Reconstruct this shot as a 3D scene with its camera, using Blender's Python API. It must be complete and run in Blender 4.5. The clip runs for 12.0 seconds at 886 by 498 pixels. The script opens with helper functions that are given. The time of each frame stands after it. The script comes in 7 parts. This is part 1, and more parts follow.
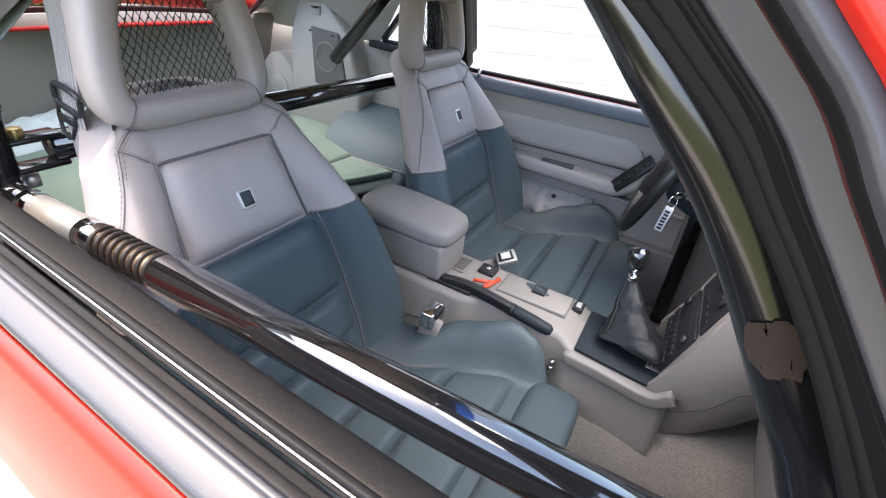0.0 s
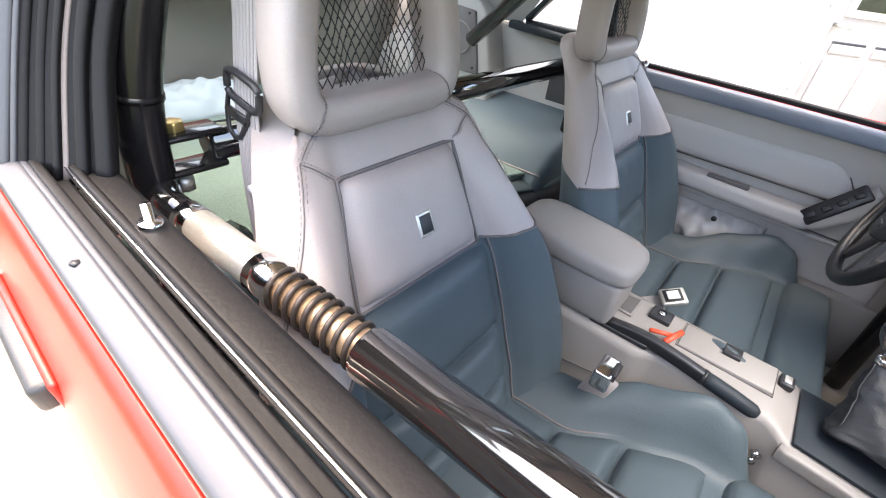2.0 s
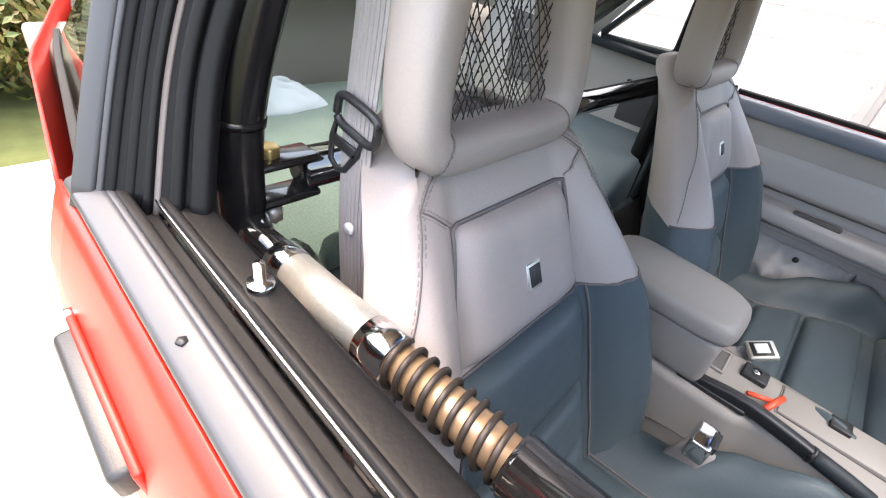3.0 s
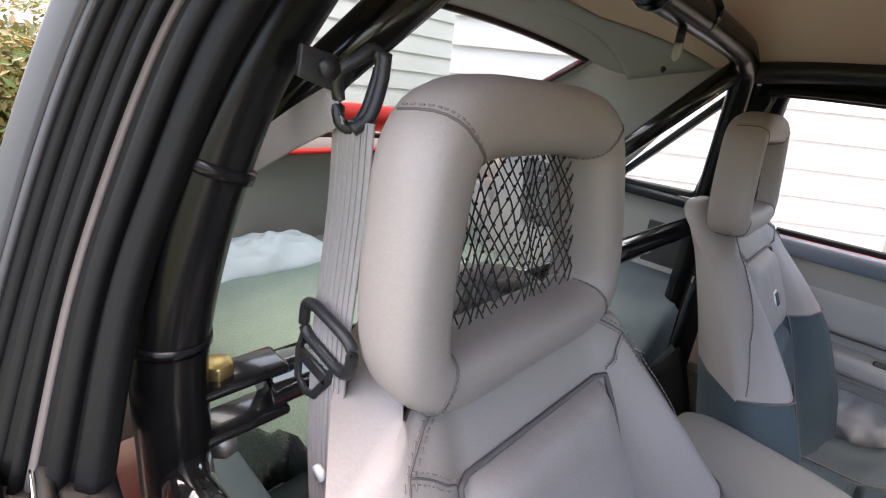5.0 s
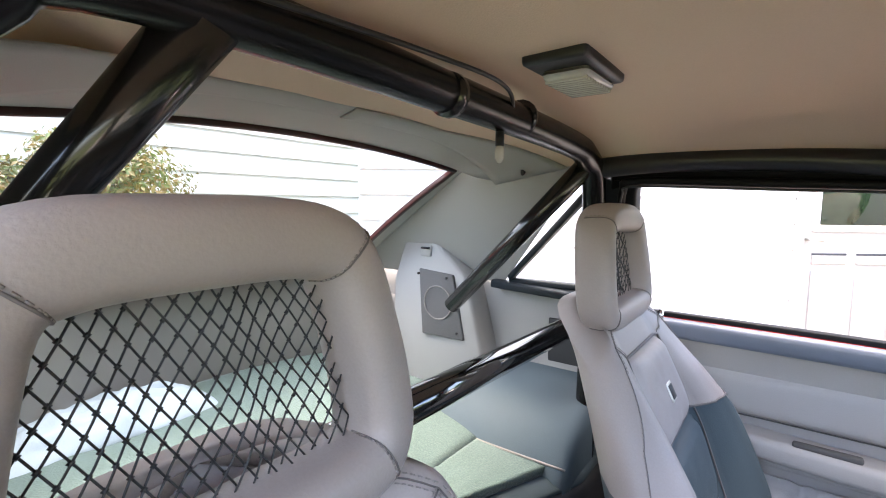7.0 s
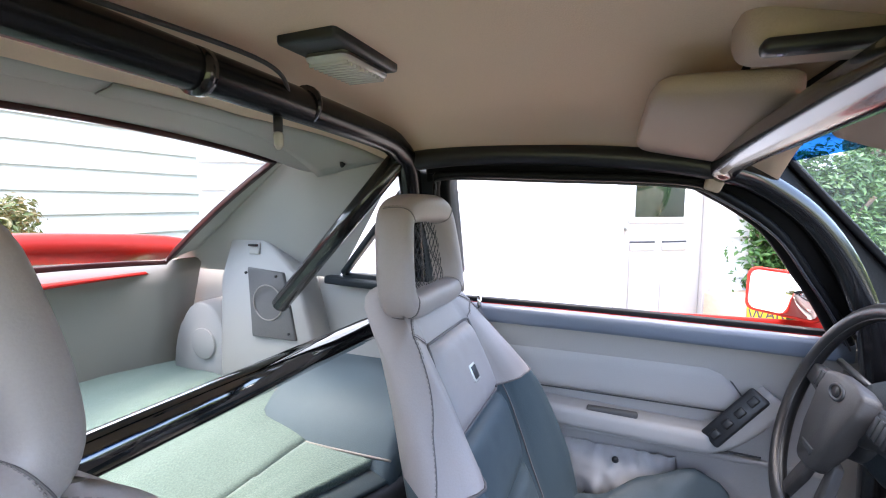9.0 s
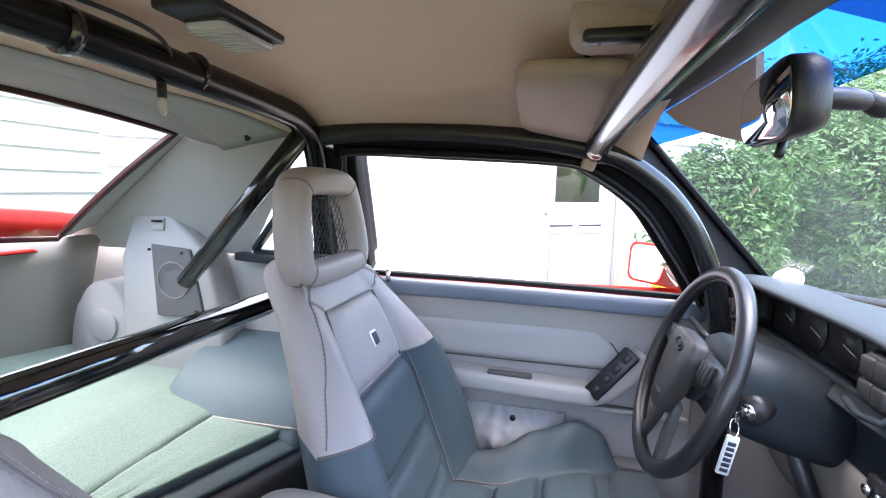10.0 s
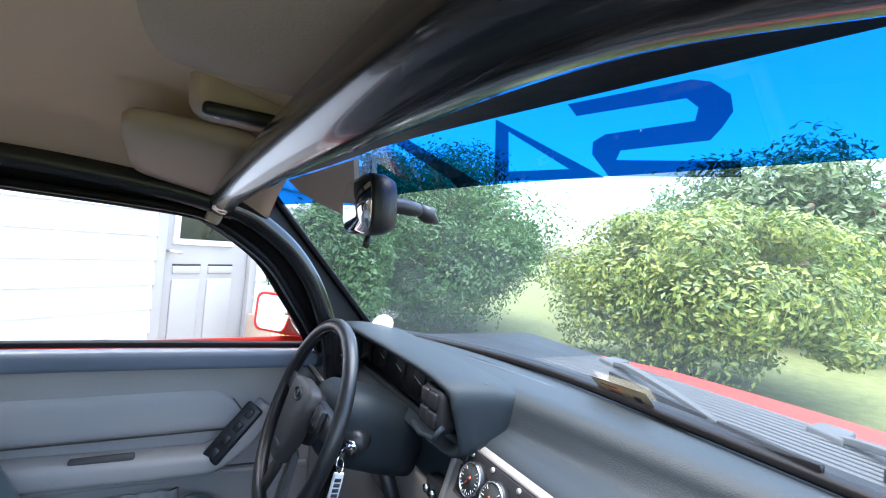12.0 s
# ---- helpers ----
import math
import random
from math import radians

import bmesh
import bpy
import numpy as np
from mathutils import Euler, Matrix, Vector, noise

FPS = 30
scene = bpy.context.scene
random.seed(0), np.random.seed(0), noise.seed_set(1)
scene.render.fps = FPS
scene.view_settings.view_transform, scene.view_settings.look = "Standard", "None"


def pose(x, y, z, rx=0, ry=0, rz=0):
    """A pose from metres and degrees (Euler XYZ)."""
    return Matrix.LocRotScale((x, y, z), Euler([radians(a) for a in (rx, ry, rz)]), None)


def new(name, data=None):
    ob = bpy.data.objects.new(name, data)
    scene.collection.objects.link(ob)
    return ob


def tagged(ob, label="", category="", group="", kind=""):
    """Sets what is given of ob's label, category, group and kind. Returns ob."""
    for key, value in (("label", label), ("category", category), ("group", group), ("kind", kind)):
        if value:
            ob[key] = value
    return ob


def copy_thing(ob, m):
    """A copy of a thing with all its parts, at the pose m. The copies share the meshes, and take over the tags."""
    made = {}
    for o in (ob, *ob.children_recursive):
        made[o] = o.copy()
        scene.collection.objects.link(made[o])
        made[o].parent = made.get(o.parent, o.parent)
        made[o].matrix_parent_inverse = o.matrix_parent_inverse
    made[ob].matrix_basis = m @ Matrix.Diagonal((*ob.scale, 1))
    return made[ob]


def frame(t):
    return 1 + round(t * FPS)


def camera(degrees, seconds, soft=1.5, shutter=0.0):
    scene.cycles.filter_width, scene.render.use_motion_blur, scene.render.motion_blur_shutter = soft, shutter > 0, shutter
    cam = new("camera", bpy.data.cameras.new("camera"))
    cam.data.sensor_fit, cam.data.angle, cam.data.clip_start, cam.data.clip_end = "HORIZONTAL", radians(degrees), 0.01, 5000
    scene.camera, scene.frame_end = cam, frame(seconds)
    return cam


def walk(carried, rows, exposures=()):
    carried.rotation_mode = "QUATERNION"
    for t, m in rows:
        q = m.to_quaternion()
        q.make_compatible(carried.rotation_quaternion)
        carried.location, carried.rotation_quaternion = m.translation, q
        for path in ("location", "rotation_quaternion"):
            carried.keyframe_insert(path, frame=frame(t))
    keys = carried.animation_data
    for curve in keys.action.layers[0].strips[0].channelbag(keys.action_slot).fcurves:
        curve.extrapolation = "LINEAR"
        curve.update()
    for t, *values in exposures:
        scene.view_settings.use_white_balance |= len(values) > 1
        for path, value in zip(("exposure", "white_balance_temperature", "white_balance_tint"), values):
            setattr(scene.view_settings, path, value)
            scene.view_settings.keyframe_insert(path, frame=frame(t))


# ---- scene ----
cam = camera(88.0, 12.0, soft=1.1)
PATH_ROWS = [  # seconds, x, y, z, rx, ry, rz
    (0, 0.6573, -0.8865, 1.2058, 58.712, -5.585, 29.582),
    (0.5, 0.5974, -0.8598, 1.2068, 57.549, -5.258, 31.424),
    (1, 0.5278, -0.8444, 1.2013, 56.377, -5.643, 33.665),
    (1.5, 0.4520, -0.8395, 1.1766, 56.086, -5.914, 36.301),
    (2, 0.3714, -0.8353, 1.1687, 55.293, -6.635, 39.086),
    (2.5, 0.3014, -0.8340, 1.1600, 54.619, -7.289, 41.427),
    (3, 0.2283, -0.8340, 1.1637, 54.584, -8.599, 43.346),
    (3.2, 0.1979, -0.8364, 1.1747, 54.342, -9.251, 44.103),
    (4.8, 0.1471, -0.7594, 1.1975, 68.276, -5.826, 45.573),
    (5, 0.1423, -0.7221, 1.1770, 70.028, -5.868, 44.936),
    (5.5, 0.1577, -0.6771, 1.1976, 74.841, -4.694, 44.493),
    (6, 0.1829, -0.6303, 1.1937, 79.801, -2.472, 43.138),
    (6.5, 0.1969, -0.6036, 1.1949, 82.668, -1.115, 40.362),
    (7, 0.2065, -0.5537, 1.1818, 84.369, -0.491, 36.919),
    (9, 0.3159, -0.4763, 1.1700, 84.213, -0.244, 21.755),
    (9.5, 0.3624, -0.4855, 1.1562, 83.095, -0.299, 18.115),
    (10, 0.4026, -0.5010, 1.1481, 82.590, -1.147, 14.042),
    (10.5, 0.3975, -0.5118, 1.1503, 83.343, -2.439, 5.205),
    (11, 0.3684, -0.4731, 1.1478, 85.178, -3.932, -8.945),
    (11.5, 0.3604, -0.4655, 1.1784, 87.907, -4.732, -22.415),
    (12, 0.4152, -0.5143, 1.1891, 89.813, -5.705, -29.241),
]
walk(cam, [(r[0], pose(*r[1:])) for r in PATH_ROWS],
     exposures=[(0.0, 3.3, 7200, 12), (1.0, 3.65, 7400, 12), (2.0, 3.68, 7600, 12), (3.2, 3.38, 7700, 12), (5.0, 3.05, 7800, 15), (6.0, 3.68, 7350, 16), (7.0, 3.9, 7250, 16), (9.0, 3.9, 6750, 14), (10.5, 4.03, 6650, 14), (11.5, 3.82, 6400, 9), (12.0, 3.32, 6150, 6)])

# ---------------------------------------------------------------- light
world = bpy.data.worlds.new("overcast_sky")
scene.world = world
world.use_nodes = True
wn = world.node_tree.nodes
sky = wn.new("ShaderNodeTexSky")
sky.sky_type = "NISHITA"
sky.sun_disc = False
sky.sun_elevation = radians(64)
sky.sun_rotation = radians(262)
sky.air_density, sky.dust_density, sky.ozone_density = 1.0, 4.0, 1.5
wn["Background"].inputs["Strength"].default_value = 0.15
world.node_tree.links.new(sky.outputs[0], wn["Background"].inputs[0])
sun = new("sun", bpy.data.lights.new("sun", "SUN"))
sun.data.energy, sun.data.angle, sun.data.color = 0.6, radians(45), (1.0, 0.985, 0.96)
sun.rotation_euler = Euler((radians(26), 0, radians(262 - 180)))

# ---------------------------------------------------------------- materials
MATS = {}


def mat(name, color, rough=0.5, metal=0.0, vary=0.12, grain=180.0, bump=0.15, stain=3.0, stain_amount=0.1,
        coat=0.0, per_object=0.0, fuzz=0.0, spec=0.5, soft=0.0):
    m = bpy.data.materials.new(name)
    m.use_nodes = True
    nt = m.node_tree
    n, l = nt.nodes, nt.links
    b = n["Principled BSDF"]
    b.inputs["Roughness"].default_value = rough
    b.inputs["Metallic"].default_value = metal
    b.inputs["Specular IOR Level"].default_value = spec
    b.inputs["Coat Weight"].default_value = coat
    b.inputs["Coat Roughness"].default_value = 0.05
    b.inputs["Sheen Weight"].default_value = fuzz
    tc = n.new("ShaderNodeTexCoord")
    fine = n.new("ShaderNodeTexNoise")
    fine.inputs["Scale"].default_value = grain
    fine.inputs["Detail"].default_value = 4
    broad = n.new("ShaderNodeTexNoise")
    broad.inputs["Scale"].default_value = stain
    broad.inputs["Detail"].default_value = 5
    l.new(tc.outputs["Object"], fine.inputs["Vector"])
    l.new(tc.outputs["Object"], broad.inputs["Vector"])
    val = n.new("ShaderNodeMath")
    val.operation = "MULTIPLY_ADD"
    l.new(fine.outputs["Fac"], val.inputs[0])
    val.inputs[1].default_value = vary * 2
    val.inputs[2].default_value = 1 - vary
    val2 = n.new("ShaderNodeMath")
    val2.operation = "MULTIPLY_ADD"
    l.new(broad.outputs["Fac"], val2.inputs[0])
    val2.inputs[1].default_value = stain_amount * 2
    val2.inputs[2].default_value = 1 - stain_amount
    mul = n.new("ShaderNodeMath")
    mul.operation = "MULTIPLY"
    l.new(val.outputs[0], mul.inputs[0])
    l.new(val2.outputs[0], mul.inputs[1])
    last = mul
    if per_object:
        oi = n.new("ShaderNodeObjectInfo")
        pv = n.new("ShaderNodeMath")
        pv.operation = "MULTIPLY_ADD"
        l.new(oi.outputs["Random"], pv.inputs[0])
        pv.inputs[1].default_value = per_object * 2
        pv.inputs[2].default_value = 1 - per_object
        m3 = n.new("ShaderNodeMath")
        m3.operation = "MULTIPLY"
        l.new(mul.outputs[0], m3.inputs[0])
        l.new(pv.outputs[0], m3.inputs[1])
        last = m3
    mix = n.new("ShaderNodeVectorMath")
    mix.operation = "SCALE"
    mix.inputs[0].default_value = color
    l.new(last.outputs[0], mix.inputs["Scale"])
    l.new(mix.outputs[0], b.inputs["Base Color"])
    rr = n.new("ShaderNodeMath")
    rr.operation = "MULTIPLY_ADD"
    l.new(broad.outputs["Fac"], rr.inputs[0])
    rr.inputs[1].default_value = 0.25 * rough
    rr.inputs[2].default_value = 0.875 * rough
    l.new(rr.outputs[0], b.inputs["Roughness"])
    if bump:
        bp = n.new("ShaderNodeBump")
        bp.inputs["Strength"].default_value = bump
        bp.inputs["Distance"].default_value = 0.002
        l.new(fine.outputs["Fac"], bp.inputs["Height"])
        l.new(bp.outputs[0], b.inputs["Normal"])
        if soft:
            # slow creases under the fine grain
            crease = n.new("ShaderNodeTexNoise")
            crease.inputs["Scale"].default_value = 26
            crease.inputs["Detail"].default_value = 3
            crease.inputs["Distortion"].default_value = 1.2
            l.new(tc.outputs["Object"], crease.inputs["Vector"])
            b2 = n.new("ShaderNodeBump")
            b2.inputs["Strength"].default_value = soft
            b2.inputs["Distance"].default_value = 0.004
            l.new(crease.outputs["Fac"], b2.inputs["Height"])
            l.new(b2.outputs[0], bp.inputs["Normal"])
    MATS[name] = m
    return m


def glass(name, color=(1, 1, 1), rough=0.0, reflect=0.025, haze=0.0):
    m = bpy.data.materials.new(name)
    m.use_nodes = True
    nt = m.node_tree
    n, l = nt.nodes, nt.links
    n.remove(n["Principled BSDF"])
    tr = n.new("ShaderNodeBsdfTransparent")
    tr.inputs[0].default_value = (*color, 1)
    gl = n.new("ShaderNodeBsdfGlossy")
    gl.inputs["Roughness"].default_value = rough
    lw = n.new("ShaderNodeLayerWeight")
    lw.inputs["Blend"].default_value = 0.5
    pw = n.new("ShaderNodeMath")
    pw.operation = "POWER"
    l.new(lw.outputs["Facing"], pw.inputs[0])
    pw.inputs[1].default_value = 5.0
    fr = n.new("ShaderNodeMath")
    fr.operation = "MULTIPLY_ADD"
    l.new(pw.outputs[0], fr.inputs[0])
    fr.inputs[1].default_value = 0.5
    fr.inputs[2].default_value = reflect
    mx = n.new("ShaderNodeMixShader")
    l.new(fr.outputs[0], mx.inputs[0])
    l.new(tr.outputs[0], mx.inputs[1])
    l.new(gl.outputs[0], mx.inputs[2])
    l.new(mx.outputs[0], n["Material Output"].inputs[0])
    if haze:
        # a bluish veil for the haze reflected in the glass, mixed in unevenly
        tl = n.new("ShaderNodeBsdfTranslucent")
        tl.inputs[0].default_value = (0.72, 0.85, 0.95, 1)
        tcd = n.new("ShaderNodeTexCoord")
        nz = n.new("ShaderNodeTexNoise")
        nz.inputs["Scale"].default_value = 3.5
        nz.inputs["Detail"].default_value = 4
        l.new(tcd.outputs["Object"], nz.inputs["Vector"])
        rg = n.new("ShaderNodeMapRange")
        rg.inputs["From Min"].default_value, rg.inputs["From Max"].default_value = 0.35, 0.7
        rg.inputs["To Min"].default_value, rg.inputs["To Max"].default_value = haze * 0.35, haze
        l.new(nz.outputs["Fac"], rg.inputs["Value"])
        m2 = n.new("ShaderNodeMixShader")
        l.new(rg.outputs[0], m2.inputs[0])
        l.new(mx.outputs[0], m2.inputs[1])
        l.new(tl.outputs[0], m2.inputs[2])
        l.new(m2.outputs[0], n["Material Output"].inputs[0])
    return m


LEATHER = mat("pale_grey_leather", (0.335, 0.287, 0.267), 0.46, vary=0.08, grain=420, bump=0.14, stain=5, stain_amount=0.07, soft=0.035)
LEATHER_D = mat("blue_grey_leather", (0.058, 0.079, 0.09), 0.45, vary=0.12, grain=420, bump=0.2, stain=5, stain_amount=0.14, soft=0.05, spec=0.28)
STITCH = mat("stitch_thread", (0.26, 0.225, 0.21), 0.8, bump=0)
# dark seams, and crease shade put into the colour of thin lines
SEAM = mat("dark_seam_and_shade", (0.13, 0.112, 0.108), 0.6, bump=0)
PLASTIC = mat("warm_grey_plastic", (0.25, 0.23, 0.212), 0.5, vary=0.05, grain=600, bump=0.2, stain=4, stain_amount=0.05)
PLASTIC_L = mat("pale_trim_plastic", (0.37, 0.36, 0.34), 0.55, vary=0.05, grain=600, bump=0.2, stain=3, stain_amount=0.06)
DOORVINYL = mat("grey_door_vinyl", (0.45, 0.418, 0.393), 0.5, vary=0.05, grain=500, bump=0.25, stain=4, stain_amount=0.05)
DASH = mat("blue_grey_dash_vinyl", (0.018, 0.024, 0.029), 0.52, vary=0.1, grain=500, bump=0.3, stain=4, stain_amount=0.1, spec=0.26)
SILLTRIM = mat("blue_sill_trim", (0.14, 0.16, 0.2), 0.3, vary=0.05, grain=400, bump=0.1)
SEATBLUE = mat("blue_rear_trim", (0.09, 0.123, 0.142), 0.58, vary=0.1, grain=500, bump=0.25, stain=5, stain_amount=0.12, spec=0.22)
BLACK = mat("black_gloss_tube", (0.01, 0.01, 0.011), 0.1, vary=0.2, grain=25, bump=0.02, coat=1.0, spec=0.9)
BLACK.node_tree.nodes["Principled BSDF"].inputs["Coat IOR"].default_value = 1.6
HOOP = mat("black_hoop_paint", (0.006, 0.006, 0.007), 0.26, vary=0.25, grain=60, bump=0.03, spec=0.28)
SATIN = mat("satin_black_tube", (0.007, 0.007, 0.008), 0.2, vary=0.25, grain=60, bump=0.03, coat=0.4)
BLACKPAINT = mat("black_chassis_paint", (0.012, 0.012, 0.014), 0.4, vary=0.2, grain=80, bump=0.05, coat=0.1)
RUBBER = mat("black_rubber", (0.006, 0.006, 0.007), 0.5, vary=0.2, grain=200, bump=0.15, spec=0.16)
BLACKPL = mat("black_plastic", (0.018, 0.018, 0.02), 0.42, vary=0.15, grain=400, bump=0.15)
GREYTRIM = mat("grey_belt_moulding", (0.034, 0.036, 0.044), 0.4, vary=0.06, grain=150, bump=0.05)
RED = mat("red_car_paint", (0.42, 0.016, 0.01), 0.4, vary=0.04, grain=300, bump=0.0, coat=0.05, spec=0.3)
CHROME = mat("chrome", (0.75, 0.75, 0.76), 0.15, metal=1.0, vary=0.06, grain=60, bump=0.02)
STEEL = mat("brushed_zinc", (0.62, 0.6, 0.55), 0.4, metal=0.7, vary=0.15, grain=300, bump=0.2)
SPRING = mat("dark_spring_wire", (0.05, 0.04, 0.035), 0.45, metal=0.5, vary=0.2)
COPPER = mat("copper_sleeve", (0.5, 0.34, 0.22), 0.38, metal=0.6, vary=0.15, grain=40, bump=0.1)
BRASS = mat("brass_bolt", (0.55, 0.42, 0.18), 0.35, metal=0.9, vary=0.2)
CARPET = mat("pale_green_carpet", (0.13, 0.185, 0.165), 0.95, vary=0.4, grain=260, bump=0.9, stain=6, stain_amount=0.1, fuzz=0.3, spec=0.1)
CARPET_G = mat("grey_beige_carpet", (0.27, 0.245, 0.215), 0.95, vary=0.4, grain=240, bump=1.0, stain=9, stain_amount=0.15, fuzz=0.3, spec=0.1)
HEADLINER = mat("tan_headliner_cloth", (0.68, 0.515, 0.395), 0.9, vary=0.06, grain=500, bump=0.3, stain=2, stain_amount=0.08, spec=0.1)
VISORCLOTH = mat("taupe_visor_vinyl", (0.43, 0.335, 0.27), 0.75, vary=0.06, grain=500, bump=0.3, stain=5, stain_amount=0.08, spec=0.2)
# for lines and slabs that put crease and recess shade into the colour
CREASE = mat("crease_and_recess_shade", (0.1, 0.093, 0.088), 0.7, bump=0)
CLOTH = mat("white_cloth", (0.42, 0.49, 0.54), 0.85, vary=0.05, grain=300, bump=0.3)
BELT = mat("grey_belt_webbing", (0.3, 0.27, 0.26), 0.6, vary=0.1, grain=400, bump=0.3)
SIDING = mat("white_siding_paint", (0.62, 0.62, 0.61), 0.55, vary=0.02, grain=20, bump=0.05, stain=1.2, stain_amount=0.04)
DOORWHITE = mat("offwhite_door_paint", (0.33, 0.315, 0.295), 0.5, vary=0.02, grain=60, bump=0.05)
CONCRETE = mat("pale_concrete", (0.42, 0.385, 0.335), 0.85, vary=0.1, grain=60, bump=0.3, stain=0.8, stain_amount=0.12)
GRASS = mat("lawn_grass", (0.11, 0.125, 0.05), 0.9, vary=0.4, grain=9, bump=0.6, stain=0.4, stain_amount=0.25, spec=0.1)
GRAVEL = mat("pale_gravel", (0.4, 0.36, 0.3), 0.9, vary=0.35, grain=25, bump=0.6, stain=0.7, stain_amount=0.2)
BARK = mat("grey_brown_bark", (0.12, 0.09, 0.065), 0.9, vary=0.3, grain=30, bump=0.6)
ORANGE = mat("red_orange_plastic", (0.75, 0.09, 0.04), 0.4, vary=0.03, bump=0)
WHITEPL = mat("white_plastic", (0.75, 0.75, 0.74), 0.4, vary=0.02, bump=0)
PRINT = mat("dark_print", (0.03, 0.035, 0.05), 0.6, bump=0)
LENS = mat("clear_ribbed_lens", (0.5, 0.48, 0.45), 0.08, vary=0.03, bump=0)
DIAL = mat("dial_face", (0.02, 0.02, 0.022), 0.5, bump=0)
NEEDLE = mat("orange_needle", (0.8, 0.12, 0.04), 0.5, bump=0)
RUST = mat("rust_patch", (0.026, 0.015, 0.011), 0.9, vary=0.4, grain=60, bump=0.5)
MIRROR = mat("mirror_glass", (0.85, 0.85, 0.86), 0.02, metal=1.0, vary=0.0, bump=0, stain_amount=0)
GLASS = glass("clear_glass", (0.97, 0.985, 0.98))
HATCHGLASS = glass("tinted_hatch_glass", (0.60, 0.645, 0.64))
SCREENGLASS = glass("hazy_windscreen_glass", (0.95, 0.98, 0.985), 0.12, 0.06, 0.02)
TINT = glass("blue_tint_glass", (0.012, 0.145, 0.47))
LETTERBLUE = glass("dark_blue_letter_film", (0.12, 0.16, 0.2))
# dark green reflection of the pane put into its tint
QGLASS = glass("dark_quarter_glass", (0.25, 0.3, 0.24), 0.0, 0.22)
MAROON = mat("dark_red_frame_paint", (0.045, 0.009, 0.009), 0.35, vary=0.05, bump=0)


# ---------------------------------------------------------------- builders
def part(name, bm, material, parent=None, label="", smooth=True, mesh=None):
    if mesh is None:
        mesh = bpy.data.meshes.new(name)
        bmesh.ops.recalc_face_normals(bm, faces=bm.faces)
        bm.to_mesh(mesh)
        bm.free()
        for p in mesh.polygons:
            p.use_smooth = smooth
        mesh.materials.append(material)
    ob = new(name, mesh)
    if parent is not None:
        ob.parent = parent
        ob.matrix_parent_inverse = Matrix.Identity(4)
    if label:
        ob["label"] = label
    return ob


def thing(name, label, category, at=(0, 0, 0), rz=0, group="", kind=""):
    ob = new(name)
    ob.empty_display_size = 0.05
    ob.matrix_basis = pose(*at, 0, 0, rz)
    return tagged(ob, label, category, group, kind)


def solo(name, bm, material, label, category, group="", kind="", smooth=True):
    return tagged(part(name, bm, material, None, "", smooth), label, category, group, kind)


def box(x0, x1, y0, y1, z0, z1, bevel=0.0, seg=2, bm=None, m=None):
    bm = bm or bmesh.new()
    vs = [bm.verts.new((x, y, z)) for x in (x0, x1) for y in (y0, y1) for z in (z0, z1)]
    fs = [bm.faces.new([vs[i] for i in q]) for q in ((0, 1, 3, 2), (4, 6, 7, 5), (0, 4, 5, 1), (2, 3, 7, 6), (0, 2, 6, 4), (1, 5, 7, 3))]
    if bevel:
        es = list({e for f in fs for e in f.edges})
        r = bmesh.ops.bevel(bm, geom=es, offset=bevel, segments=seg, profile=0.5, affect="EDGES")
        vs = list({v for f in r["faces"] for v in f.verts} | {v for v in vs if v.is_valid})
    if m is not None:
        bmesh.ops.transform(bm, matrix=m, verts=[v for v in vs if v.is_valid])
    return bm


def catmull(pts, n=8, closed=False):
    pts = [Vector(p) for p in pts]
    k = len(pts)
    out = []
    for i in range(k if closed else k - 1):
        p0 = pts[(i - 1) % k] if (closed or i > 0) else pts[0] * 2 - pts[1]
        p1, p2 = pts[i], pts[(i + 1) % k]
        p3 = pts[(i + 2) % k] if (closed or i + 2 < k) else pts[-1] * 2 - pts[-2]
        for j in range(n):
            u = j / n
            out.append(0.5 * ((2 * p1) + (p2 - p0) * u + (2 * p0 - 5 * p1 + 4 * p2 - p3) * u * u + (3 * p1 - p0 - 3 * p2 + p3) * u ** 3))
    if not closed:
        out.append(pts[-1])
    return out


def sweep(path, section, closed=False, up=(0, 0, 1), bm=None, scale=None, cap=True):
    """Skin a flat section (list of (a, b)) along a path; a lies across, b along the carried up."""
    bm = bm or bmesh.new()
    path = [Vector(p) for p in path]
    n = len(path)
    rings = []
    upv = Vector(up)
    for i, p in enumerate(path):
        a = path[(i - 1) % n] if (closed or i) else p
        b = path[(i + 1) % n] if (closed or i < n - 1) else p
        d = (b - a).normalized()
        side = d.cross(upv)
        if side.length < 1e-4:
            side = d.cross(Vector((1, 0.01, 0)))
        side.normalize()
        u = side.cross(d).normalized()
        upv = u if not closed else upv
        s = scale(i / (n - 1)) if scale else 1.0
        rings.append([bm.verts.new(p + side * (x * s) + u * (y * s)) for x, y in section])
    k = len(section)
    for i in range(n if closed else n - 1):
        r0, r1 = rings[i], rings[(i + 1) % n]
        for j in range(k):
            bm.faces.new((r0[j], r0[(j + 1) % k], r1[(j + 1) % k], r1[j]))
    if cap and not closed:
        bm.faces.new(rings[0])
        bm.faces.new(rings[-1][::-1])
    return bm


def circle(r, n=16, ry=None):
    return [(r * math.cos(2 * math.pi * i / n), (ry or r) * math.sin(2 * math.pi * i / n)) for i in range(n)]


def rrect(w, h, r, n=4):
    out = []
    for cx, cy, a0 in ((w - r, h - r, 0), (-w + r, h - r, 90), (-w + r, -h + r, 180), (w - r, -h + r, 270)):
        for i in range(n + 1):
            a = radians(a0 + 90 * i / n)
            out.append((cx + r * math.cos(a), cy + r * math.sin(a)))
    return out


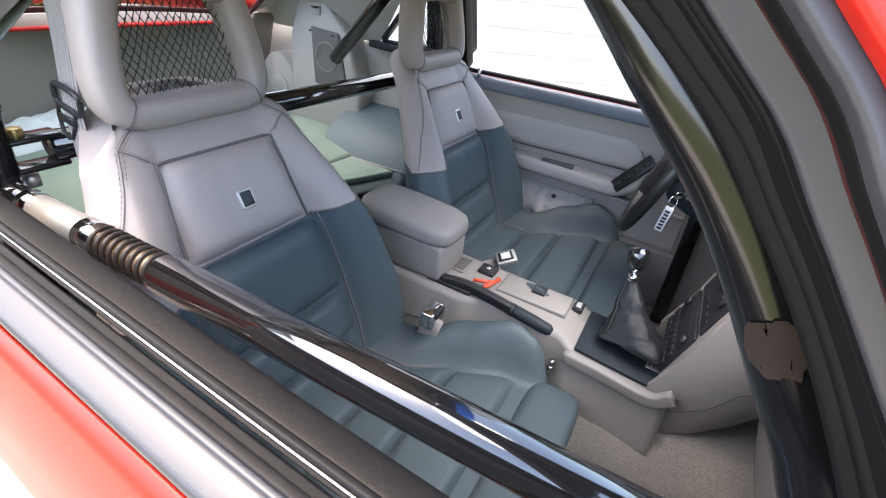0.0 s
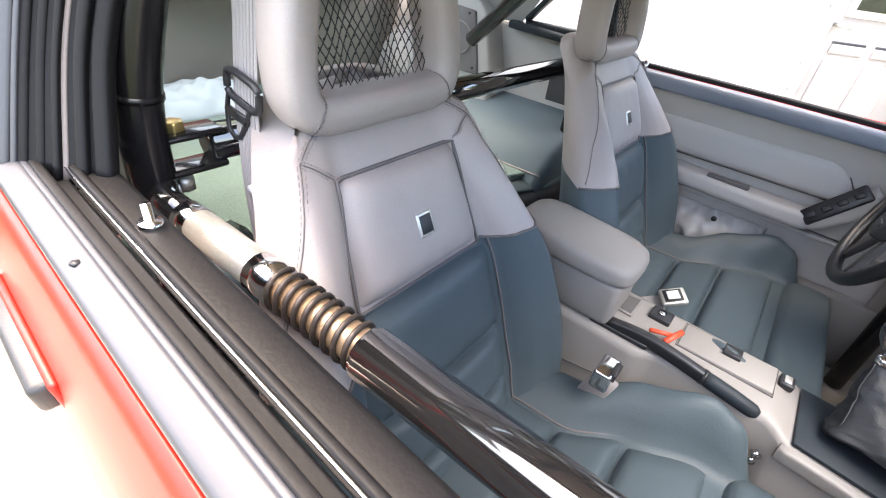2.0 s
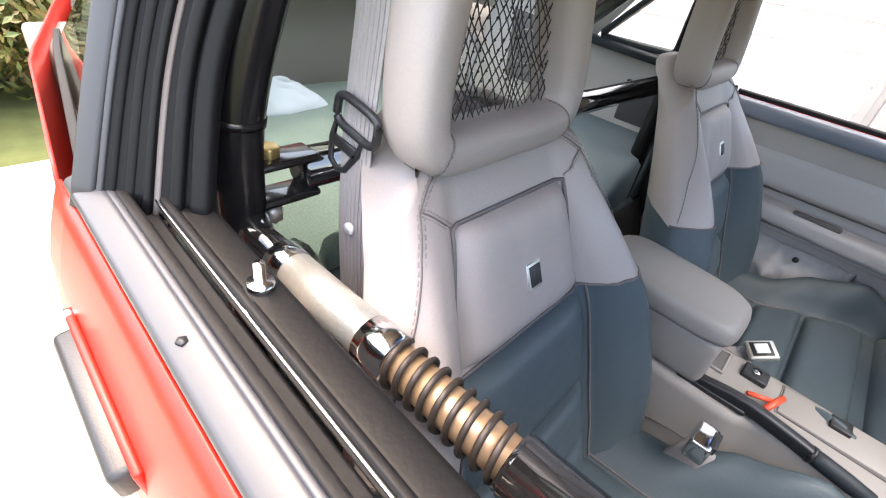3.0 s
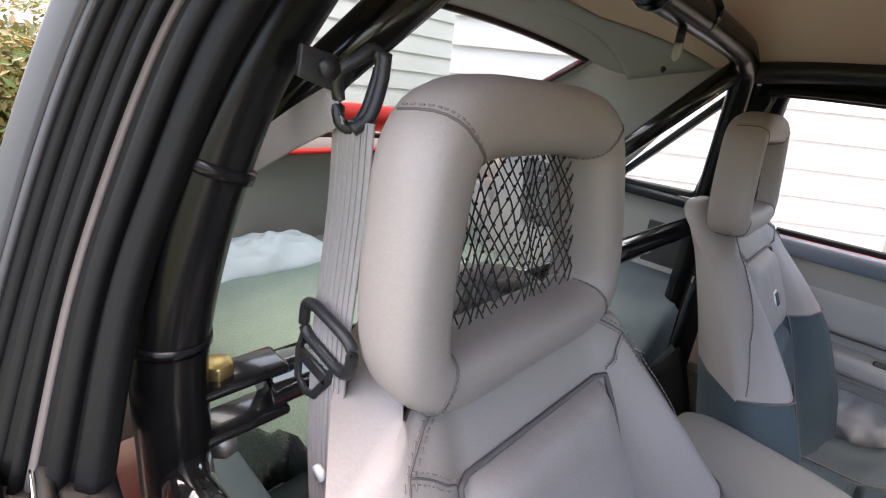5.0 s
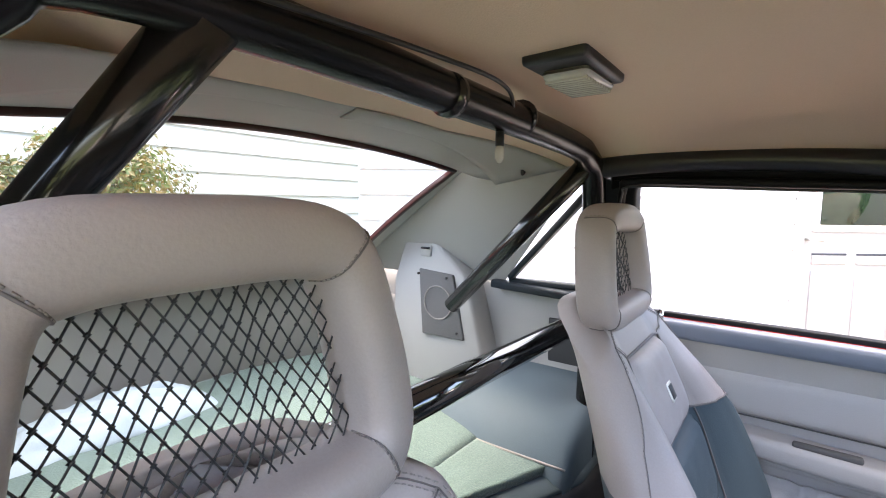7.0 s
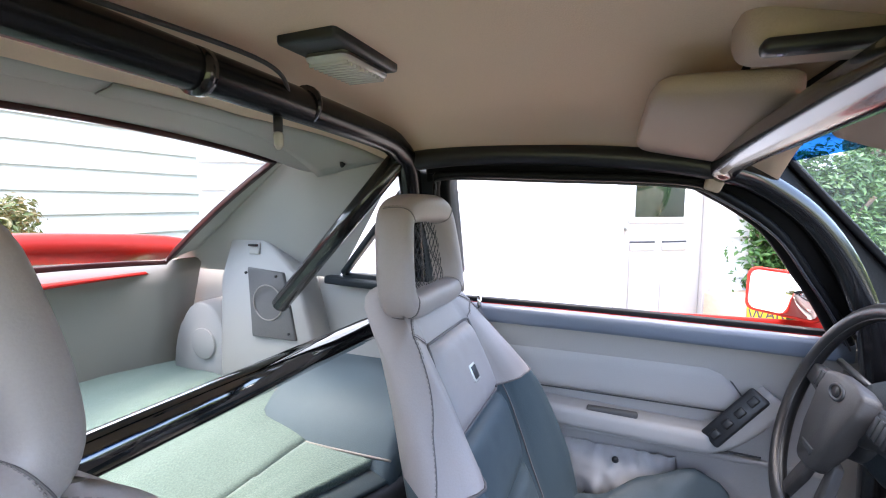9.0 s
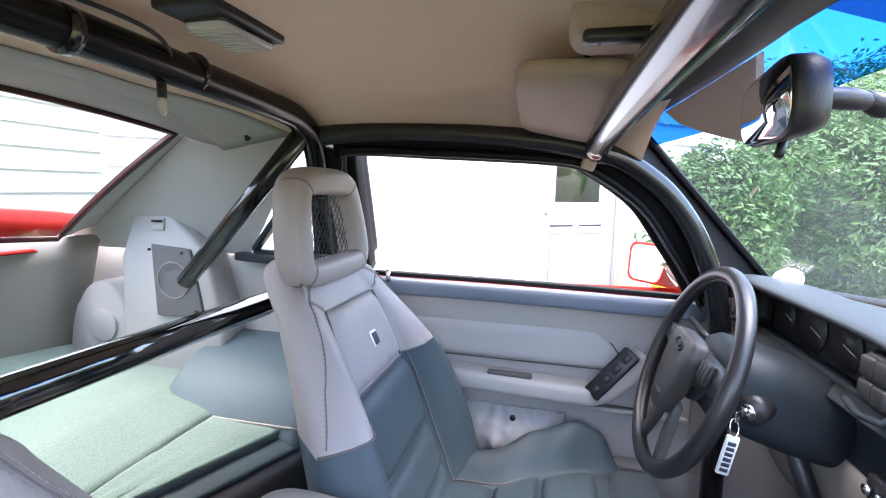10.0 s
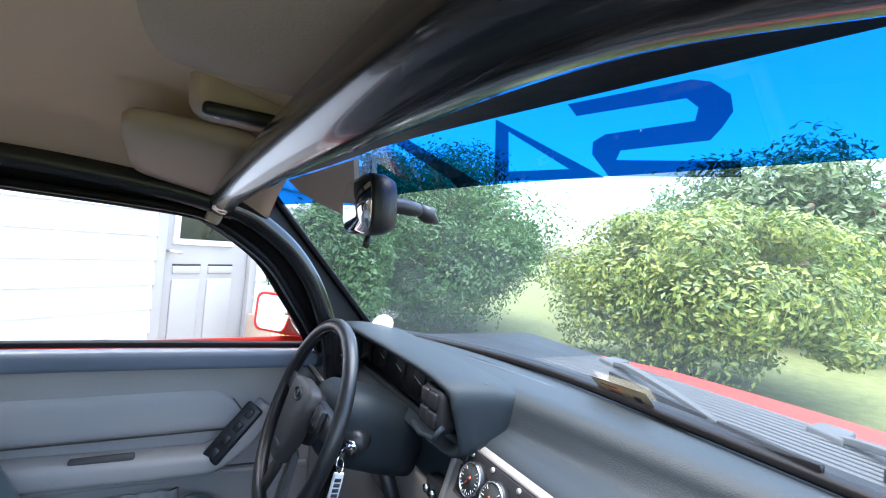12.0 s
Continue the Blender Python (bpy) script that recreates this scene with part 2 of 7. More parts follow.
def tube(pts, r, n=16, smooth=0, bm=None, closed=False):
    return sweep(catmull(pts, smooth, closed) if smooth else pts, circle(r, n), closed, bm=bm)


def grid(f, nu, nv, bm=None, thick=0.0, closed_u=False):
    """A sheet of points f(u, v), u and v from 0 to 1, given thickness along its normals if asked."""
    bm = bm or bmesh.new()
    vs = [[bm.verts.new(f(i / nu, j / nv)) for j in range(nv + 1)] for i in range(nu if closed_u else nu + 1)]
    fs = []
    for i in range(nu):
        for j in range(nv):
            a, b = vs[i], vs[(i + 1) % len(vs)]
            fs.append(bm.faces.new((a[j], b[j], b[j + 1], a[j + 1])))
    if thick:
        bm.normal_update()
        bmesh.ops.solidify(bm, geom=fs, thickness=thick)
    return bm


def poly(points, depth, axis=(0, 0, 1), bm=None, bevel=0.0):
    """A flat outline given depth along an axis."""
    bm = bm or bmesh.new()
    d = Vector(axis) * depth
    a = [bm.verts.new(Vector(p)) for p in points]
    b = [bm.verts.new(Vector(p) + d) for p in points]
    k = len(a)
    fs = [bm.faces.new(a[::-1]), bm.faces.new(b)] + [bm.faces.new((a[i], a[(i + 1) % k], b[(i + 1) % k], b[i])) for i in range(k)]
    if bevel:
        bmesh.ops.bevel(bm, geom=list({e for f in fs for e in f.edges}), offset=bevel, segments=2, profile=0.5, affect="EDGES")
    return bm


def disc(c, axis, r, depth, n=24, bevel=0.0):
    c, ax = Vector(c), Vector(axis).normalized()
    t = ax.orthogonal().normalized()
    b = ax.cross(t)
    return poly([c + t * (r * math.cos(2 * math.pi * i / n)) + b * (r * math.sin(2 * math.pi * i / n)) for i in range(n)], depth, ax, bevel=bevel)


def lerp(a, b, t):
    return a + (b - a) * t


def curve1(keys, x):
    """Smooth interpolation through (x, value) keys."""
    if x <= keys[0][0]:
        return keys[0][1]
    for (x0, v0), (x1, v1) in zip(keys, keys[1:]):
        if x <= x1:
            u = (x - x0) / (x1 - x0)
            return lerp(v0, v1, u * u * (3 - 2 * u))
    return keys[-1][1]


def linear(keys, x):
    if x <= keys[0][0]:
        return keys[0][1]
    for (x0, v0), (x1, v1) in zip(keys, keys[1:]):
        if x <= x1:
            return lerp(v0, v1, (x - x0) / (x1 - x0))
    return keys[-1][1]

# ---------------------------------------------------------------- outdoors
solo("ground", grid(lambda u, v: (-90 + 180 * u, -90 + 180 * v, -0.03 + 0.03 * noise.noise(Vector((u * 30, v * 30, 0)))), 60, 60),
     GRASS, "wide green lawn reaching the far trees", "lawn", kind="structure")
solo("driveway", box(-2.3, 3.2, -2.2, 4.2, -0.1, 0.03, 0.01), CONCRETE, "pale worn concrete driveway pad under the car", "driveway", kind="structure")
solo("gravel_drive", poly([(3.2, -2.6, 0.02), (30, -9, 0.03), (30, -3.5, 0.03), (9, -0.4, 0.02), (5.5, 0.75, 0.02), (3.2, 1.4, 0.02)], 0.025), GRAVEL,
     "pale gravel track across the lawn", "drive", kind="structure")

# house: white lapped boards, turned away from the car


def siding_run(parent, x0, x1, z0, z1, step, place, skip=None):
    """Lapped boards, each leaning out at its lower edge; place(a, out, z) gives the point."""
    z = z0
    while z < z1 - 0.01:
        spans = [(x0, x1)]
        if skip and z < skip[3] and z + step > skip[2]:
            spans = [(x0, skip[0]), (skip[1], x1)]
        for a, b in spans:
            bm = bmesh.new()
            h = min(step, z1 - z)
            v = [bm.verts.new(place(p, o, zz)) for p in (a, b) for o, zz in ((-0.02, z + 0.03), (0.04, z), (0.004, z + h + 0.01), (0.0, z + h + 0.01))]
            for q in ((0, 1, 2, 3), (7, 6, 5, 4), (0, 4, 5, 1), (1, 5, 6, 2), (2, 6, 7, 3)):
                bm.faces.new([v[i] for i in q])
            part("board", bm, SIDING, parent, smooth=False)
        z += step


house = thing("house", "white house with lapped siding beside the driveway", "house", (0.015, 3.086, 0), 35)
hw = bmesh.new()
box(-2.6, 0.28, 0.0, 0.2, 0, 4.2, bm=hw)
box(1.15, 2.4, 0.0, 0.2, 0, 4.2, bm=hw)
box(0.28, 1.15, 0.0, 0.2, 2.08, 4.2, bm=hw)
box(0.28, 1.15, 0.0, 0.2, 0, 0.09, bm=hw)
box(-2.6, -2.4, 0.2, 5.0, 0, 4.2, bm=hw)
box(2.2, 2.4, 0.2, 5.0, 0, 4.2, bm=hw)
part("wall", hw, SIDING, house, smooth=False)
siding_run(house, -2.6, 2.4, 0.06, 3.0, 0.169, lambda a, o, z: (a, -o * 0.6 - 0.001, z), (0.27, 1.16, 0.0, 2.1))
hdoor = part("door", box(0.345, 1.085, 0.03, 0.07, 0.10, 2.06, 0.003), DOORWHITE, house, "off-white panelled door with a glazed top")
for a, b, c, d in ((0.425, 0.65, 0.26, 0.76), (0.715, 0.94, 0.26, 0.76), (0.425, 0.65, 0.80, 0.86), (0.715, 0.94, 0.80, 0.86)):
    part("panel", box(a, b, 0.018, 0.035, c, d, 0.008), DOORWHITE, hdoor)
# grooves drawn as dark strips, their shade put into the colour
for a, b in ((0.425, 0.65), (0.715, 0.94)):
    part("panel_groove", box(a, b, 0.024, 0.032, 0.862, 0.876, 0.002), GREYTRIM, hdoor)
part("window_frame", box(0.41, 0.925, 0.012, 0.04, 1.02, 1.7, 0.006), WHITEPL, hdoor)
# green mottling in the glass colour stands for reflected shrubs
part("pane", box(0.45, 0.885, 0.004, 0.013, 1.065, 1.66), mat("dark_window_glass", (0.02, 0.035, 0.02), 0.05, vary=0.5, grain=9, bump=0), hdoor, "dark glass, reflected shrubs mottled into its colour")
part("lever", tube([(0.38, 0.03, 0.97), (0.38, -0.03, 0.97), (0.45, -0.035, 0.962)], 0.011, 8), STEEL, hdoor, "steel lever handle")
part("hinge_plate", box(0.347, 0.356, 0.02, 0.032, 1.12, 1.2), STEEL, hdoor)
part("frame", box(0.27, 0.342, -0.012, 0.1, 0.09, 2.08, 0.004), DOORWHITE, house)
part("frame", box(1.088, 1.16, -0.012, 0.1, 0.09, 2.08, 0.004), DOORWHITE, house)
part("step", box(0.2, 1.25, -0.32, 0.0, 0.03, 0.095, 0.01), CONCRETE, house, "low concrete door step")
part("eave", box(-2.9, 2.6, -0.3, 0.3, 4.2, 4.35), SIDING, house, smooth=False)

garage = thing("garage", "white sided building standing behind the car", "house", (-6.4, 0, 0))
part("wall", box(-0.2, 0.0, -2.2, 9.5, 0, 3.6), SIDING, garage, smooth=False)
siding_run(garage, -2.2, 9.4, 0.1, 3.4, 0.3, lambda a, o, z: (o + 0.001, a, z))
part("corner_board", box(0.0, 0.035, 9.4, 9.52, 0, 3.4, 0.004), WHITEPL, garage)
part("roof", poly([(-1.0, -2.6, 3.6), (0.5, -2.6, 3.5), (0.5, 9.7, 3.5), (-1.0, 9.7, 3.6)], 0.12), mat("grey_shingles", (0.2, 0.2, 0.2), 0.9, grain=30, vary=0.3, bump=0.5), garage)


# leaves and shrubs
def leafy(name, at, rx, ry, rz, count, size, material, label, category, seed, lump=0.35, trunk=True, leafsize=(0.6, 1.3), low=-0.9, lumps_n=60):
    rnd = random.Random(seed)
    t = thing(name, label, category, at)
    if trunk:
        bm = bmesh.new()
        tube([(0, 0, 0), (0.03, 0.02, rz * 0.5), (0.05, 0, rz * 1.1)], 0.06 * rx, 8, 4, bm)
        for k in range(7):
            a = k * 0.9
            tube([(0.03, 0.02, rz * (0.3 + 0.08 * k)), (rx * 0.3 * math.cos(a), ry * 0.3 * math.sin(a), rz * (0.6 + 0.1 * k)),
                  (rx * 0.65 * math.cos(a), ry * 0.65 * math.sin(a), rz * (0.75 + 0.13 * k))], 0.022 * rx, 6, 3, bm)
        part("trunk", bm, BARK, t)
    lumps = []
    for k in range(lumps_n):
        a, e = rnd.uniform(0, 6.283), rnd.uniform(low, 1.0)
        ce = math.sqrt(max(0, 1 - min(1, e * e)))
        far = rnd.uniform(0.5, 0.92)
        lumps.append((Vector((ce * math.cos(a) * rx * far, ce * math.sin(a) * ry * far, rz + e * rz * far)), rnd.uniform(0.14, 0.42)))
    verts, faces = [], []
    for k in range(count):
        c, r = lumps[rnd.randrange(len(lumps))]
        d = Vector((rnd.gauss(0, 1), rnd.gauss(0, 1), rnd.gauss(0, 1))).normalized()
        rad = r * (0.62 + 0.45 * rnd.random() ** 0.6) * (1 + lump * noise.noise(d * 2.3 + c))
        p = c + Vector((d.x * rad * rx, d.y * rad * ry, d.z * rad * rz))
        if p.z < 0.04:
            p.z = rnd.uniform(0.05, 0.5)
        n = (d + Vector((rnd.uniform(-0.8, 0.8), rnd.uniform(-0.8, 0.8), rnd.uniform(-0.2, 1.0)))).normalized()
        a1 = n.orthogonal().normalized()
        a1.rotate(Matrix.Rotation(rnd.uniform(0, 6.283), 3, n))
        b1 = n.cross(a1)
        s = size * rnd.uniform(*leafsize)
        i0 = len(verts)
        verts += [p - a1 * s, p + b1 * s * 0.42 + n * s * 0.12, p + a1 * s, p - b1 * s * 0.42 + n * s * 0.12]
        faces.append((i0, i0 + 1, i0 + 2, i0 + 3))
    me = bpy.data.meshes.new("crown")
    me.from_pydata([tuple(v) for v in verts], [], faces)
    me.materials.append(material)
    crown = part("crown", None, material, t, mesh=me)
    return t


def leafmat(name, col_a, col_b):
    m = mat(name, col_a, 0.4, vary=0.25, grain=2.2, bump=0, stain=0.9, stain_amount=0.3)
    nt = m.node_tree
    n, l = nt.nodes, nt.links
    g = n.new("ShaderNodeNewGeometry")
    r = n.new("ShaderNodeMix")
    r.data_type = "RGBA"
    l.new(g.outputs["Random Per Island"], r.inputs["Factor"])
    r.inputs["A"].default_value = (*col_a, 1)
    r.inputs["B"].default_value = (*col_b, 1)
    sc = [x for x in n if x.type == "VECT_MATH"][0]
    l.new(r.outputs["Result"], sc.inputs[0])
    b = n["Principled BSDF"]
    tl = n.new("ShaderNodeBsdfTranslucent")
    l.new(sc.outputs[0], tl.inputs["Color"])
    mx = n.new("ShaderNodeMixShader")
    mx.inputs[0].default_value = 0.35
    l.new(b.outputs[0], mx.inputs[1])
    l.new(tl.outputs[0], mx.inputs[2])
    l.new(mx.outputs[0], n["Material Output"].inputs[0])
    return m


LEAF_DARK = leafmat("dark_shrub_leaves", (0.036, 0.105, 0.026), (0.085, 0.18, 0.042))
LEAF_PALE = leafmat("pale_maple_leaves", (0.05, 0.115, 0.024), (0.27, 0.315, 0.055))
LEAF_MIX = leafmat("autumn_hedge_leaves", (0.09, 0.15, 0.04), (0.22, 0.14, 0.05))
LEAF_FAR = leafmat("far_wood_leaves", (0.06, 0.11, 0.04), (0.13, 0.19, 0.07))
leafy("large_shrub", (3.75, 6.05, 0), 1.95, 1.95, 1.33, 90000, 0.035, LEAF_DARK, "tall dense dark green evergreen shrub by the house", "shrub", 3, lumps_n=90)
leafy("small_shrub", (1.72, 3.95, 0), 0.62, 0.36, 0.8, 20000, 0.032, LEAF_DARK, "dark green shrub at the corner of the house", "shrub", 5)
leafy("maple_tree", (5.6, 2.55, 0), 1.4, 1.6, 0.98, 70000, 0.036, LEAF_PALE, "low broad maple with pale yellow-green leaves", "tree", 7, lumps_n=80)
leafy("tall_tree", (11.0, 4.0, 0), 2.3, 2.4, 2.0, 22000, 0.08, LEAF_FAR, "taller dark green tree behind the maple", "tree", 11)
leafy("tall_tree", (12.5, 0.4, 0), 2.3, 2.4, 1.9, 14000, 0.09, LEAF_FAR, "taller dark green tree behind the maple", "tree", 12)
leafy("round_bush", (8.6, 6.2, 0), 1.0, 1.0, 0.7, 8000, 0.055, LEAF_PALE, "rounded yellow-green bush on the lawn", "bush", 13)
for k, (x, y, r) in enumerate(((20, 10, 3.2), (24, 15, 3.6), (27, 4, 3.4), (30, 21, 4.0), (33, 9, 4.2), (26, -6, 3.4))):
    leafy("far_tree", (x, y, 0), r, r, r * 0.75, 6000, 0.15, LEAF_FAR, "distant green tree at the edge of the lawn", "tree", 20 + k)["group"] = "distant trees"
leafy("hedge_bush", (-3.75, -0.75, 0), 1.1, 1.4, 0.72, 44000, 0.03, LEAF_MIX, "overgrown hedge with green and reddish leaves", "hedge", 31)
leafy("hedge_bush", (-4.3, 0.75, 0), 0.95, 1.0, 0.85, 26000, 0.03, LEAF_MIX, "overgrown hedge with green and reddish leaves", "hedge", 32)
leafy("hedge_bush", (-3.7, -3.2, 0), 1.4, 1.4, 0.85, 14000, 0.042, LEAF_MIX, "overgrown hedge with green and reddish leaves", "hedge", 33)
pot = thing("planter_box", "beige planter box with a yellow warning sign by the house", "planter", (1.19, 3.72, 0.0), 35)
part("box", box(-0.22, 0.22, -0.16, 0.16, 0.0, 0.46, 0.012), mat("beige_planter", (0.42, 0.33, 0.24), 0.8, grain=40, bump=0.3), pot)
SIGNYELLOW = mat("yellow_sign_paint", (0.72, 0.36, 0.01), 0.5, vary=0.05, bump=0)
sign = part("sign", box(-0.12, 0.24, -0.178, -0.166, 0.26, 0.42, 0.002), SIGNYELLOW, pot, "yellow sign plate with dark letters")
word = bpy.data.curves.new("sign_word", "FONT")
word.body, word.size, word.extrude, word.align_x = "WAR", 0.15, 0.001, "CENTER"
word_ob = bpy.data.objects.new("sign_word", word)
scene.collection.objects.link(word_ob)
bpy.context.view_layer.update()
letters = bpy.data.meshes.new_from_object(word_ob)
bpy.data.objects.remove(word_ob)
letters.transform(Matrix.Translation((0.05, -0.1795, 0.285)) @ Matrix.Rotation(radians(90), 4, "X"))
lettering = bmesh.new()
lettering.from_mesh(letters)
part("lettering", lettering, PRINT, sign, "dark capital letters", smooth=False)

# ---------------------------------------------------------------- car shell
CY = -0.03          # the car's centre line


def side(s, x, y, z):
    """A point of the shell at half width y on the side s (+1 driver, -1 passenger)."""
    up = min(1.0, max(0.0, (z - 0.75) / 0.1))
    if s < 0:
        return (x, CY - y - 0.045, z + 0.03 * up)
    return (x, CY + y, z + 0.015 * up)


car = thing("car", "red two-door hatchback with grey interior and roll cage, windows down", "car", (0, CY, 0))


def cpart(name, bm, material, label="", smooth=True, parent=None):
    """A part modelled in world coordinates, hung under the car."""
    bmesh.ops.translate(bm, verts=bm.verts, vec=(0, -CY, 0))
    return part(name, bm, material, parent or car, label, smooth)


ROOF_L, ROOF_R = 0.53, 0.60     # half widths on the driver and passenger side


def roof_z(x, y):
    return 1.364 - (0.10 * (y / ROOF_L) ** 3.2 if y > 0 else 0.06 * (-y / ROOF_R) ** 3.2) - 0.038 * max(0, (x - 0.2) / 0.3) ** 2 - 0.05 * max(0, (-x - 0.1) / 0.4) ** 2


# headliner and roof
def headliner(u, v):
    x = lerp(-0.405, 0.56, u)
    y = lerp(-ROOF_R, ROOF_L, v)
    return (x, CY + y, roof_z(x, y) + 0.002 * noise.noise(Vector((x * 6, y * 6, 0))))


solo("ceiling", grid(headliner, 40, 40, thick=0.006), HEADLINER, "sagging tan cloth headliner of the car", "headliner", kind="structure")
def corner_trim(s):
    def at(u, v):
        y = lerp(0.0, 0.515, v)
        x = lerp(-0.404, -0.362 + 0.165 * max(0, (y - 0.22) / 0.30) ** 1.4, u)
        return (x, CY + s * y, roof_z(x, y) - 0.010 + 0.004 * u ** 4)
    return at


for s in (1, -1):
    cpart("corner_trim", grid(corner_trim(s), 8, 20, thick=0.003), PLASTIC_L, "pale grey trim at the rear edge of the headliner")
cpart("roof", grid(lambda u, v: (lerp(-0.44, 0.57, u), CY + lerp(-0.63, 0.55, v), roof_z(lerp(-0.44, 0.57, u), lerp(-0.60, 0.54, v)) + 0.03), 24, 24, thick=-0.006), RED, "red roof panel")

# side opening path: up the rear post, along the rail, down the windscreen post
OUTER = [(-0.225, 0.698, 0.885), (-0.235, 0.655, 1.0), (-0.232, 0.622, 1.09), (-0.21, 0.595, 1.16), (-0.172, 0.577, 1.205), (-0.1, 0.568, 1.24), (-0.02, 0.572, 1.262), (0.2, 0.585, 1.278), (0.42, 0.60, 1.265),
         (0.58, 0.60, 1.235), (0.675, 0.615, 1.165), (0.712, 0.625, 1.123), (0.748, 0.632, 1.077), (0.788, 0.645, 1.025), (0.83, 0.66, 0.965), (0.87, 0.675, 0.90)]
INNER = [(-0.135, 0.628, 0.885), (-0.162, 0.592, 1.0), (-0.158, 0.562, 1.08), (-0.138, 0.537, 1.15), (-0.108, 0.518, 1.20), (-0.06, 0.513, 1.237), (0.0, 0.525, 1.252), (0.2, 0.553, 1.266), (0.42, 0.57, 1.253),
         (0.56, 0.57, 1.215), (0.655, 0.58, 1.15), (0.698, 0.588, 1.105), (0.732, 0.595, 1.063), (0.765, 0.605, 1.013), (0.797, 0.615, 0.957), (0.83, 0.63, 0.90)]


def opening(s, inset=0.0, lift=0.0):
    p = [(-0.12, 0.70, 0.90), (-0.11, 0.64, 1.02), (-0.10, 0.575, 1.15), (-0.088, 0.54, 1.212), (-0.06, 0.528, 1.23), (0.15, 0.515, 1.222), (0.40, 0.525, 1.21),
         (0.47, 0.54, 1.188), (0.57, 0.572, 1.12), (0.64, 0.605, 1.03), (0.69, 0.635, 0.96), (0.725, 0.655, 0.90)]
    return catmull([side(s, x, y - inset, z + lift) for x, y, z in p], 6)


def between(f, out=0.0):
    """A line of the passenger door frame between its outer (0) and inner (1) edge."""
    pts = []
    for a, b in zip(OUTER, INNER):
        q = Vector(a).lerp(Vector(b), f)
        pts.append(side(-1, q.x + out * 0.75, q.y + out * 0.6, q.z - out * 0.35))
    return catmull(pts, 6)


cpart("door_aperture", sweep(opening(1, -0.015, 0.012), rrect(0.03, 0.026, 0.008), up=(0, 1.0, 0.4)), RUBBER, "black weatherstrip channel round the window opening")
cpart("weatherstrip", sweep(opening(1, 0.012, -0.012), circle(0.009, 10), up=(0, 1, 0)), RUBBER)
cpart("bright_edge", sweep(opening(1, 0.018, -0.024), circle(0.0022, 6), up=(0, 1, 0)), GREYTRIM)
cpart("rail_panel", grid(lambda u, v: Vector(opening(1, -0.02, 0.02)[int(round(u * 60))]) + Vector((0, 0.09 * math.sin(v * 1.5), 0.06 * v - 0.02 * v * v)), 60, 4, thick=0.004), RUBBER)
frame_lines = [between(i / 8) for i in range(9)]
frame_p = cpart("door_frame", grid(lambda u, v: frame_lines[int(round(v * 8))][int(round(u * 90))], 90, 8, thick=0.006), RUBBER, "black window frame of the passenger door")
for f, out, w, h, m in ((0.04, 0.004, 0.011, 0.006, GREYTRIM), (0.17, 0.007, 0.003, 0.004, GREYTRIM), (0.24, 0.004, 0.006, 0.005, RUBBER), (0.40, 0.002, 0.005, 0.006, RUBBER),
                        (0.55, 0.006, 0.0035, 0.006, RUBBER), (0.62, 0.003, 0.003, 0.005, SEAM), (0.78, 0.006, 0.006, 0.008, RUBBER), (0.96, 0.004, 0.009, 0.008, RUBBER)):
    cpart("frame_strip", sweep(between(f, out), rrect(w, h, min(w, h) * 0.6), up=(0.4, -0.6, 0.3)), m, "", parent=frame_p)

# gutter beside the windscreen post: red lip, black seal, red roof edge
for f, w, h, m, lab in ((-0.16, 0.004, 0.004, MAROON, "dark red gutter lip"), (-0.34, 0.007, 0.006, RUBBER, "black gutter seal"), (-0.58, 0.010, 0.005, GREYTRIM, "grey outer post moulding"), (-0.80, 0.006, 0.005, RED, "red windscreen post skin")):
    cpart("post_gutter", sweep(between(f)[42:], rrect(w, h, min(w, h) * 0.6), up=(0.4, -0.6, 0.3)), m, lab, parent=frame_p)

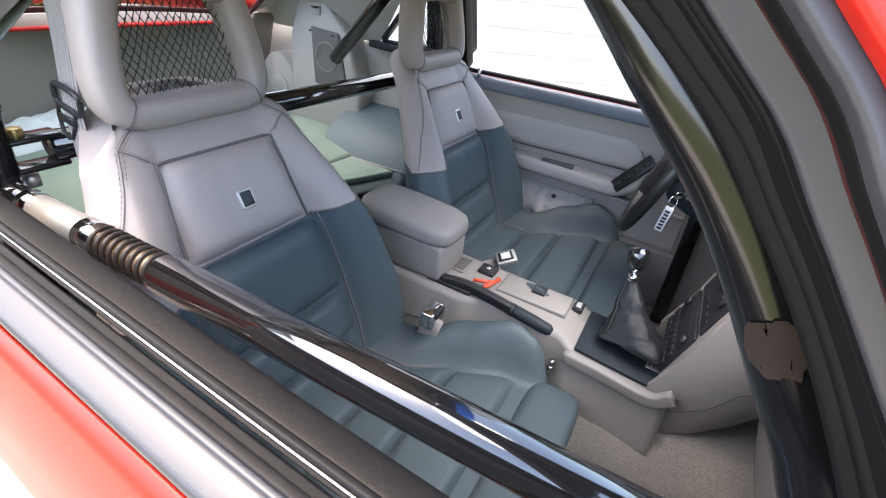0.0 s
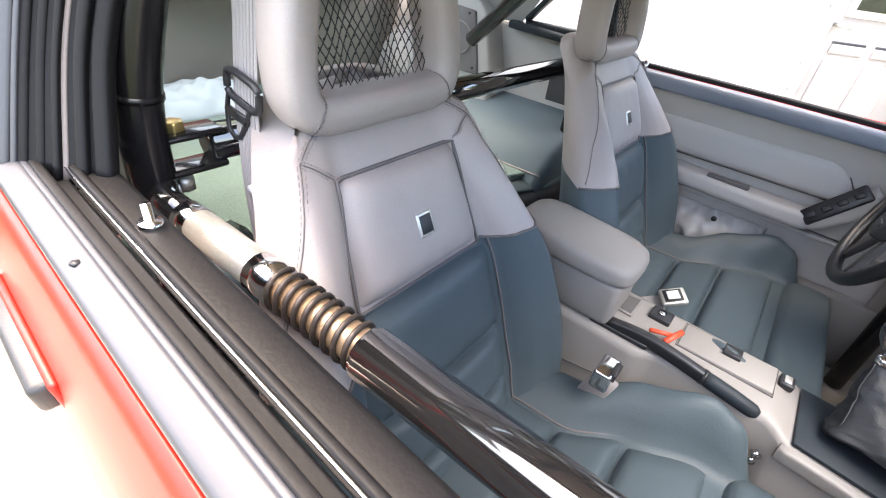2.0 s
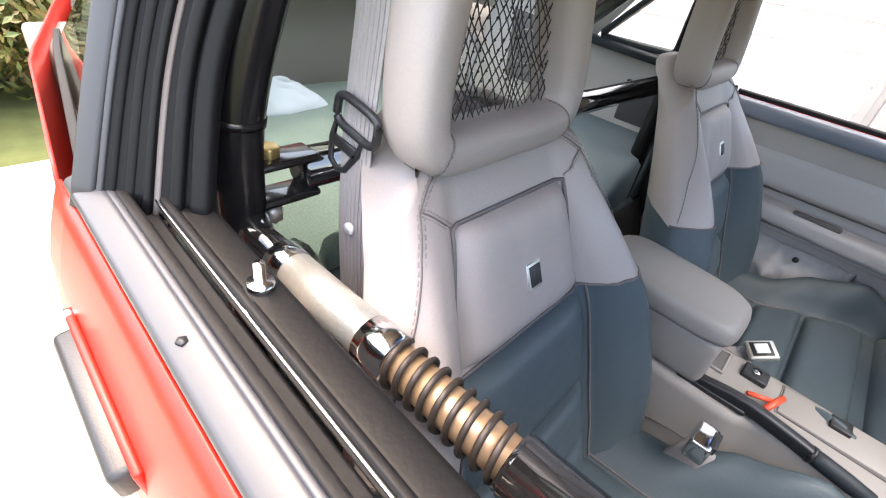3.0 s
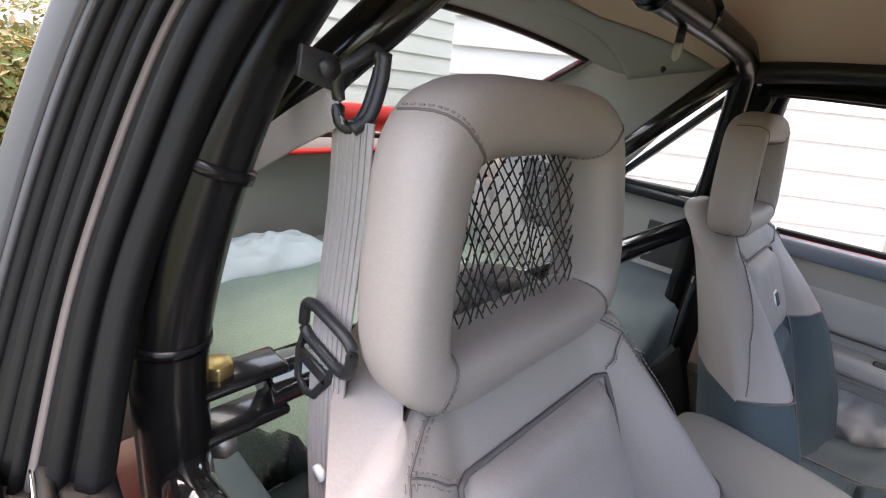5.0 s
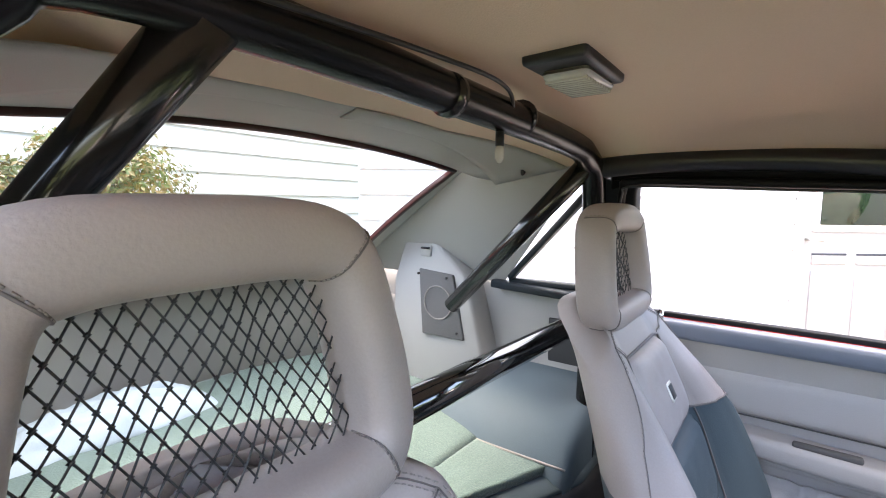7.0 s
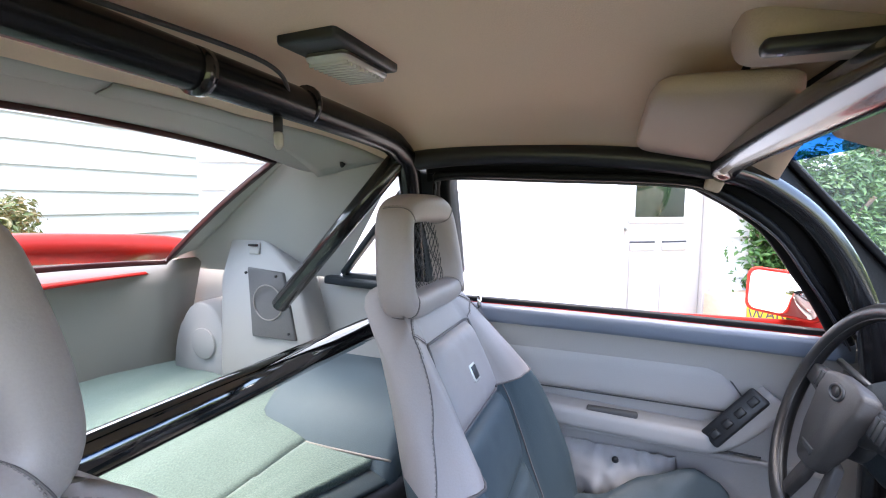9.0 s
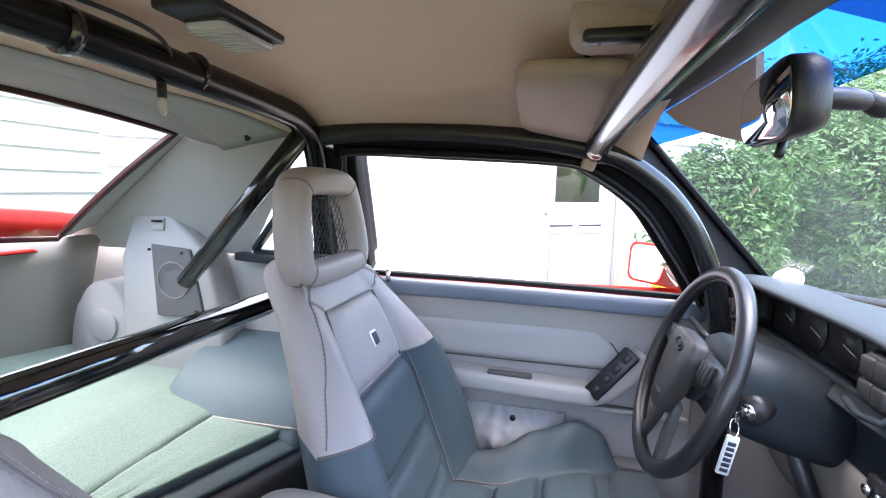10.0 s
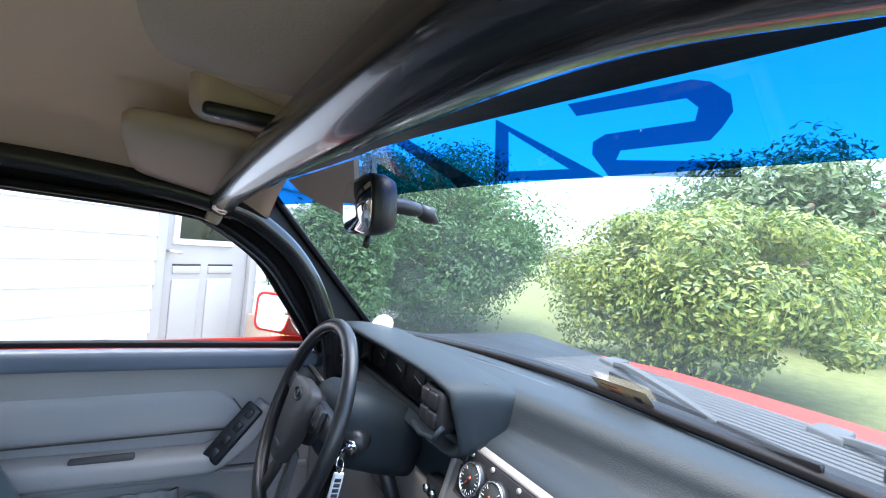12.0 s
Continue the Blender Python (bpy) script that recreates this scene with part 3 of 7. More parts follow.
# rear quarter: sail trim inside, quarter window frame, outer skin
for s in (1, -1):
    bm = bmesh.new()
    # trim around the window as three joined bands
    yz = lambda z: linear(((0.50, 0.66), (0.93, 0.70), (1.25, 0.50)), z)
    # below the glass
    taper = lambda x, y: y if s > 0 else min(y, linear(((-1.3, 0.42), (-1.1, 0.48), (-0.68, 0.575), (-0.22, 0.66)), x))
    x00, z11 = (-0.16, 0.93) if s > 0 else (-0.24, 0.875)
    grid(lambda u, v: side(s, lerp(x00, -1.28, u), taper(lerp(x00, -1.28, u), yz(lerp(0.45, z11, v))), lerp(0.45, z11, v)), 16, 6, bm)
    # sail panel behind the glass
    def sail(u, v):
        z = lerp(0.93, 1.262, v)
        x0 = lerp(-0.475, -0.155, v)
        x1 = linear(((0.93, -1.28), (1.0, -0.98), (1.262, -0.49)), z)
        x = lerp(x0, x1, u)
        y = yz(z) - 0.035 * u * (1 - v)
        if s < 0:
            y = -0.06 * v + min(y, linear(((-1.3, 0.38), (-1.0, 0.44), (-0.7, 0.505), (-0.5, 0.55), (-0.25, 0.61)), x))
        return side(s, x, taper(x, y), z)
    grid(sail, 16, 10, bm)
    cpart("quarter_trim", bm, PLASTIC_L, "pale grey moulded quarter trim")
    if s > 0:
        QA, QB, QC = Vector((-0.455, 0.688, 0.94)), Vector((-0.215, 0.686, 0.944)), Vector((-0.148, 0.55, 1.222))
        ctr = (QA + QB + QC) / 3
        ql = []
        for p, q, r in ((QA, QB, QC), (QB, QC, QA), (QC, QA, QB)):
            ql += [p.lerp(q, 0.05), p.lerp(q, 0.35), p.lerp(q, 0.65), p.lerp(q, 0.95)]
        cpart("quarter_window_frame", sweep([side(1, *p) for p in ql], rrect(0.009, 0.014, 0.005), True, up=(0, 1, 0)), DASH, "dark quarter window frame")
    if s > 0:
        cpart("quarter_ledge", sweep([side(s, -0.50, 0.685, 0.927), side(s, -0.33, 0.672, 0.923), side(s, -0.15, 0.67, 0.917)], rrect(0.022, 0.012, 0.008), up=(0, 0, 1)), DASH)
    # outer skin behind the door
    cpart("quarter_panel", grid(lambda u, v: side(s, lerp(-0.28, -1.3, u), (0.765 if s > 0 else linear(((-1.3, 0.42), (-1.1, 0.50), (-0.68, 0.635), (-0.28, 0.70)), lerp(-0.28, -1.3, u))) + (0.035 * math.sin(v * 3.1) * (1 - v) + 0.02 * (1 - v) if s > 0 else 0.10 * (1 - v) * v - 0.16 * (1 - v) ** 2), lerp(0.25, 0.885, v)), 16, 10, thick=0.004), RED, "red rear quarter panel")
    gl = cpart("quarter_glass", grid(lambda u, v: side(s, lerp(lerp(-0.25, -0.75, u), lerp(-0.24 if s < 0 else -0.17, -0.48, u), v), (0.73 if s > 0 else linear(((-1.1, 0.50), (-0.68, 0.595), (-0.22, 0.685)), lerp(-0.26, -0.72, u))) - 0.13 * v, lerp(0.885, 1.22, v)), 8, 6), QGLASS if s < 0 else GLASS, "quarter window glass")
    gl.visible_shadow = False
    if s < 0:
        cpart("quarter_trim_strip", sweep([side(s, x, linear(((-1.1, 0.50), (-0.68, 0.602), (-0.22, 0.692)), x), 0.888) for x in [-0.25 - 0.05 * i for i in range(12)]], rrect(0.005, 0.006, 0.002)), RUBBER)
    # b post
    if s > 0:
        cpart("door_post", sweep(catmull([side(s, -0.19, 0.70, 0.4), side(s, -0.18, 0.69, 0.9), side(s, -0.145, 0.605, 1.10), side(s, -0.112, 0.545, 1.225)], 6), rrect(0.035, 0.016, 0.008), up=(0, s, 0)), DASH)

# rear hatch glass and frame

def hatch(u, v):
    y = lerp(-1, 1, v)
    x = lerp(-0.515, -0.99, u)
    hw_ = lerp(0.485, 0.535, u)
    return (x + 0.0 - 0.05 * (1 - y * y), CY + y * hw_, lerp(1.272, 0.985, u) + 0.012 * math.sin(u * 3.14) + 0.045 * (1 - y * y) * (1 - 0.6 * u))


edge = [hatch(0, i / 12) for i in range(13)] + [hatch(i / 12, 1) for i in range(1, 13)] + [hatch(1, 1 - i / 12) for i in range(1, 13)] + [hatch(1 - i / 12, 0) for i in range(1, 12)]
cpart("hatch_frame", sweep(edge, rrect(0.008, 0.008, 0.004), True), MAROON, "dark red hatch frame")
cpart("hatch_glass", grid(hatch, 10, 12), HATCHGLASS, "lightly tinted rear hatch glass")
def header_trim(u, v):
    y = lerp(-0.515, 0.515, v)
    a = Vector((-0.405, CY + y, roof_z(-0.405, y) - 0.002))
    b = Vector(hatch(0, v)) + Vector((0.004, 0, 0.002))
    return a.lerp(b, u) + Vector((0, 0, -0.006 * math.sin(3.14 * u)))
cpart("hatch_header_trim", grid(header_trim, 8, 24, thick=0.005), PLASTIC_L, "pale grey header trim above the hatch")
cpart("trim_seam", sweep([header_trim(0.0, i / 24) + Vector((0.001, 0, -0.003)) for i in range(25)], circle(0.0022, 6)), SEAM)
for s in (1,):
    def side_trim(u, v):
        a = Vector(hatch(u, (s + 1) / 2)) + Vector((0, -s * 0.004, -0.004))
        z = lerp(1.262, 0.985, u)
        x1 = linear(((0.93, -1.28), (1.0, -0.98), (1.262, -0.49)), z)
        hw_ = linear(((0.50, 0.66), (0.93, 0.70), (1.25, 0.50)), z) - 0.035 * (1 - (z - 0.93) / 0.332)
        if s < 0:
            hw_ = min(hw_, linear(((-1.3, 0.42), (-1.1, 0.48), (-0.68, 0.575), (-0.22, 0.66)), x1))
        return a.lerp(Vector(side(s, x1 + 0.01, hw_, z)), v)
    cpart("hatch_side_trim", grid(side_trim, 16, 4, thick=0.004), PLASTIC_L, "pale grey trim beside the hatch glass")
cpart("tail_panel", grid(lambda u, v: (lerp(-0.985, -1.13, u) - 0.12 * (1 - (2 * v - 1) ** 2), CY + lerp(-0.42, 0.66, v), lerp(0.985, 0.5, u)), 6, 10, thick=0.01), PLASTIC, "grey trim behind the load floor")
cpart("spoiler", sweep(catmull([(-1.17, CY - 0.40, 0.94), (-1.17, CY - 0.37, 1.0), (-1.20, CY - 0.22, 1.035), (-1.205, CY, 1.04), (-1.20, CY + 0.3, 1.035), (-1.17, CY + 0.66, 1.0), (-1.17, CY + 0.74, 0.93)], 6), rrect(0.10, 0.03, 0.025), up=(0, 0, 1)), RED, "red rear spoiler")
cpart("tail_deck", grid(lambda u, v: (lerp(-1.05, -1.36, u), CY + lerp(-0.44, 0.60, v), 0.955 - 0.02 * u), 6, 8, thick=-0.01), RED, "red tail deck")
cpart("tail_lamp_strip", box(-1.36, -1.34, CY - 0.4, CY + 0.6, 0.72, 0.9, 0.005), RUBBER)

# load floor, carpets
solo("cargo_floor", grid(lambda u, v: (lerp(-0.40, -1.22, u), CY + lerp(-0.62 + 0.22 * u, 0.70, v), linear(((0, 0.565), (0.2, 0.60), (1, 0.61)), u) + 0.004 * noise.noise(Vector((u * 9, v * 9, 1)))), 30, 30, thick=0.02), CARPET, "pale green worn load floor carpet", "carpet", kind="structure")
def carpet_front(y):
    return max(-0.40, min(-0.186, -0.186 + 0.42 * (y - 0.449)))


solo("rear_floor", grid(lambda u, v: (lerp(carpet_front(lerp(-0.65, 0.59, v)), -0.402, u), lerp(-0.65, 0.59, v), lerp(0.557, 0.5655, u) + 0.003 * noise.noise(Vector((u * 5, v * 11, 2)))), 12, 40, thick=0.02), CARPET, "pale green carpet over the removed rear seat", "carpet", kind="structure")
solo("step_edge", grid(lambda u, v: (carpet_front(lerp(-0.65, 0.59, v)) + lerp(-0.004, 0.05, u), lerp(-0.65, 0.59, v), 0.5575 - 0.02 * u * u), 6, 40, thick=0.02), LEATHER_D, "dark blue grey edging of the rear carpet", "edging", kind="structure")
solo("rear_step", grid(lambda u, v: (lerp(-0.06, carpet_front(lerp(-0.65, 0.65, v)) + 0.04, u), lerp(-0.65, 0.65, v), lerp(0.26, 0.53, u ** 0.7)), 6, 30, thick=0.01), BLACKPL, "black step below the rear carpet", "step", kind="structure")
solo("floor", grid(lambda u, v: (lerp(-0.1, 1.15, u), CY + lerp(-0.70, 0.70, v), 0.235 + 0.16 * max(0, (u - 0.78) / 0.22) ** 1.5 + 0.006 * noise.noise(Vector((u * 14, v * 14, 3)))), 40, 40, thick=-0.02), CARPET_G, "grey beige cabin carpet", "carpet", kind="structure")
cpart("inner_sill", box(-0.12, 1.14, CY + 0.685, CY + 0.73, 0.19, 0.47, 0.012), PLASTIC, "grey inner sill beside the driver floor")
cpart("kick_panel", box(0.80, 1.14, CY + 0.675, CY + 0.72, 0.22, 0.80, 0.01), PLASTIC, "grey kick panel")
solo("firewall", box(1.13, 1.17, CY - 0.72, CY + 0.72, 0.2, 0.9), BLACKPL, "black bulkhead behind the dash", "bulkhead", kind="structure")
# black sheet added where the gap beside the seat lies in shade
cpart("quarter_lining", box(-0.32, -0.11, CY + 0.682, CY + 0.69, 0.25, 0.862, 0.003), BLACKPL, "black sheet added for the shaded gap behind the door opening")
cpart("underbody", box(-1.05, 2.3, CY - 0.42, CY + 0.6, 0.18, 0.215), BLACKPL)

for s in (1, -1):
    cpart("kick_panel", box(0.74, 1.14, side(s, 0, 0.70, 0)[1] - 0.008, side(s, 0, 0.70, 0)[1] + 0.008, 0.22, 0.90, 0.004), PLASTIC, "grey kick panel")

# windscreen
def screen(u, v):
    y = lerp(-1, 1, v)
    hw_ = lerp(0.535, 0.66, u) if y < 0 else lerp(0.57, 0.70, u)
    return (lerp(0.555, 1.095, u) + 0.045 * (1 - y * y) + 0.10 * max(0, -y) ** 1.4 * (1 - 0.6 * u) - 0.21 * u * max(0, y) ** 3, CY + y * hw_, lerp(1.285, 0.944, u) + 0.007 * (1 - y * y))


def strip_on(f, u0, u1, v0, v1, nu, nv, off=0.0):
    return grid(lambda a, b: Vector(f(lerp(u0, u1, a), lerp(v0, v1, b))) + Vector((off, 0, off)), nu, nv)


cpart("windscreen", strip_on(screen, 0.11, 1, 0, 1, 8, 20), SCREENGLASS, "clear windscreen").visible_shadow = False
cpart("sun_band", strip_on(screen, -0.025, 0.11, 0, 1, 5, 20), TINT, "blue sun band across the windscreen").visible_shadow = False
cpart("windscreen_seal", sweep([screen(1, i / 24) for i in range(25)], rrect(0.014, 0.010, 0.005)), RUBBER, "black rubber seal below the windscreen")
def film(name, pts, inner, material, off=0.002, label="", parent=None):
    """A flat shape cut from film, stuck on the inside of the windscreen; with inner points it is a ring."""
    bm = bmesh.new()
    put = lambda q: bm.verts.new(Vector(screen(*q)) + Vector((-off, 0, -off)))
    a = [put(q) for q in pts]
    if inner:
        b = [put(q) for q in inner]
        for i in range(len(a)):
            k = (i + 1) % len(a)
            bm.faces.new((a[i], a[k], b[k], b[i]))
    else:
        bmesh.ops.triangle_fill(bm, edges=[bm.edges.new((a[i], a[(i + 1) % len(a)])) for i in range(len(a))], use_beauty=True)
    ob = cpart(name, bm, material, label, False, parent)
    ob.visible_shadow = False
    return ob


film("window_lettering", [(-0.005, 0.32), (0.1, 0.382), (0.109, 0.275)], [(0.017, 0.319), (0.083, 0.355), (0.089, 0.297)], LETTERBLUE, 0.002, "dark blue film figure on the sun band")
film("window_lettering", [(-0.003, 0.257), (0, 0.185), (0.006, 0.178), (0.022, 0.174), (0.040, 0.178), (0.055, 0.187), (0.069, 0.197), (0.069, 0.249), (0.082, 0.257), (0.098, 0.191), (0.119, 0.196), (0.107, 0.272), (0.07, 0.27),
      (0.052, 0.262), (0.044, 0.25), (0.044, 0.197), (0.030, 0.191), (0.018, 0.193), (0.014, 0.258)], None, LETTERBLUE, 0.002, "dark blue film figure on the sun band")
film("window_lettering", [(-0.02, 0.47), (-0.02, 0.445), (0.105, 0.40), (0.108, 0.44), (0.085, 0.44)], None, LETTERBLUE, 0.002, "dark blue film bar on the sun band")
sticker = film("inspection_sticker", [(0.89, 0.575), (0.87, 0.485), (0.985, 0.50), (0.995, 0.585)], None, mat("yellow_white_sticker", (0.52, 0.42, 0.24), 0.5, vary=0.25, grain=60, bump=0), 0.004, "yellowish sticker at the foot of the windscreen")
for k in range(4):
    film("print", [(0.905 + 0.02 * k, 0.562 - 0.003 * k), (0.903 + 0.02 * k, 0.535), (0.913 + 0.02 * k, 0.535), (0.915 + 0.02 * k, 0.562)], None, mat("faded_red_print", (0.5, 0.12, 0.08), 0.6, bump=0) if k % 2 else PRINT, 0.006, "", sticker)
film("print", [(0.92, 0.515), (0.917, 0.503), (0.965, 0.51), (0.968, 0.522)], None, PRINT, 0.006, "", sticker)
cpart("header_rail", sweep([Vector(screen(0, i / 16)) + Vector((-0.047, 0, 0.012)) for i in range(17)], rrect(0.042, 0.014, 0.008)), RUBBER, "black windscreen header")
for s in (1, -1):
    if s > 0:
        # moulded cover between the tube and the glass
        LEGLINE = catmull([side(1, 0.50, 0.51, 1.212), side(1, 0.59, 0.555, 1.155), side(1, 0.66, 0.585, 1.075), side(1, 0.71, 0.605, 0.985), side(1, 0.745, 0.62, 0.90)], 6)
        cpart("screen_post", grid(lambda u, v: LEGLINE[int(round(u * 24))].lerp(Vector(screen(u, 1)) + Vector((0, 0.0, 0.004)), v) + Vector((0, 0.012 * math.sin(3.14 * v), 0)), 24, 5, thick=0.01), RUBBER, "dark windscreen post")
        cpart("post_seal", sweep([Vector(screen(i / 16, 1)) for i in range(17)], rrect(0.007, 0.01, 0.004), up=(0, 1, 0)), RUBBER)
    else:
        cpart("screen_post", sweep([Vector(screen(i / 12, 0)) + Vector((0.0, -0.02, 0)) for i in range(13)], rrect(0.02, 0.014, 0.006), up=(0, s, 0)), RUBBER, "dark windscreen post")
        P_TUBE = catmull([side(-1, 0.57, 0.475, 1.20), side(-1, 0.64, 0.515, 1.14), side(-1, 0.69, 0.525, 1.09), side(-1, 0.73, 0.527, 1.035), side(-1, 0.765, 0.528, 0.98), side(-1, 0.80, 0.53, 0.92)], 5)
        P_EDGE = catmull([side(-1, 0.56, 0.57, 1.215), side(-1, 0.655, 0.58, 1.15), side(-1, 0.698, 0.588, 1.105), side(-1, 0.732, 0.595, 1.063), side(-1, 0.765, 0.605, 1.013), side(-1, 0.83, 0.63, 0.90)], 5)
        cpart("post_cover", grid(lambda u, v: P_TUBE[int(round(u * 25))].lerp(P_EDGE[int(round(u * 25))], v) + Vector((0.012, 0, 0.012)) * math.sin(3.14 * v), 25, 4, thick=0.006), RUBBER, "black moulded cover of the windscreen post")

# bonnet, cowl, wings
def bonnet(u, v):
    y = lerp(-0.74, 0.74, v)
    x0 = 1.48 - 0.20 * curve1(((0.42, 0), (0.56, 1)), abs(y))
    x = lerp(x0, 2.3, u)
    k = (x - 1.19) / 1.11
    return (x, CY + y, 0.934 + 0.012 * (1 - (2 * v - 1) ** 2) - 0.15 * k - 0.03 * k * k)
cpart("bonnet", grid(bonnet, 16, 40, thick=0.01), RED, "red bonnet")
cowl = cpart("cowl", grid(lambda u, v: (lerp(1.0, 1.44, u), CY + lerp(-0.64, 0.70, v), 0.922 + 0.002 * u), 4, 12, thick=-0.01), RUBBER, "black cowl panel")
COWLGREY = mat("weathered_cowl_plastic", (0.06, 0.066, 0.072), 0.75, spec=0.2)
for k in range(14):
    cpart("slat", sweep([(1.15 + 0.02 * k + 0.02 * (1 - (2 * v - 1) ** 2), CY + lerp(-0.52, 0.40, v), 0.928 + 0.0001 * k) for v in [i / 12 for i in range(13)]], rrect(0.0045, 0.006, 0.001), up=(-0.4, 0, 1)), COWLGREY, "", parent=cowl)
for y0, y1 in ((0.32, -0.16), (-0.14, -0.60)):
    wp = cpart("wiper", sweep(catmull([(1.40, CY + y0, 0.933), (1.34, CY + lerp(y0, y1, 0.2), 0.953), (1.22, CY + lerp(y0, y1, 0.6), 0.963), (1.15, CY + lerp(y0, y1, 0.85), 0.963)], 6), rrect(0.010, 0.005, 0.002), scale=lambda u: 1.3 - 0.6 * u), COWLGREY, "grey black wiper arm")
    cpart("wiper_blade", sweep([(1.25, CY + lerp(y0, y1, 0.25), 0.946), (1.17, CY + lerp(y0, y1, 0.7), 0.955), (1.12, CY + lerp(y0, y1, 1.15), 0.960)], rrect(0.005, 0.009, 0.001)), RUBBER, "", parent=wp)
    cpart("pivot", poly([(1.36, CY + y0 - 0.03, 0.923), (1.44, CY + y0 - 0.02, 0.923), (1.44, CY + y0 + 0.03, 0.923), (1.38, CY + y0 + 0.03, 0.923)], 0.022, bevel=0.004), COWLGREY, "", parent=wp)
cpart("nose", box(2.27, 2.33, CY - 0.74, CY + 0.74, 0.25, 0.69, 0.02), RED)
for s in (1, -1):
    cpart("wing", grid(lambda u, v: side(s, lerp(0.85, 2.35, u), 0.78 - 0.02 * v * v - 0.05 * u * u, lerp(0.25, 0.885 - 0.17 * u, v)), 12, 8, thick=0.006), RED, "red front wing")

# doors
for s in (1, -1):
    DX = ((-0.28, 0.722), (0.0, 0.737), (0.25, 0.749), (0.5, 0.759), (0.845, 0.770))
    def skin(u, v):
        x, z = lerp(-0.28, 0.845, u), lerp(0.25, 0.885, v)
        if s > 0:
            return side(s, x, linear(((0.25, 0.80), (0.6, 0.80), (0.80, 0.775), (0.885, 0.76)), z) + 0.12 * u - 0.035, z)
        return side(s, x, linear(DX, x) + linear(((0.25, -0.11), (0.5, -0.04), (0.65, 0.004), (0.74, 0.018), (0.82, 0.006), (0.885, -0.02)), z), z)
    door = cpart("door", grid(skin, 24, 28, thick=0.004), RED, "red door, window down, grey vinyl inside" if s > 0 else "red door with grey belt mouldings, window down")
    def dp(name, bm, material, label="", parent=None, smooth=True):
        return cpart(name, bm, material, label, smooth, door)
    if s > 0:
        dp("door_panel", grid(lambda u, v: side(s, lerp(-0.13, 0.80, u), linear(((0.28, 0.735), (0.6, 0.735), (0.70, 0.735), (0.80, 0.71), (0.865, 0.68)), lerp(0.28, 0.865, v)), lerp(0.28, 0.865, v)), 20, 24, thick=0.006), DOORVINYL, "grey vinyl door panel")
        dp("sill_trim", sweep(catmull([side(s, -0.14, 0.665, 0.877), side(s, 0.3, 0.668, 0.874), side(s, 0.74, 0.672, 0.865)], 8), rrect(0.018, 0.022, 0.012)), SILLTRIM, "blue grey padded sill cap")
        dp("window_seal", sweep(catmull([side(s, -0.14, 0.695, 0.903), side(s, 0.3, 0.70, 0.90), side(s, 0.76, 0.705, 0.89)], 8), rrect(0.012, 0.006, 0.003)), RUBBER)
        # raised upholstered insert
        def insert(u, v):
            x = lerp(-0.05, 0.58, u)
            ztop = 0.80 - 0.07 * max(0, (u - 0.86) / 0.14) ** 2
            zbot = 0.70
            z = lerp(zbot, ztop, v)
            b = 0.016 * (1 - (2 * v - 1) ** 6) * (1 - (2 * u - 1) ** 10)
            return side(s, x, 0.72 - b, z)
        dp("padded_insert", grid(insert, 24, 12, thick=0.004), DOORVINYL, "padded grey vinyl insert with piped edge")
        rimline = [insert(k / 20, 1) for k in range(21)] + [insert(1, 1 - k / 6) for k in range(1, 7)] + [insert(1 - k / 20, 0) for k in range(1, 21)]
        dp("insert_crease", sweep([Vector(p) + Vector((0, -0.001, 0)) for p in rimline], circle(0.0022, 6)), CREASE, "crease round the insert, drawn as a dark line")
        dp("lower_crease", sweep(catmull([side(s, -0.12, 0.73, 0.618), side(s, 0.3, 0.728, 0.612), side(s, 0.62, 0.731, 0.60)], 6), circle(0.002, 6)), CREASE)
        ar = dp("armrest", sweep(catmull([side(s, -0.10, 0.71, 0.655), side(s, 0.1, 0.702, 0.653), side(s, 0.44, 0.70, 0.642), side(s, 0.515, 0.70, 0.647), side(s, 0.575, 0.703, 0.69), side(s, 0.63, 0.708, 0.755)], 6), rrect(0.038, 0.026, 0.016)), DOORVINYL, "moulded grey armrest")
        # a dark bar for the notch, the shade of its recess in the colour
        dp("pull_notch", box(0.245, 0.36, CY + 0.672, CY + 0.69, 0.668, 0.682, 0.005), CREASE, "", ar)
        sw = dp("switch_plate", box(-0.075, 0.075, -0.006, 0.006, -0.022, 0.022, 0.006, m=Matrix.Translation(side(s, 0.55, 0.667, 0.71)) @ Euler((radians(-25), radians(-52), 0)).to_matrix().to_4x4()), BLACKPL, "black window switch plate", ar)
        for k in range(4):
            dp("switch", box(-0.011, 0.011, -0.012, -0.003, -0.008, 0.008, 0.003, m=Matrix.Translation(side(s, 0.55 - 0.033 + 0.022 * k, 0.667, 0.71 - 0.042 + 0.028 * k)) @ Euler((radians(-25), radians(-52), 0)).to_matrix().to_4x4()), BLACKPL, "", ar)
        pk = dp("map_pocket", grid(lambda u, v: side(s, lerp(0.15, 0.45, u), 0.725 - 0.045 * math.sin(3.14 * u) ** 0.6 * math.sin(3.14 * min(1, v * 1.1)) ** 0.7 - 0.026 * abs(noise.noise(Vector((u * 9, v * 3.2, 2)))), lerp(0.41, 0.57, v)), 40, 16, thick=0.004), DOORVINYL, "gathered grey vinyl map pocket")
        dp("pocket_button", disc(side(s, 0.315, 0.688, 0.553), (0, -1, 0.2), 0.008, 0.004, 12), BLACKPL, "", pk)
        dp("lower_trim", sweep(catmull([side(s, -0.12, 0.722, 0.605), side(s, 0.3, 0.72, 0.60), side(s, 0.74, 0.725, 0.588)], 6), rrect(0.008, 0.006, 0.004)), DOORVINYL)
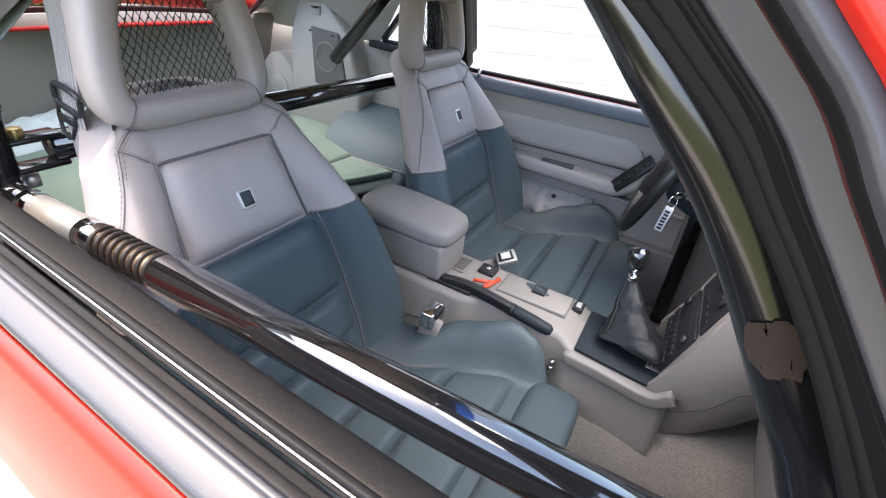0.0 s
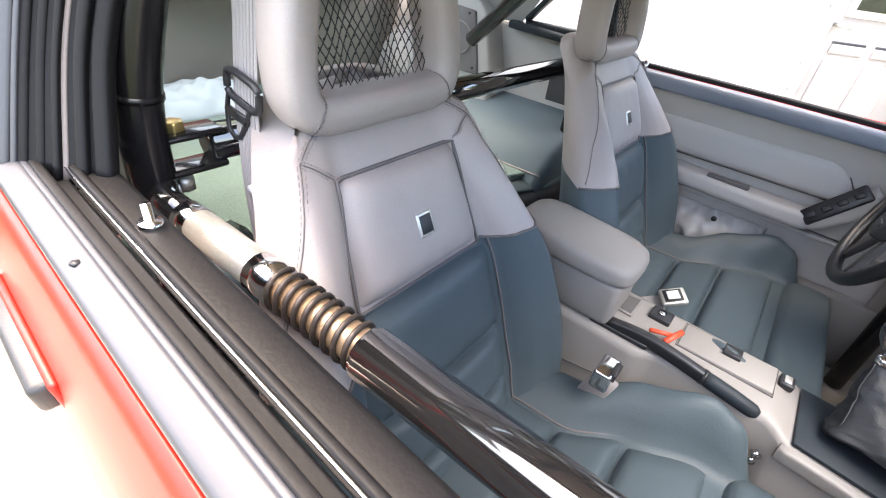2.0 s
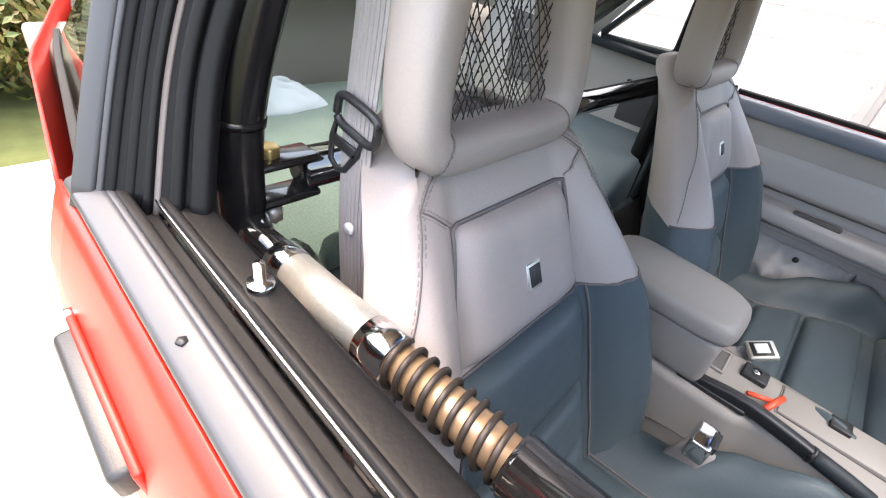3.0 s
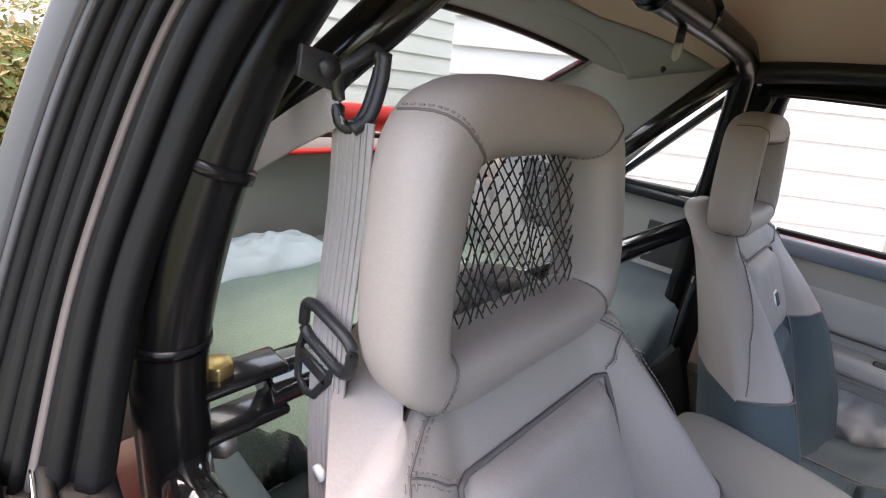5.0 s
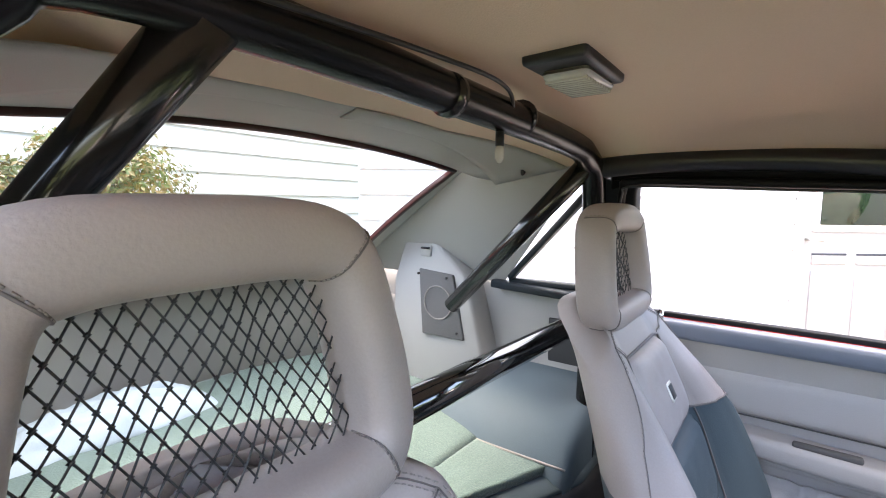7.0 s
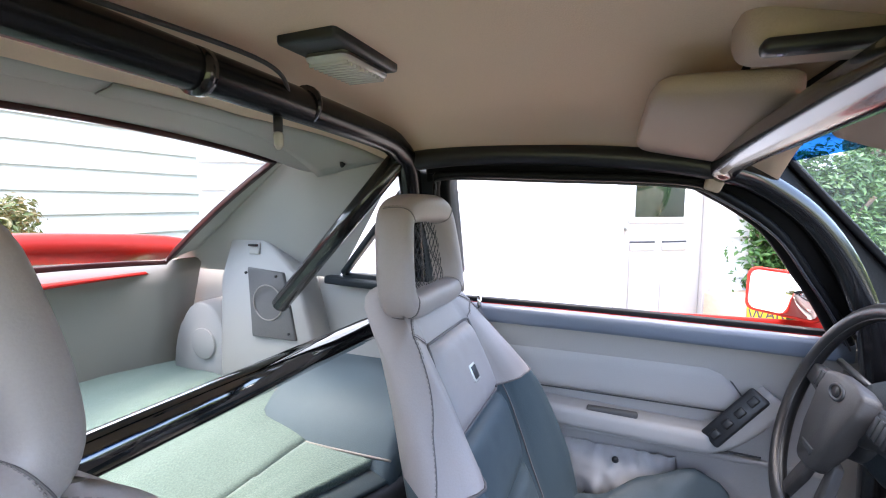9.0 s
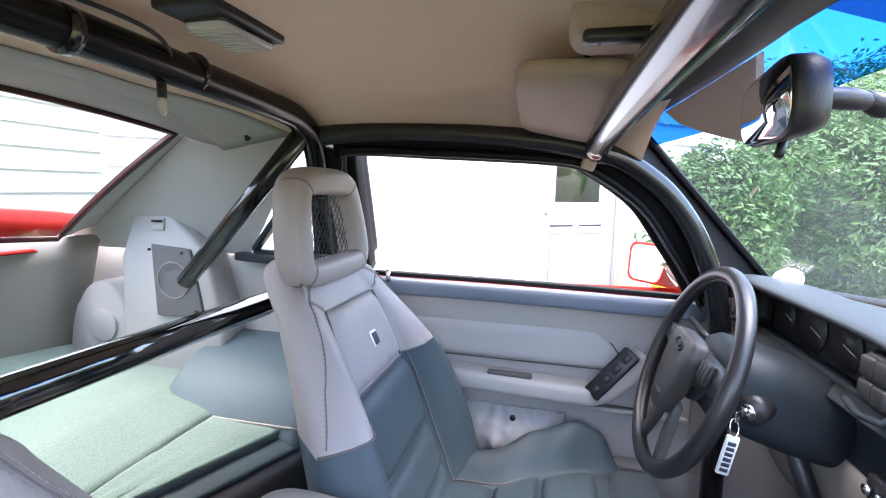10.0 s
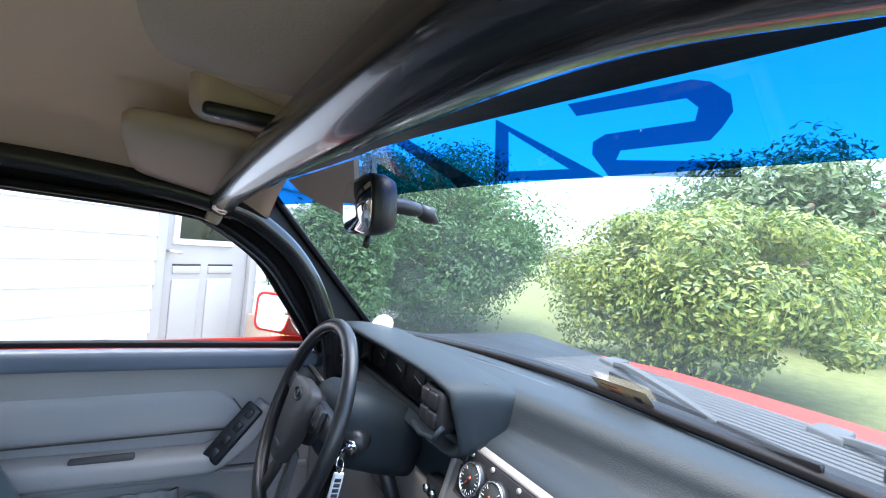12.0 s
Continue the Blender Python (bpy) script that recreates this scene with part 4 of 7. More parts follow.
        dp("lock_pin", sweep([side(s, -0.02, 0.645, 0.89), side(s, -0.02, 0.645, 0.922)], circle(0.006, 10)), CHROME, "chrome lock pin")
    else:
        dp("door_panel", grid(lambda u, v: side(s, lerp(-0.2, 0.80, u), linear(((0.28, 0.705), (0.7, 0.70), (0.86, 0.69)), lerp(0.28, 0.86, v)), lerp(0.28, 0.86, v)), 12, 12, thick=0.006), DOORVINYL, "grey vinyl door panel")
        yb = lambda a, z: catmull([side(s, -0.25, a - 0.013, z), side(s, 0.0, a, z), side(s, 0.25, a + 0.012, z), side(s, 0.5, a + 0.022, z - 0.003), side(s, 0.86, a + 0.032, z - 0.012)], 8)
        dp("inner_cap", sweep(yb(0.640, 0.888), rrect(0.016, 0.012, 0.007)), RUBBER, "black inner sill cap")
        dp("inner_wiper", sweep(yb(0.657, 0.898), rrect(0.004, 0.008, 0.003)), RUBBER)
        dp("bright_strip", sweep(yb(0.6625, 0.899), rrect(0.0014, 0.005, 0.0012)), CHROME, "thin bright strip")
        dp("glass_channel", sweep(yb(0.6715, 0.885), rrect(0.008, 0.006, 0.003)), RUBBER)
        dp("outer_wiper", sweep(yb(0.682, 0.897), rrect(0.005, 0.009, 0.003)), RUBBER)
        dp("belt_strip", sweep(yb(0.689, 0.9), rrect(0.003, 0.005, 0.002)), GREYTRIM, "grey belt strip")
        dp("belt_moulding", sweep(yb(0.7, 0.892), rrect(0.0145, 0.010, 0.007), up=(0, -0.35, 1)), GREYTRIM, "wide matt grey belt moulding")
        dp("lock_pin", sweep([side(s, -0.02, 0.64, 0.898), side(s, -0.02, 0.64, 0.905), side(s, -0.02, 0.64, 0.9051), side(s, -0.02, 0.64, 0.922)], circle(0.0042, 12), scale=lambda u: 2.4 if u < 0.4 else 1.0), CHROME, "chrome lock pin in a round escutcheon")
        dp("screw", disc(side(s, 0.0, 0.703, 0.901), (0, 0, 1), 0.004, 0.002, 5), BLACKPL, "dark nick on the moulding")
        hd = dp("door_handle", box(-0.082, 0.082, -0.012, 0.012, -0.017, 0.017, 0.007, m=Matrix.Translation(side(s, -0.095, 0.748, 0.795)) @ Euler((radians(6), radians(2), radians(-3))).to_matrix().to_4x4()), BLACKPL, "black flap door handle")
        dp("handle_recess", box(-0.092, 0.092, -0.004, 0.004, -0.024, 0.022, 0.003, m=Matrix.Translation(side(s, -0.095, 0.741, 0.795)) @ Euler((radians(6), radians(2), radians(-3))).to_matrix().to_4x4()), RED, "", hd)
        dp("key_lock", disc(side(s, -0.2, 0.735, 0.80), (0, -1, 0.1), 0.011, 0.006, 14), CHROME)

# door mirror on the driver side
mir = thing("door_mirror", "red door mirror seen through the driver window", "mirror", (0.66, CY + 0.80, 0.88))
mbm = bmesh.new()
mrings = []
for mx, mk in ((-0.050, 0.93), (-0.052, 1.0), (-0.04, 1.0), (-0.01, 0.92), (0.02, 0.7), (0.035, 0.35)):
    mrings.append([mbm.verts.new((mx, y * mk, z * mk)) for y, z in rrect(0.088, 0.054, 0.022, 4)])
for a, b in zip(mrings, mrings[1:]):
    for k in range(len(a)):
        mbm.faces.new((a[k], a[(k + 1) % len(a)], b[(k + 1) % len(a)], b[k]))
mbm.faces.new(mrings[0])
mbm.faces.new(mrings[-1])
part("housing", mbm, RED, mir)
part("glass", poly([(-0.0515, y * 0.9, z * 0.88) for y, z in rrect(0.088, 0.054, 0.022, 4)], 0.002, (-1, 0, 0)), MIRROR, mir, "mirror glass")
part("arm", box(-0.02, 0.02, -0.13, -0.06, -0.05, -0.02, 0.008), RED, mir)
mir.matrix_basis = pose(0.70, CY + 0.86, 0.96, 0, 3, 42)

# ---------------------------------------------------------------- roll cage
TR = 0.0255
cage = thing("roll_cage", "black gloss tubular roll cage with swing-out door bar", "roll cage", (-0.14, CY, 0.25))
cage.matrix_basis = pose(0, CY, 0)


def gpart(name, bm, material, label="", parent=None):
    bmesh.ops.translate(bm, verts=bm.verts, vec=(0, -CY, 0))
    return part(name, bm, material, parent or cage, label)


hoop = gpart("main_hoop", tube([side(-1, -0.18, 0.575, 0.26), side(-1, -0.185, 0.575, 0.7), side(-1, -0.185, 0.574, 0.86), side(-1, -0.182, 0.567, 0.97), side(-1, -0.17, 0.532, 1.1), side(-1, -0.158, 0.488, 1.19), side(-1, -0.15, 0.43, 1.262), side(-1, -0.145, 0.35, 1.294),
      (-0.14, CY, 1.316), side(1, -0.136, 0.34, 1.284), side(1, -0.138, 0.43, 1.268), side(1, -0.14, 0.482, 1.235), side(1, -0.15, 0.525, 1.15), side(1, -0.165, 0.575, 0.98), side(1, -0.17, 0.59, 0.8), side(1, -0.18, 0.59, 0.26)], TR, 18, 6), HOOP, "black main hoop behind the seats")
gpart("rear_brace", tube([side(1, -0.135, 0.455, 1.262), side(1, -0.555, 0.535, 0.875)], TR * 0.9, 18), SATIN, "black rear brace")
gpart("rear_brace", tube([side(-1, -0.142, 0.30, 1.29), side(-1, -0.62, 0.51, 0.865)], TR * 1.0, 18), SATIN, "black rear brace")
bar = gpart("harness_bar", tube([side(-1, -0.19, 0.50, 0.885), side(1, -0.18, 0.58, 0.885)], TR * 0.95, 18), BLACK, "black bar across behind the seats")
gpart("clevis", box(-0.02, 0.02, -0.055, 0.045, -0.0045, 0.0045, 0.004, m=Matrix.Translation(side(-1, -0.188, 0.53, 0.905))), SATIN, "bolted steel tabs", bar)
gpart("clevis", box(-0.02, 0.02, -0.055, 0.045, -0.0045, 0.0045, 0.004, m=Matrix.Translation(side(-1, -0.188, 0.53, 0.862))), SATIN, "", bar)
gpart("bolt", disc(side(-1, -0.19, 0.537, 0.909), (0, 0, 1), 0.013, 0.012, 6, 0.0015), BRASS, "brass coloured hex bolt", bar)
gpart("nut", disc(side(-1, -0.19, 0.537, 0.836), (0, 0, 1), 0.012, 0.018, 6), STEEL, "", bar)
gpart("weld_collar", sweep([(-0.137, CY - 0.05, 1.315), (-0.137, CY - 0.062, 1.315)], circle(TR + 0.002, 18)), SATIN)
gpart("weld_collar", sweep([(-0.137, CY + 0.13, 1.315), (-0.137, CY + 0.136, 1.315)], circle(TR + 0.003, 18)), SATIN)
for a, b in (((-0.172, 0.538, 1.078), (-0.171, 0.535, 1.086)), ((-0.183, 0.5695, 0.955), (-0.1825, 0.569, 0.962))):
    gpart("sleeve_ring", sweep([side(-1, *a), side(-1, *b)], circle(TR + 0.0018, 20)), HOOP, "raised ring where the tube is sleeved", hoop)
# passenger door bar with sleeve and spring
d0, d1 = Vector((-0.17, -0.650, 0.870)), Vector((0.80, -0.632, 0.866))
dd = (d1 - d0).normalized()
dbar = gpart("door_bar", tube([d0 + dd * 0.35, d1], TR * 0.98, 20), BLACK, "black gloss door bar")
gpart("hinge_end", tube([d0 - dd * 0.01 + Vector((0, 0.005, 0.012)), d0 + dd * 0.02, d0 + dd * 0.06], 0.019, 16), BLACK, "", dbar)
gpart("collar", tube([d0 + dd * 0.06, d0 + dd * 0.085], 0.0215, 18), CHROME, "bright collar", dbar)
gpart("sleeve", tube([d0 + dd * 0.085, d0 + dd * 0.195], 0.0205, 18), STEEL, "bare galvanised sleeve", dbar)
gpart("collar", tube([d0 + dd * 0.195, d0 + dd * 0.228], 0.022, 18), CHROME, "bright collar", dbar)
gpart("copper_sleeve", tube([d0 + dd * 0.228, d0 + dd * 0.36], 0.0175, 18), COPPER, "coppery worn inner tube", dbar)
hel = []
hx = dd.orthogonal().normalized()
hy = dd.cross(hx)
for i in range(9 * 18 + 1):
    a = 2 * math.pi * i / 18
    hel.append(d0 + dd * (0.23 + 0.118 * i / (9 * 18)) + (hx * math.cos(a) + hy * math.sin(a)) * 0.0205)
gpart("spring", sweep(hel, circle(0.0028, 8)), SPRING, "dark coil spring", dbar)
gpart("end_collar", tube([d0 + dd * 0.346, d0 + dd * 0.362], 0.0235, 18), BLACK, "", dbar)
# tubes along the windscreen posts and header
for s in (1, -1):
    if s > 0:
        fp = [side(s, 0.47, 0.49, 1.215), side(s, 0.53, 0.525, 1.195), side(s, 0.61, 0.555, 1.14), side(s, 0.67, 0.575, 1.07), side(s, 0.715, 0.59, 0.985), side(s, 0.745, 0.605, 0.9), side(s, 0.765, 0.61, 0.72), side(s, 0.775, 0.61, 0.26)]
    else:
        fp = [side(s, 0.505, 0.425, 1.224), side(s, 0.57, 0.475, 1.20), side(s, 0.64, 0.515, 1.14), side(s, 0.69, 0.525, 1.09), side(s, 0.73, 0.527, 1.035), side(s, 0.765, 0.528, 0.98), side(s, 0.797, 0.53, 0.93), side(s, 0.825, 0.535, 0.86), side(s, 0.84, 0.54, 0.72), side(s, 0.84, 0.54, 0.26)]
    leg = gpart("front_leg", tube(fp, TR * 0.9, 18, 6), SATIN, "black tube along the windscreen post")
    if s < 0:
        ra, rb = Vector(side(s, 0.732, 0.527, 1.032)), Vector(side(s, 0.752, 0.528, 1.001))
        rd_ = (rb - ra).normalized()
        r1 = Vector((-0.25, -1, 0.1))
        r1 = (r1 - rd_ * r1.dot(rd_)).normalized()
        r2 = rd_.cross(r1)
        def rust(u, v):
            w = (v - 0.5) * 1.5 * (0.5 + 0.45 * math.sin(3.14 * u)) + 0.25 * noise.noise(Vector((u * 6, v * 5, 3)))
            return ra.lerp(rb, u + 0.12 * noise.noise(Vector((v * 6, u * 4, 8)))) + (r1 * math.cos(w) + r2 * math.sin(w)) * 0.0243
        gpart("rust_patch", grid(rust, 8, 14), RUST, "bare rusted weld", leg)
hb = gpart("header_bar", tube([side(1, 0.47, 0.49, 1.215), side(1, 0.475, 0.40, 1.232), (0.485, CY, 1.262), side(-1, 0.49, 0.22, 1.234), side(-1, 0.495, 0.35, 1.233), side(-1, 0.505, 0.425, 1.224)], TR * 0.95, 18, 6), SATIN, "black bar under the windscreen header")
gpart("joint_pad", box(-0.014, 0.014, -0.02, 0.02, -0.026, 0.026, 0.006, m=Matrix.Translation(side(1, 0.464, 0.502, 1.205)) @ Euler((radians(25), radians(20), 0)).to_matrix().to_4x4()), mat("tan_pad", (0.45, 0.36, 0.28), 0.8), "tan cloth pad at the tube joint", hb)
for s in (1,):
    gpart("side_bar", tube([side(s, -0.14, 0.485, 1.245), side(s, 0.0, 0.49, 1.255), side(s, 0.2, 0.495, 1.25), side(s, 0.38, 0.495, 1.232), side(s, 0.47, 0.492, 1.215)], TR * 0.85, 16, 6), BLACKPAINT, "black bar along the roof rail")

# small lamp hanging from the hoop
bulb = thing("hanging_bulb", "small black socket with clear bulb wired to the hoop", "lamp", (-0.14, 0.045, 1.289))
part("socket", tube([(0, 0, 0), (0, 0, -0.022)], 0.0065, 12), BLACKPL, bulb)
part("bulb", sweep([(0, 0, -0.022), (0, 0, -0.026), (0, 0, -0.04), (0, 0, -0.047)], circle(0.006, 12), scale=lambda u: 0.8 if u < 0.2 else (1.15 if u < 0.8 else 0.5)), LENS, bulb, "clear glass bulb")
solo("lamp_cable", tube([(-0.14, 0.045, 1.283), (-0.117, 0.04, 1.32), (-0.109, -0.01, 1.342), (-0.112, -0.16, 1.342), (-0.112, -0.37, 1.33)], 0.003, 8, 6), BLACKPL, "thin black cable along the hoop", "cable")
dome = thing("dome_light", "rectangular dome light with black bezel and ribbed clear lens", "ceiling light", (-0.022, 0.03, 1.362), 0)
part("bezel", box(-0.04, 0.04, -0.075, 0.075, -0.016, 0.004, 0.005), BLACKPL, dome, "black bezel")
lens = part("lens", box(-0.03, 0.03, -0.04, 0.066, -0.028, -0.013, 0.008), LENS, dome, "ribbed clear lens")
for k in range(10):
    part("rib", box(-0.027, 0.027, -0.033 + 0.0095 * k, -0.029 + 0.0095 * k, -0.0305, -0.026, 0.001), LENS, lens)

# ---------------------------------------------------------------- seats
BACK_X = ((0.42, 0.19), (0.49, 0.155), (0.60, 0.11), (0.70, 0.07), (0.80, 0.027), (0.90, -0.018), (0.945, -0.045), (0.975, -0.075))
BACK_W = ((0.42, 0.27), (0.52, 0.305), (0.64, 0.30), (0.72, 0.278), (0.80, 0.238), (0.88, 0.20), (0.94, 0.18), (0.96, 0.172), (0.975, 0.15))


def back_front(z, t):
    """The face of the backrest at height z, t from -1 to 1 across."""
    w = linear(BACK_W, z)
    bol = linear(((0.42, 0.06), (0.60, 0.09), (0.75, 0.072), (0.82, 0.05), (0.89, 0.022), (0.975, 0.004)), z)
    a = abs(t)
    bulge = bol * curve1(((0.50, 0.0), (0.56, 0.30), (0.64, 0.70), (0.80, 1.0), (1.0, 0.5)), a)
    edge_drop = 0.035 * max(0, (a - 0.8) / 0.2) ** 2.2
    top_drop = 0.03 * max(0, (z - 0.94) / 0.035) ** 2
    return Vector((linear(BACK_X, z) + bulge - edge_drop - top_drop, w * t * (1 - 0.02 * a ** 6), z))


def split_z(t):
    if t > 0:
        return 0.738 + 0.035 * min(1, max(0, (t - 0.45) / 0.55)) ** 0.8
    return curve1(((-1.0, 0.722), (-0.8, 0.733), (-0.45, 0.738)), t)


def back_ring(z_of, f0, f1, n, bm):
    """Rings of the backrest body between the heights z_of(t) at fractions f0 and f1."""
    rows = []
    for i in range(n + 1):
        f = lerp(f0, f1, i / n)
        ring = []
        for k in range(37):
            t = -1 + 2 * k / 36
            z = z_of(t, f)
            ring.append(bm.verts.new(back_front(z, t)))
        for k in range(1, 14):
            t = 1 - 2 * k / 14
            z = z_of(t, f)
            w = linear(BACK_W, z)
            dep = lerp(0.115, 0.075, (z - 0.42) / 0.55)
            x = lerp(back_front(z, 1.0).x, linear(BACK_X, z) - dep, 1 - abs(t) ** 5)
            ring.append(bm.verts.new((x, w * t * 0.985, z)))
        rows.append(ring)
    for a, b in zip(rows, rows[1:]):
        k = len(a)
        for j in range(k):
            bm.faces.new((a[j], a[(j + 1) % k], b[(j + 1) % k], b[j]))
    return rows


def pillow(f, u0, u1, v0, v1, height, nu=16, nv=16, sharp=6.0):
    """A padded panel lying on the surface f(u, v), raised and rounded off at its edges."""
    def g(a, b):
        u, v = lerp(u0, u1, a), lerp(v0, v1, b)
        e = 1e-3
        du = (f(u + e, v) - f(u - e, v))
        dv = (f(u, v + e) - f(u, v - e))
        n = du.cross(dv).normalized()
        h = height * (1 - abs(2 * a - 1) ** sharp) * (1 - abs(2 * b - 1) ** sharp) - 0.004
        h += 0.0012 * noise.noise(Vector((u * 5, v * 9, height * 100)))
        return f(u, v) + n * h
    return grid(g, nu, nv)


def build_seat(name, label, at):
    st = thing(name, label, "car seat", at, group="front seats")
    bm = bmesh.new()
    rows = back_ring(lambda t, f: lerp(0.42, split_z(t), f), 0, 1, 14, bm)
    bm.faces.new(rows[0])
    part("backrest_lower", bm, LEATHER_D, st, "blue grey leather lower backrest with side bolsters")
    bm = bmesh.new()
    rows = back_ring(lambda t, f: lerp(split_z(t), 0.975 - 0.08 * abs(t) ** 4, f), 0, 1, 18, bm)
    c = bm.verts.new((-0.10, 0, 0.982))
    top = rows[-1]
    for j in range(len(top)):
        bm.faces.new((top[j], top[(j + 1) % len(top)], c))
    up = part("backrest_upper", bm, LEATHER, st, "pale grey leather upper backrest")
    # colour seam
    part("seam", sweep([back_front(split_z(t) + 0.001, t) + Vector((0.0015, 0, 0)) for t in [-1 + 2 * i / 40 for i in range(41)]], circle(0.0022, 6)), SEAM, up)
    cp = part("centre_panel", pillow(lambda u, v: back_front(lerp(0.742, 0.892, v), u * lerp(0.47, 0.545, v)), 1, -1, 0, 1, 0.026, 28, 26, 9), LEATHER, st, "raised pale grey centre panel")
    # outline of the panel, the shade of its recess drawn as a dark line
    pts = []
    for a in range(0, 41):
        q = a / 40
        if q < 0.3:
            u, v = -1, q / 0.3
        elif q < 0.7:
            u, v = -1 + 2 * (q - 0.3) / 0.4, 1
        else:
            u, v = 1, 1 - (q - 0.7) / 0.3
        pts.append(back_front(lerp(0.742, 0.892, v), u * lerp(0.47, 0.545, v)) + Vector((0.002, 0, 0)))
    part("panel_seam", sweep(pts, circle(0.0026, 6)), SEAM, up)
    # stitched seams: a fine groove with rows of stitches beside it
    def seam(pts, name, gap=0.0045):
        out = Vector((0.0012, 0, 0.0004))
        part(name, sweep([p + out * 0.4 for p in pts], circle(0.0009, 5)), SEAM, up)
        run = bmesh.new()
        for sd in (-1, 1):
            for p, q in zip(pts, pts[1:]):
                d = q - p
                nn = d.cross(Vector((1, 0, 0.4))).normalized() * (gap * sd)
                k = max(1, int(d.length / 0.0055))
                for m in range(k):
                    a = p + d * ((m + 0.15) / k) + nn + out
                    b = p + d * ((m + 0.75) / k) + nn + out
                    sweep([a, b], circle(0.0006, 4), bm=run)
        part("stitching", run, STITCH, up)
    for sgn in (1, -1):
        seam([back_front(z, sgn * linear(((0.70, 0.985), (0.80, 0.93), (0.922, 0.80)), z)) for z in [lerp(split_z(sgn) + 0.008, 0.922, i / 30) for i in range(31)]], "shoulder_seam")
        seam([back_front(lerp(0.922, 0.895, i / 12), sgn * lerp(0.80, 0.56, (i / 12) ** 0.8)) for i in range(13)], "diagonal_seam", 0.0035)
    seam([back_front(0.954 - 0.078 * q ** 4, q) for q in [lerp(-0.80, 0.80, i / 30) for i in range(31)]], "yoke_seam", 0.004)
    part("badge", box(-0.003, 0.004, -0.0145, 0.0145, -0.017, 0.017, 0.002, m=Matrix.Translation(back_front(0.815, 0) + Vector((0.021, 0, 0.002))) @ Euler((0, radians(-26), 0)).to_matrix().to_4x4()), STEEL, cp, "small dark square badge with silver rim")
    part("badge_face", box(0.003, 0.0055, -0.0105, 0.0105, -0.0125, 0.0125, 0.001, m=Matrix.Translation(back_front(0.815, 0) + Vector((0.021, 0, 0.002))) @ Euler((0, radians(-26), 0)).to_matrix().to_4x4()), DIAL, cp)
    for z0, z1 in ((0.605, 0.735), (0.512, 0.602), (0.43, 0.509)):
        part("back_pad", pillow(lambda u, v, a=z0, b=z1: back_front(lerp(a, b, v), u * 0.515), 1, -1, 0, 1, 0.026, 24, 16, 7), LEATHER_D, st, "padded blue grey back channel")
    for sgn in (1, -1):
        # crease shade beside the pads, drawn as a dark line
        part("bolster_seam", sweep([back_front(z, sgn * 0.53) + Vector((0.001, 0, 0)) for z in [lerp(0.43, split_z(sgn * 0.5), i / 20) for i in range(21)]], circle(0.002, 6)), SEAM, st, "shade of the crease beside the bolster, drawn as a dark line")
    # cushion: bolsters that flare outwards and rise to rounded noses beside three flat channels
    def pad_w(x):
        return curve1(((0.10, 0.15), (0.275, 0.158), (0.38, 0.205), (0.50, 0.248), (0.6, 0.26)), x)

    def full_w(x):
        return curve1(((0.10, 0.235), (0.27, 0.265), (0.38, 0.305), (0.48, 0.325), (0.53, 0.322), (0.565, 0.29)), x)

    def flat_z(x):
        return curve1(((0.10, 0.462), (0.25, 0.462), (0.45, 0.482), (0.6, 0.475)), x)

    def cush(x, t):
        p, w, a = pad_w(x), full_w(x), abs(t)
        if a < 0.6:
            return Vector((x, p * t / 0.6, flat_z(x)))
        q = (a - 0.6) / 0.4
        h = curve1(((0.10, 0.02), (0.25, 0.05), (0.36, 0.085), (0.46, 0.105), (0.52, 0.085), (0.555, 0.03), (0.57, 0.0)), x)
        z = flat_z(x) + h * math.sin(math.pi * min(1, q * 0.88)) ** 0.75 - 0.05 * q ** 3
        return Vector((x, math.copysign(lerp(p, w, math.sin(q * math.pi / 2) ** 0.9), t), z))
    bm = bmesh.new()
    rows = []
    for i in range(29):
        x = lerp(0.10, 0.566, i / 28)
        ring = [bm.verts.new(cush(x, -1 + 2 * k / 56)) for k in range(57)]
        w = full_w(x)
        ring += [bm.verts.new((x, w * yy, zz)) for yy, zz in ((1.0, 0.38), (0.93, 0.30), (0.0, 0.29), (-0.93, 0.30), (-1.0, 0.38))]
        rows.append(ring)
    for a, b in zip(rows, rows[1:]):
        k = len(a)
        for j in range(k):
            bm.faces.new((a[j], a[(j + 1) % k], b[(j + 1) % k], b[j]))
    bm.faces.new(rows[0])
    bm.faces.new(rows[-1][::-1])
    part("cushion", bm, LEATHER_D, st, "blue grey leather cushion with raised bolsters")
    for x0, x1 in ((0.145, 0.272), (0.276, 0.378), (0.382, 0.508)):
        part("cushion_pad", pillow(lambda u, v, a=x0, b=x1: Vector((lerp(a, b, u), (pad_w(lerp(a, b, u)) - 0.003) * v, flat_z(lerp(a, b, u)))), 0, 1, -1, 1, 0.026, 18, 28, 9), LEATHER_D, st, "padded cushion channel")
    for sgn in (1, -1):
        part("cushion_seam", sweep([Vector((x, sgn * pad_w(x), flat_z(x) + 0.004)) for x in [lerp(0.13, 0.51, i / 24) for i in range(25)]], circle(0.002, 6)), SEAM, st)
    def thigh(u, v):
        a = 2 * math.pi * u
        cx, cz = math.copysign(abs(math.cos(a)) ** 0.4, math.cos(a)), math.copysign(abs(math.sin(a)) ** 0.4, math.sin(a))
        e = 1 - abs(2 * v - 1) ** 14 * 0.35
        return Vector((0.582 + 0.058 * cx * e + 0.01 * cz, lerp(-0.287, 0.287, v), 0.418 + 0.082 * cz * e))
    bm = grid(thigh, 40, 30, closed_u=True)
    bmesh.ops.holes_fill(bm, edges=[e for e in bm.edges if e.is_boundary], sides=0)
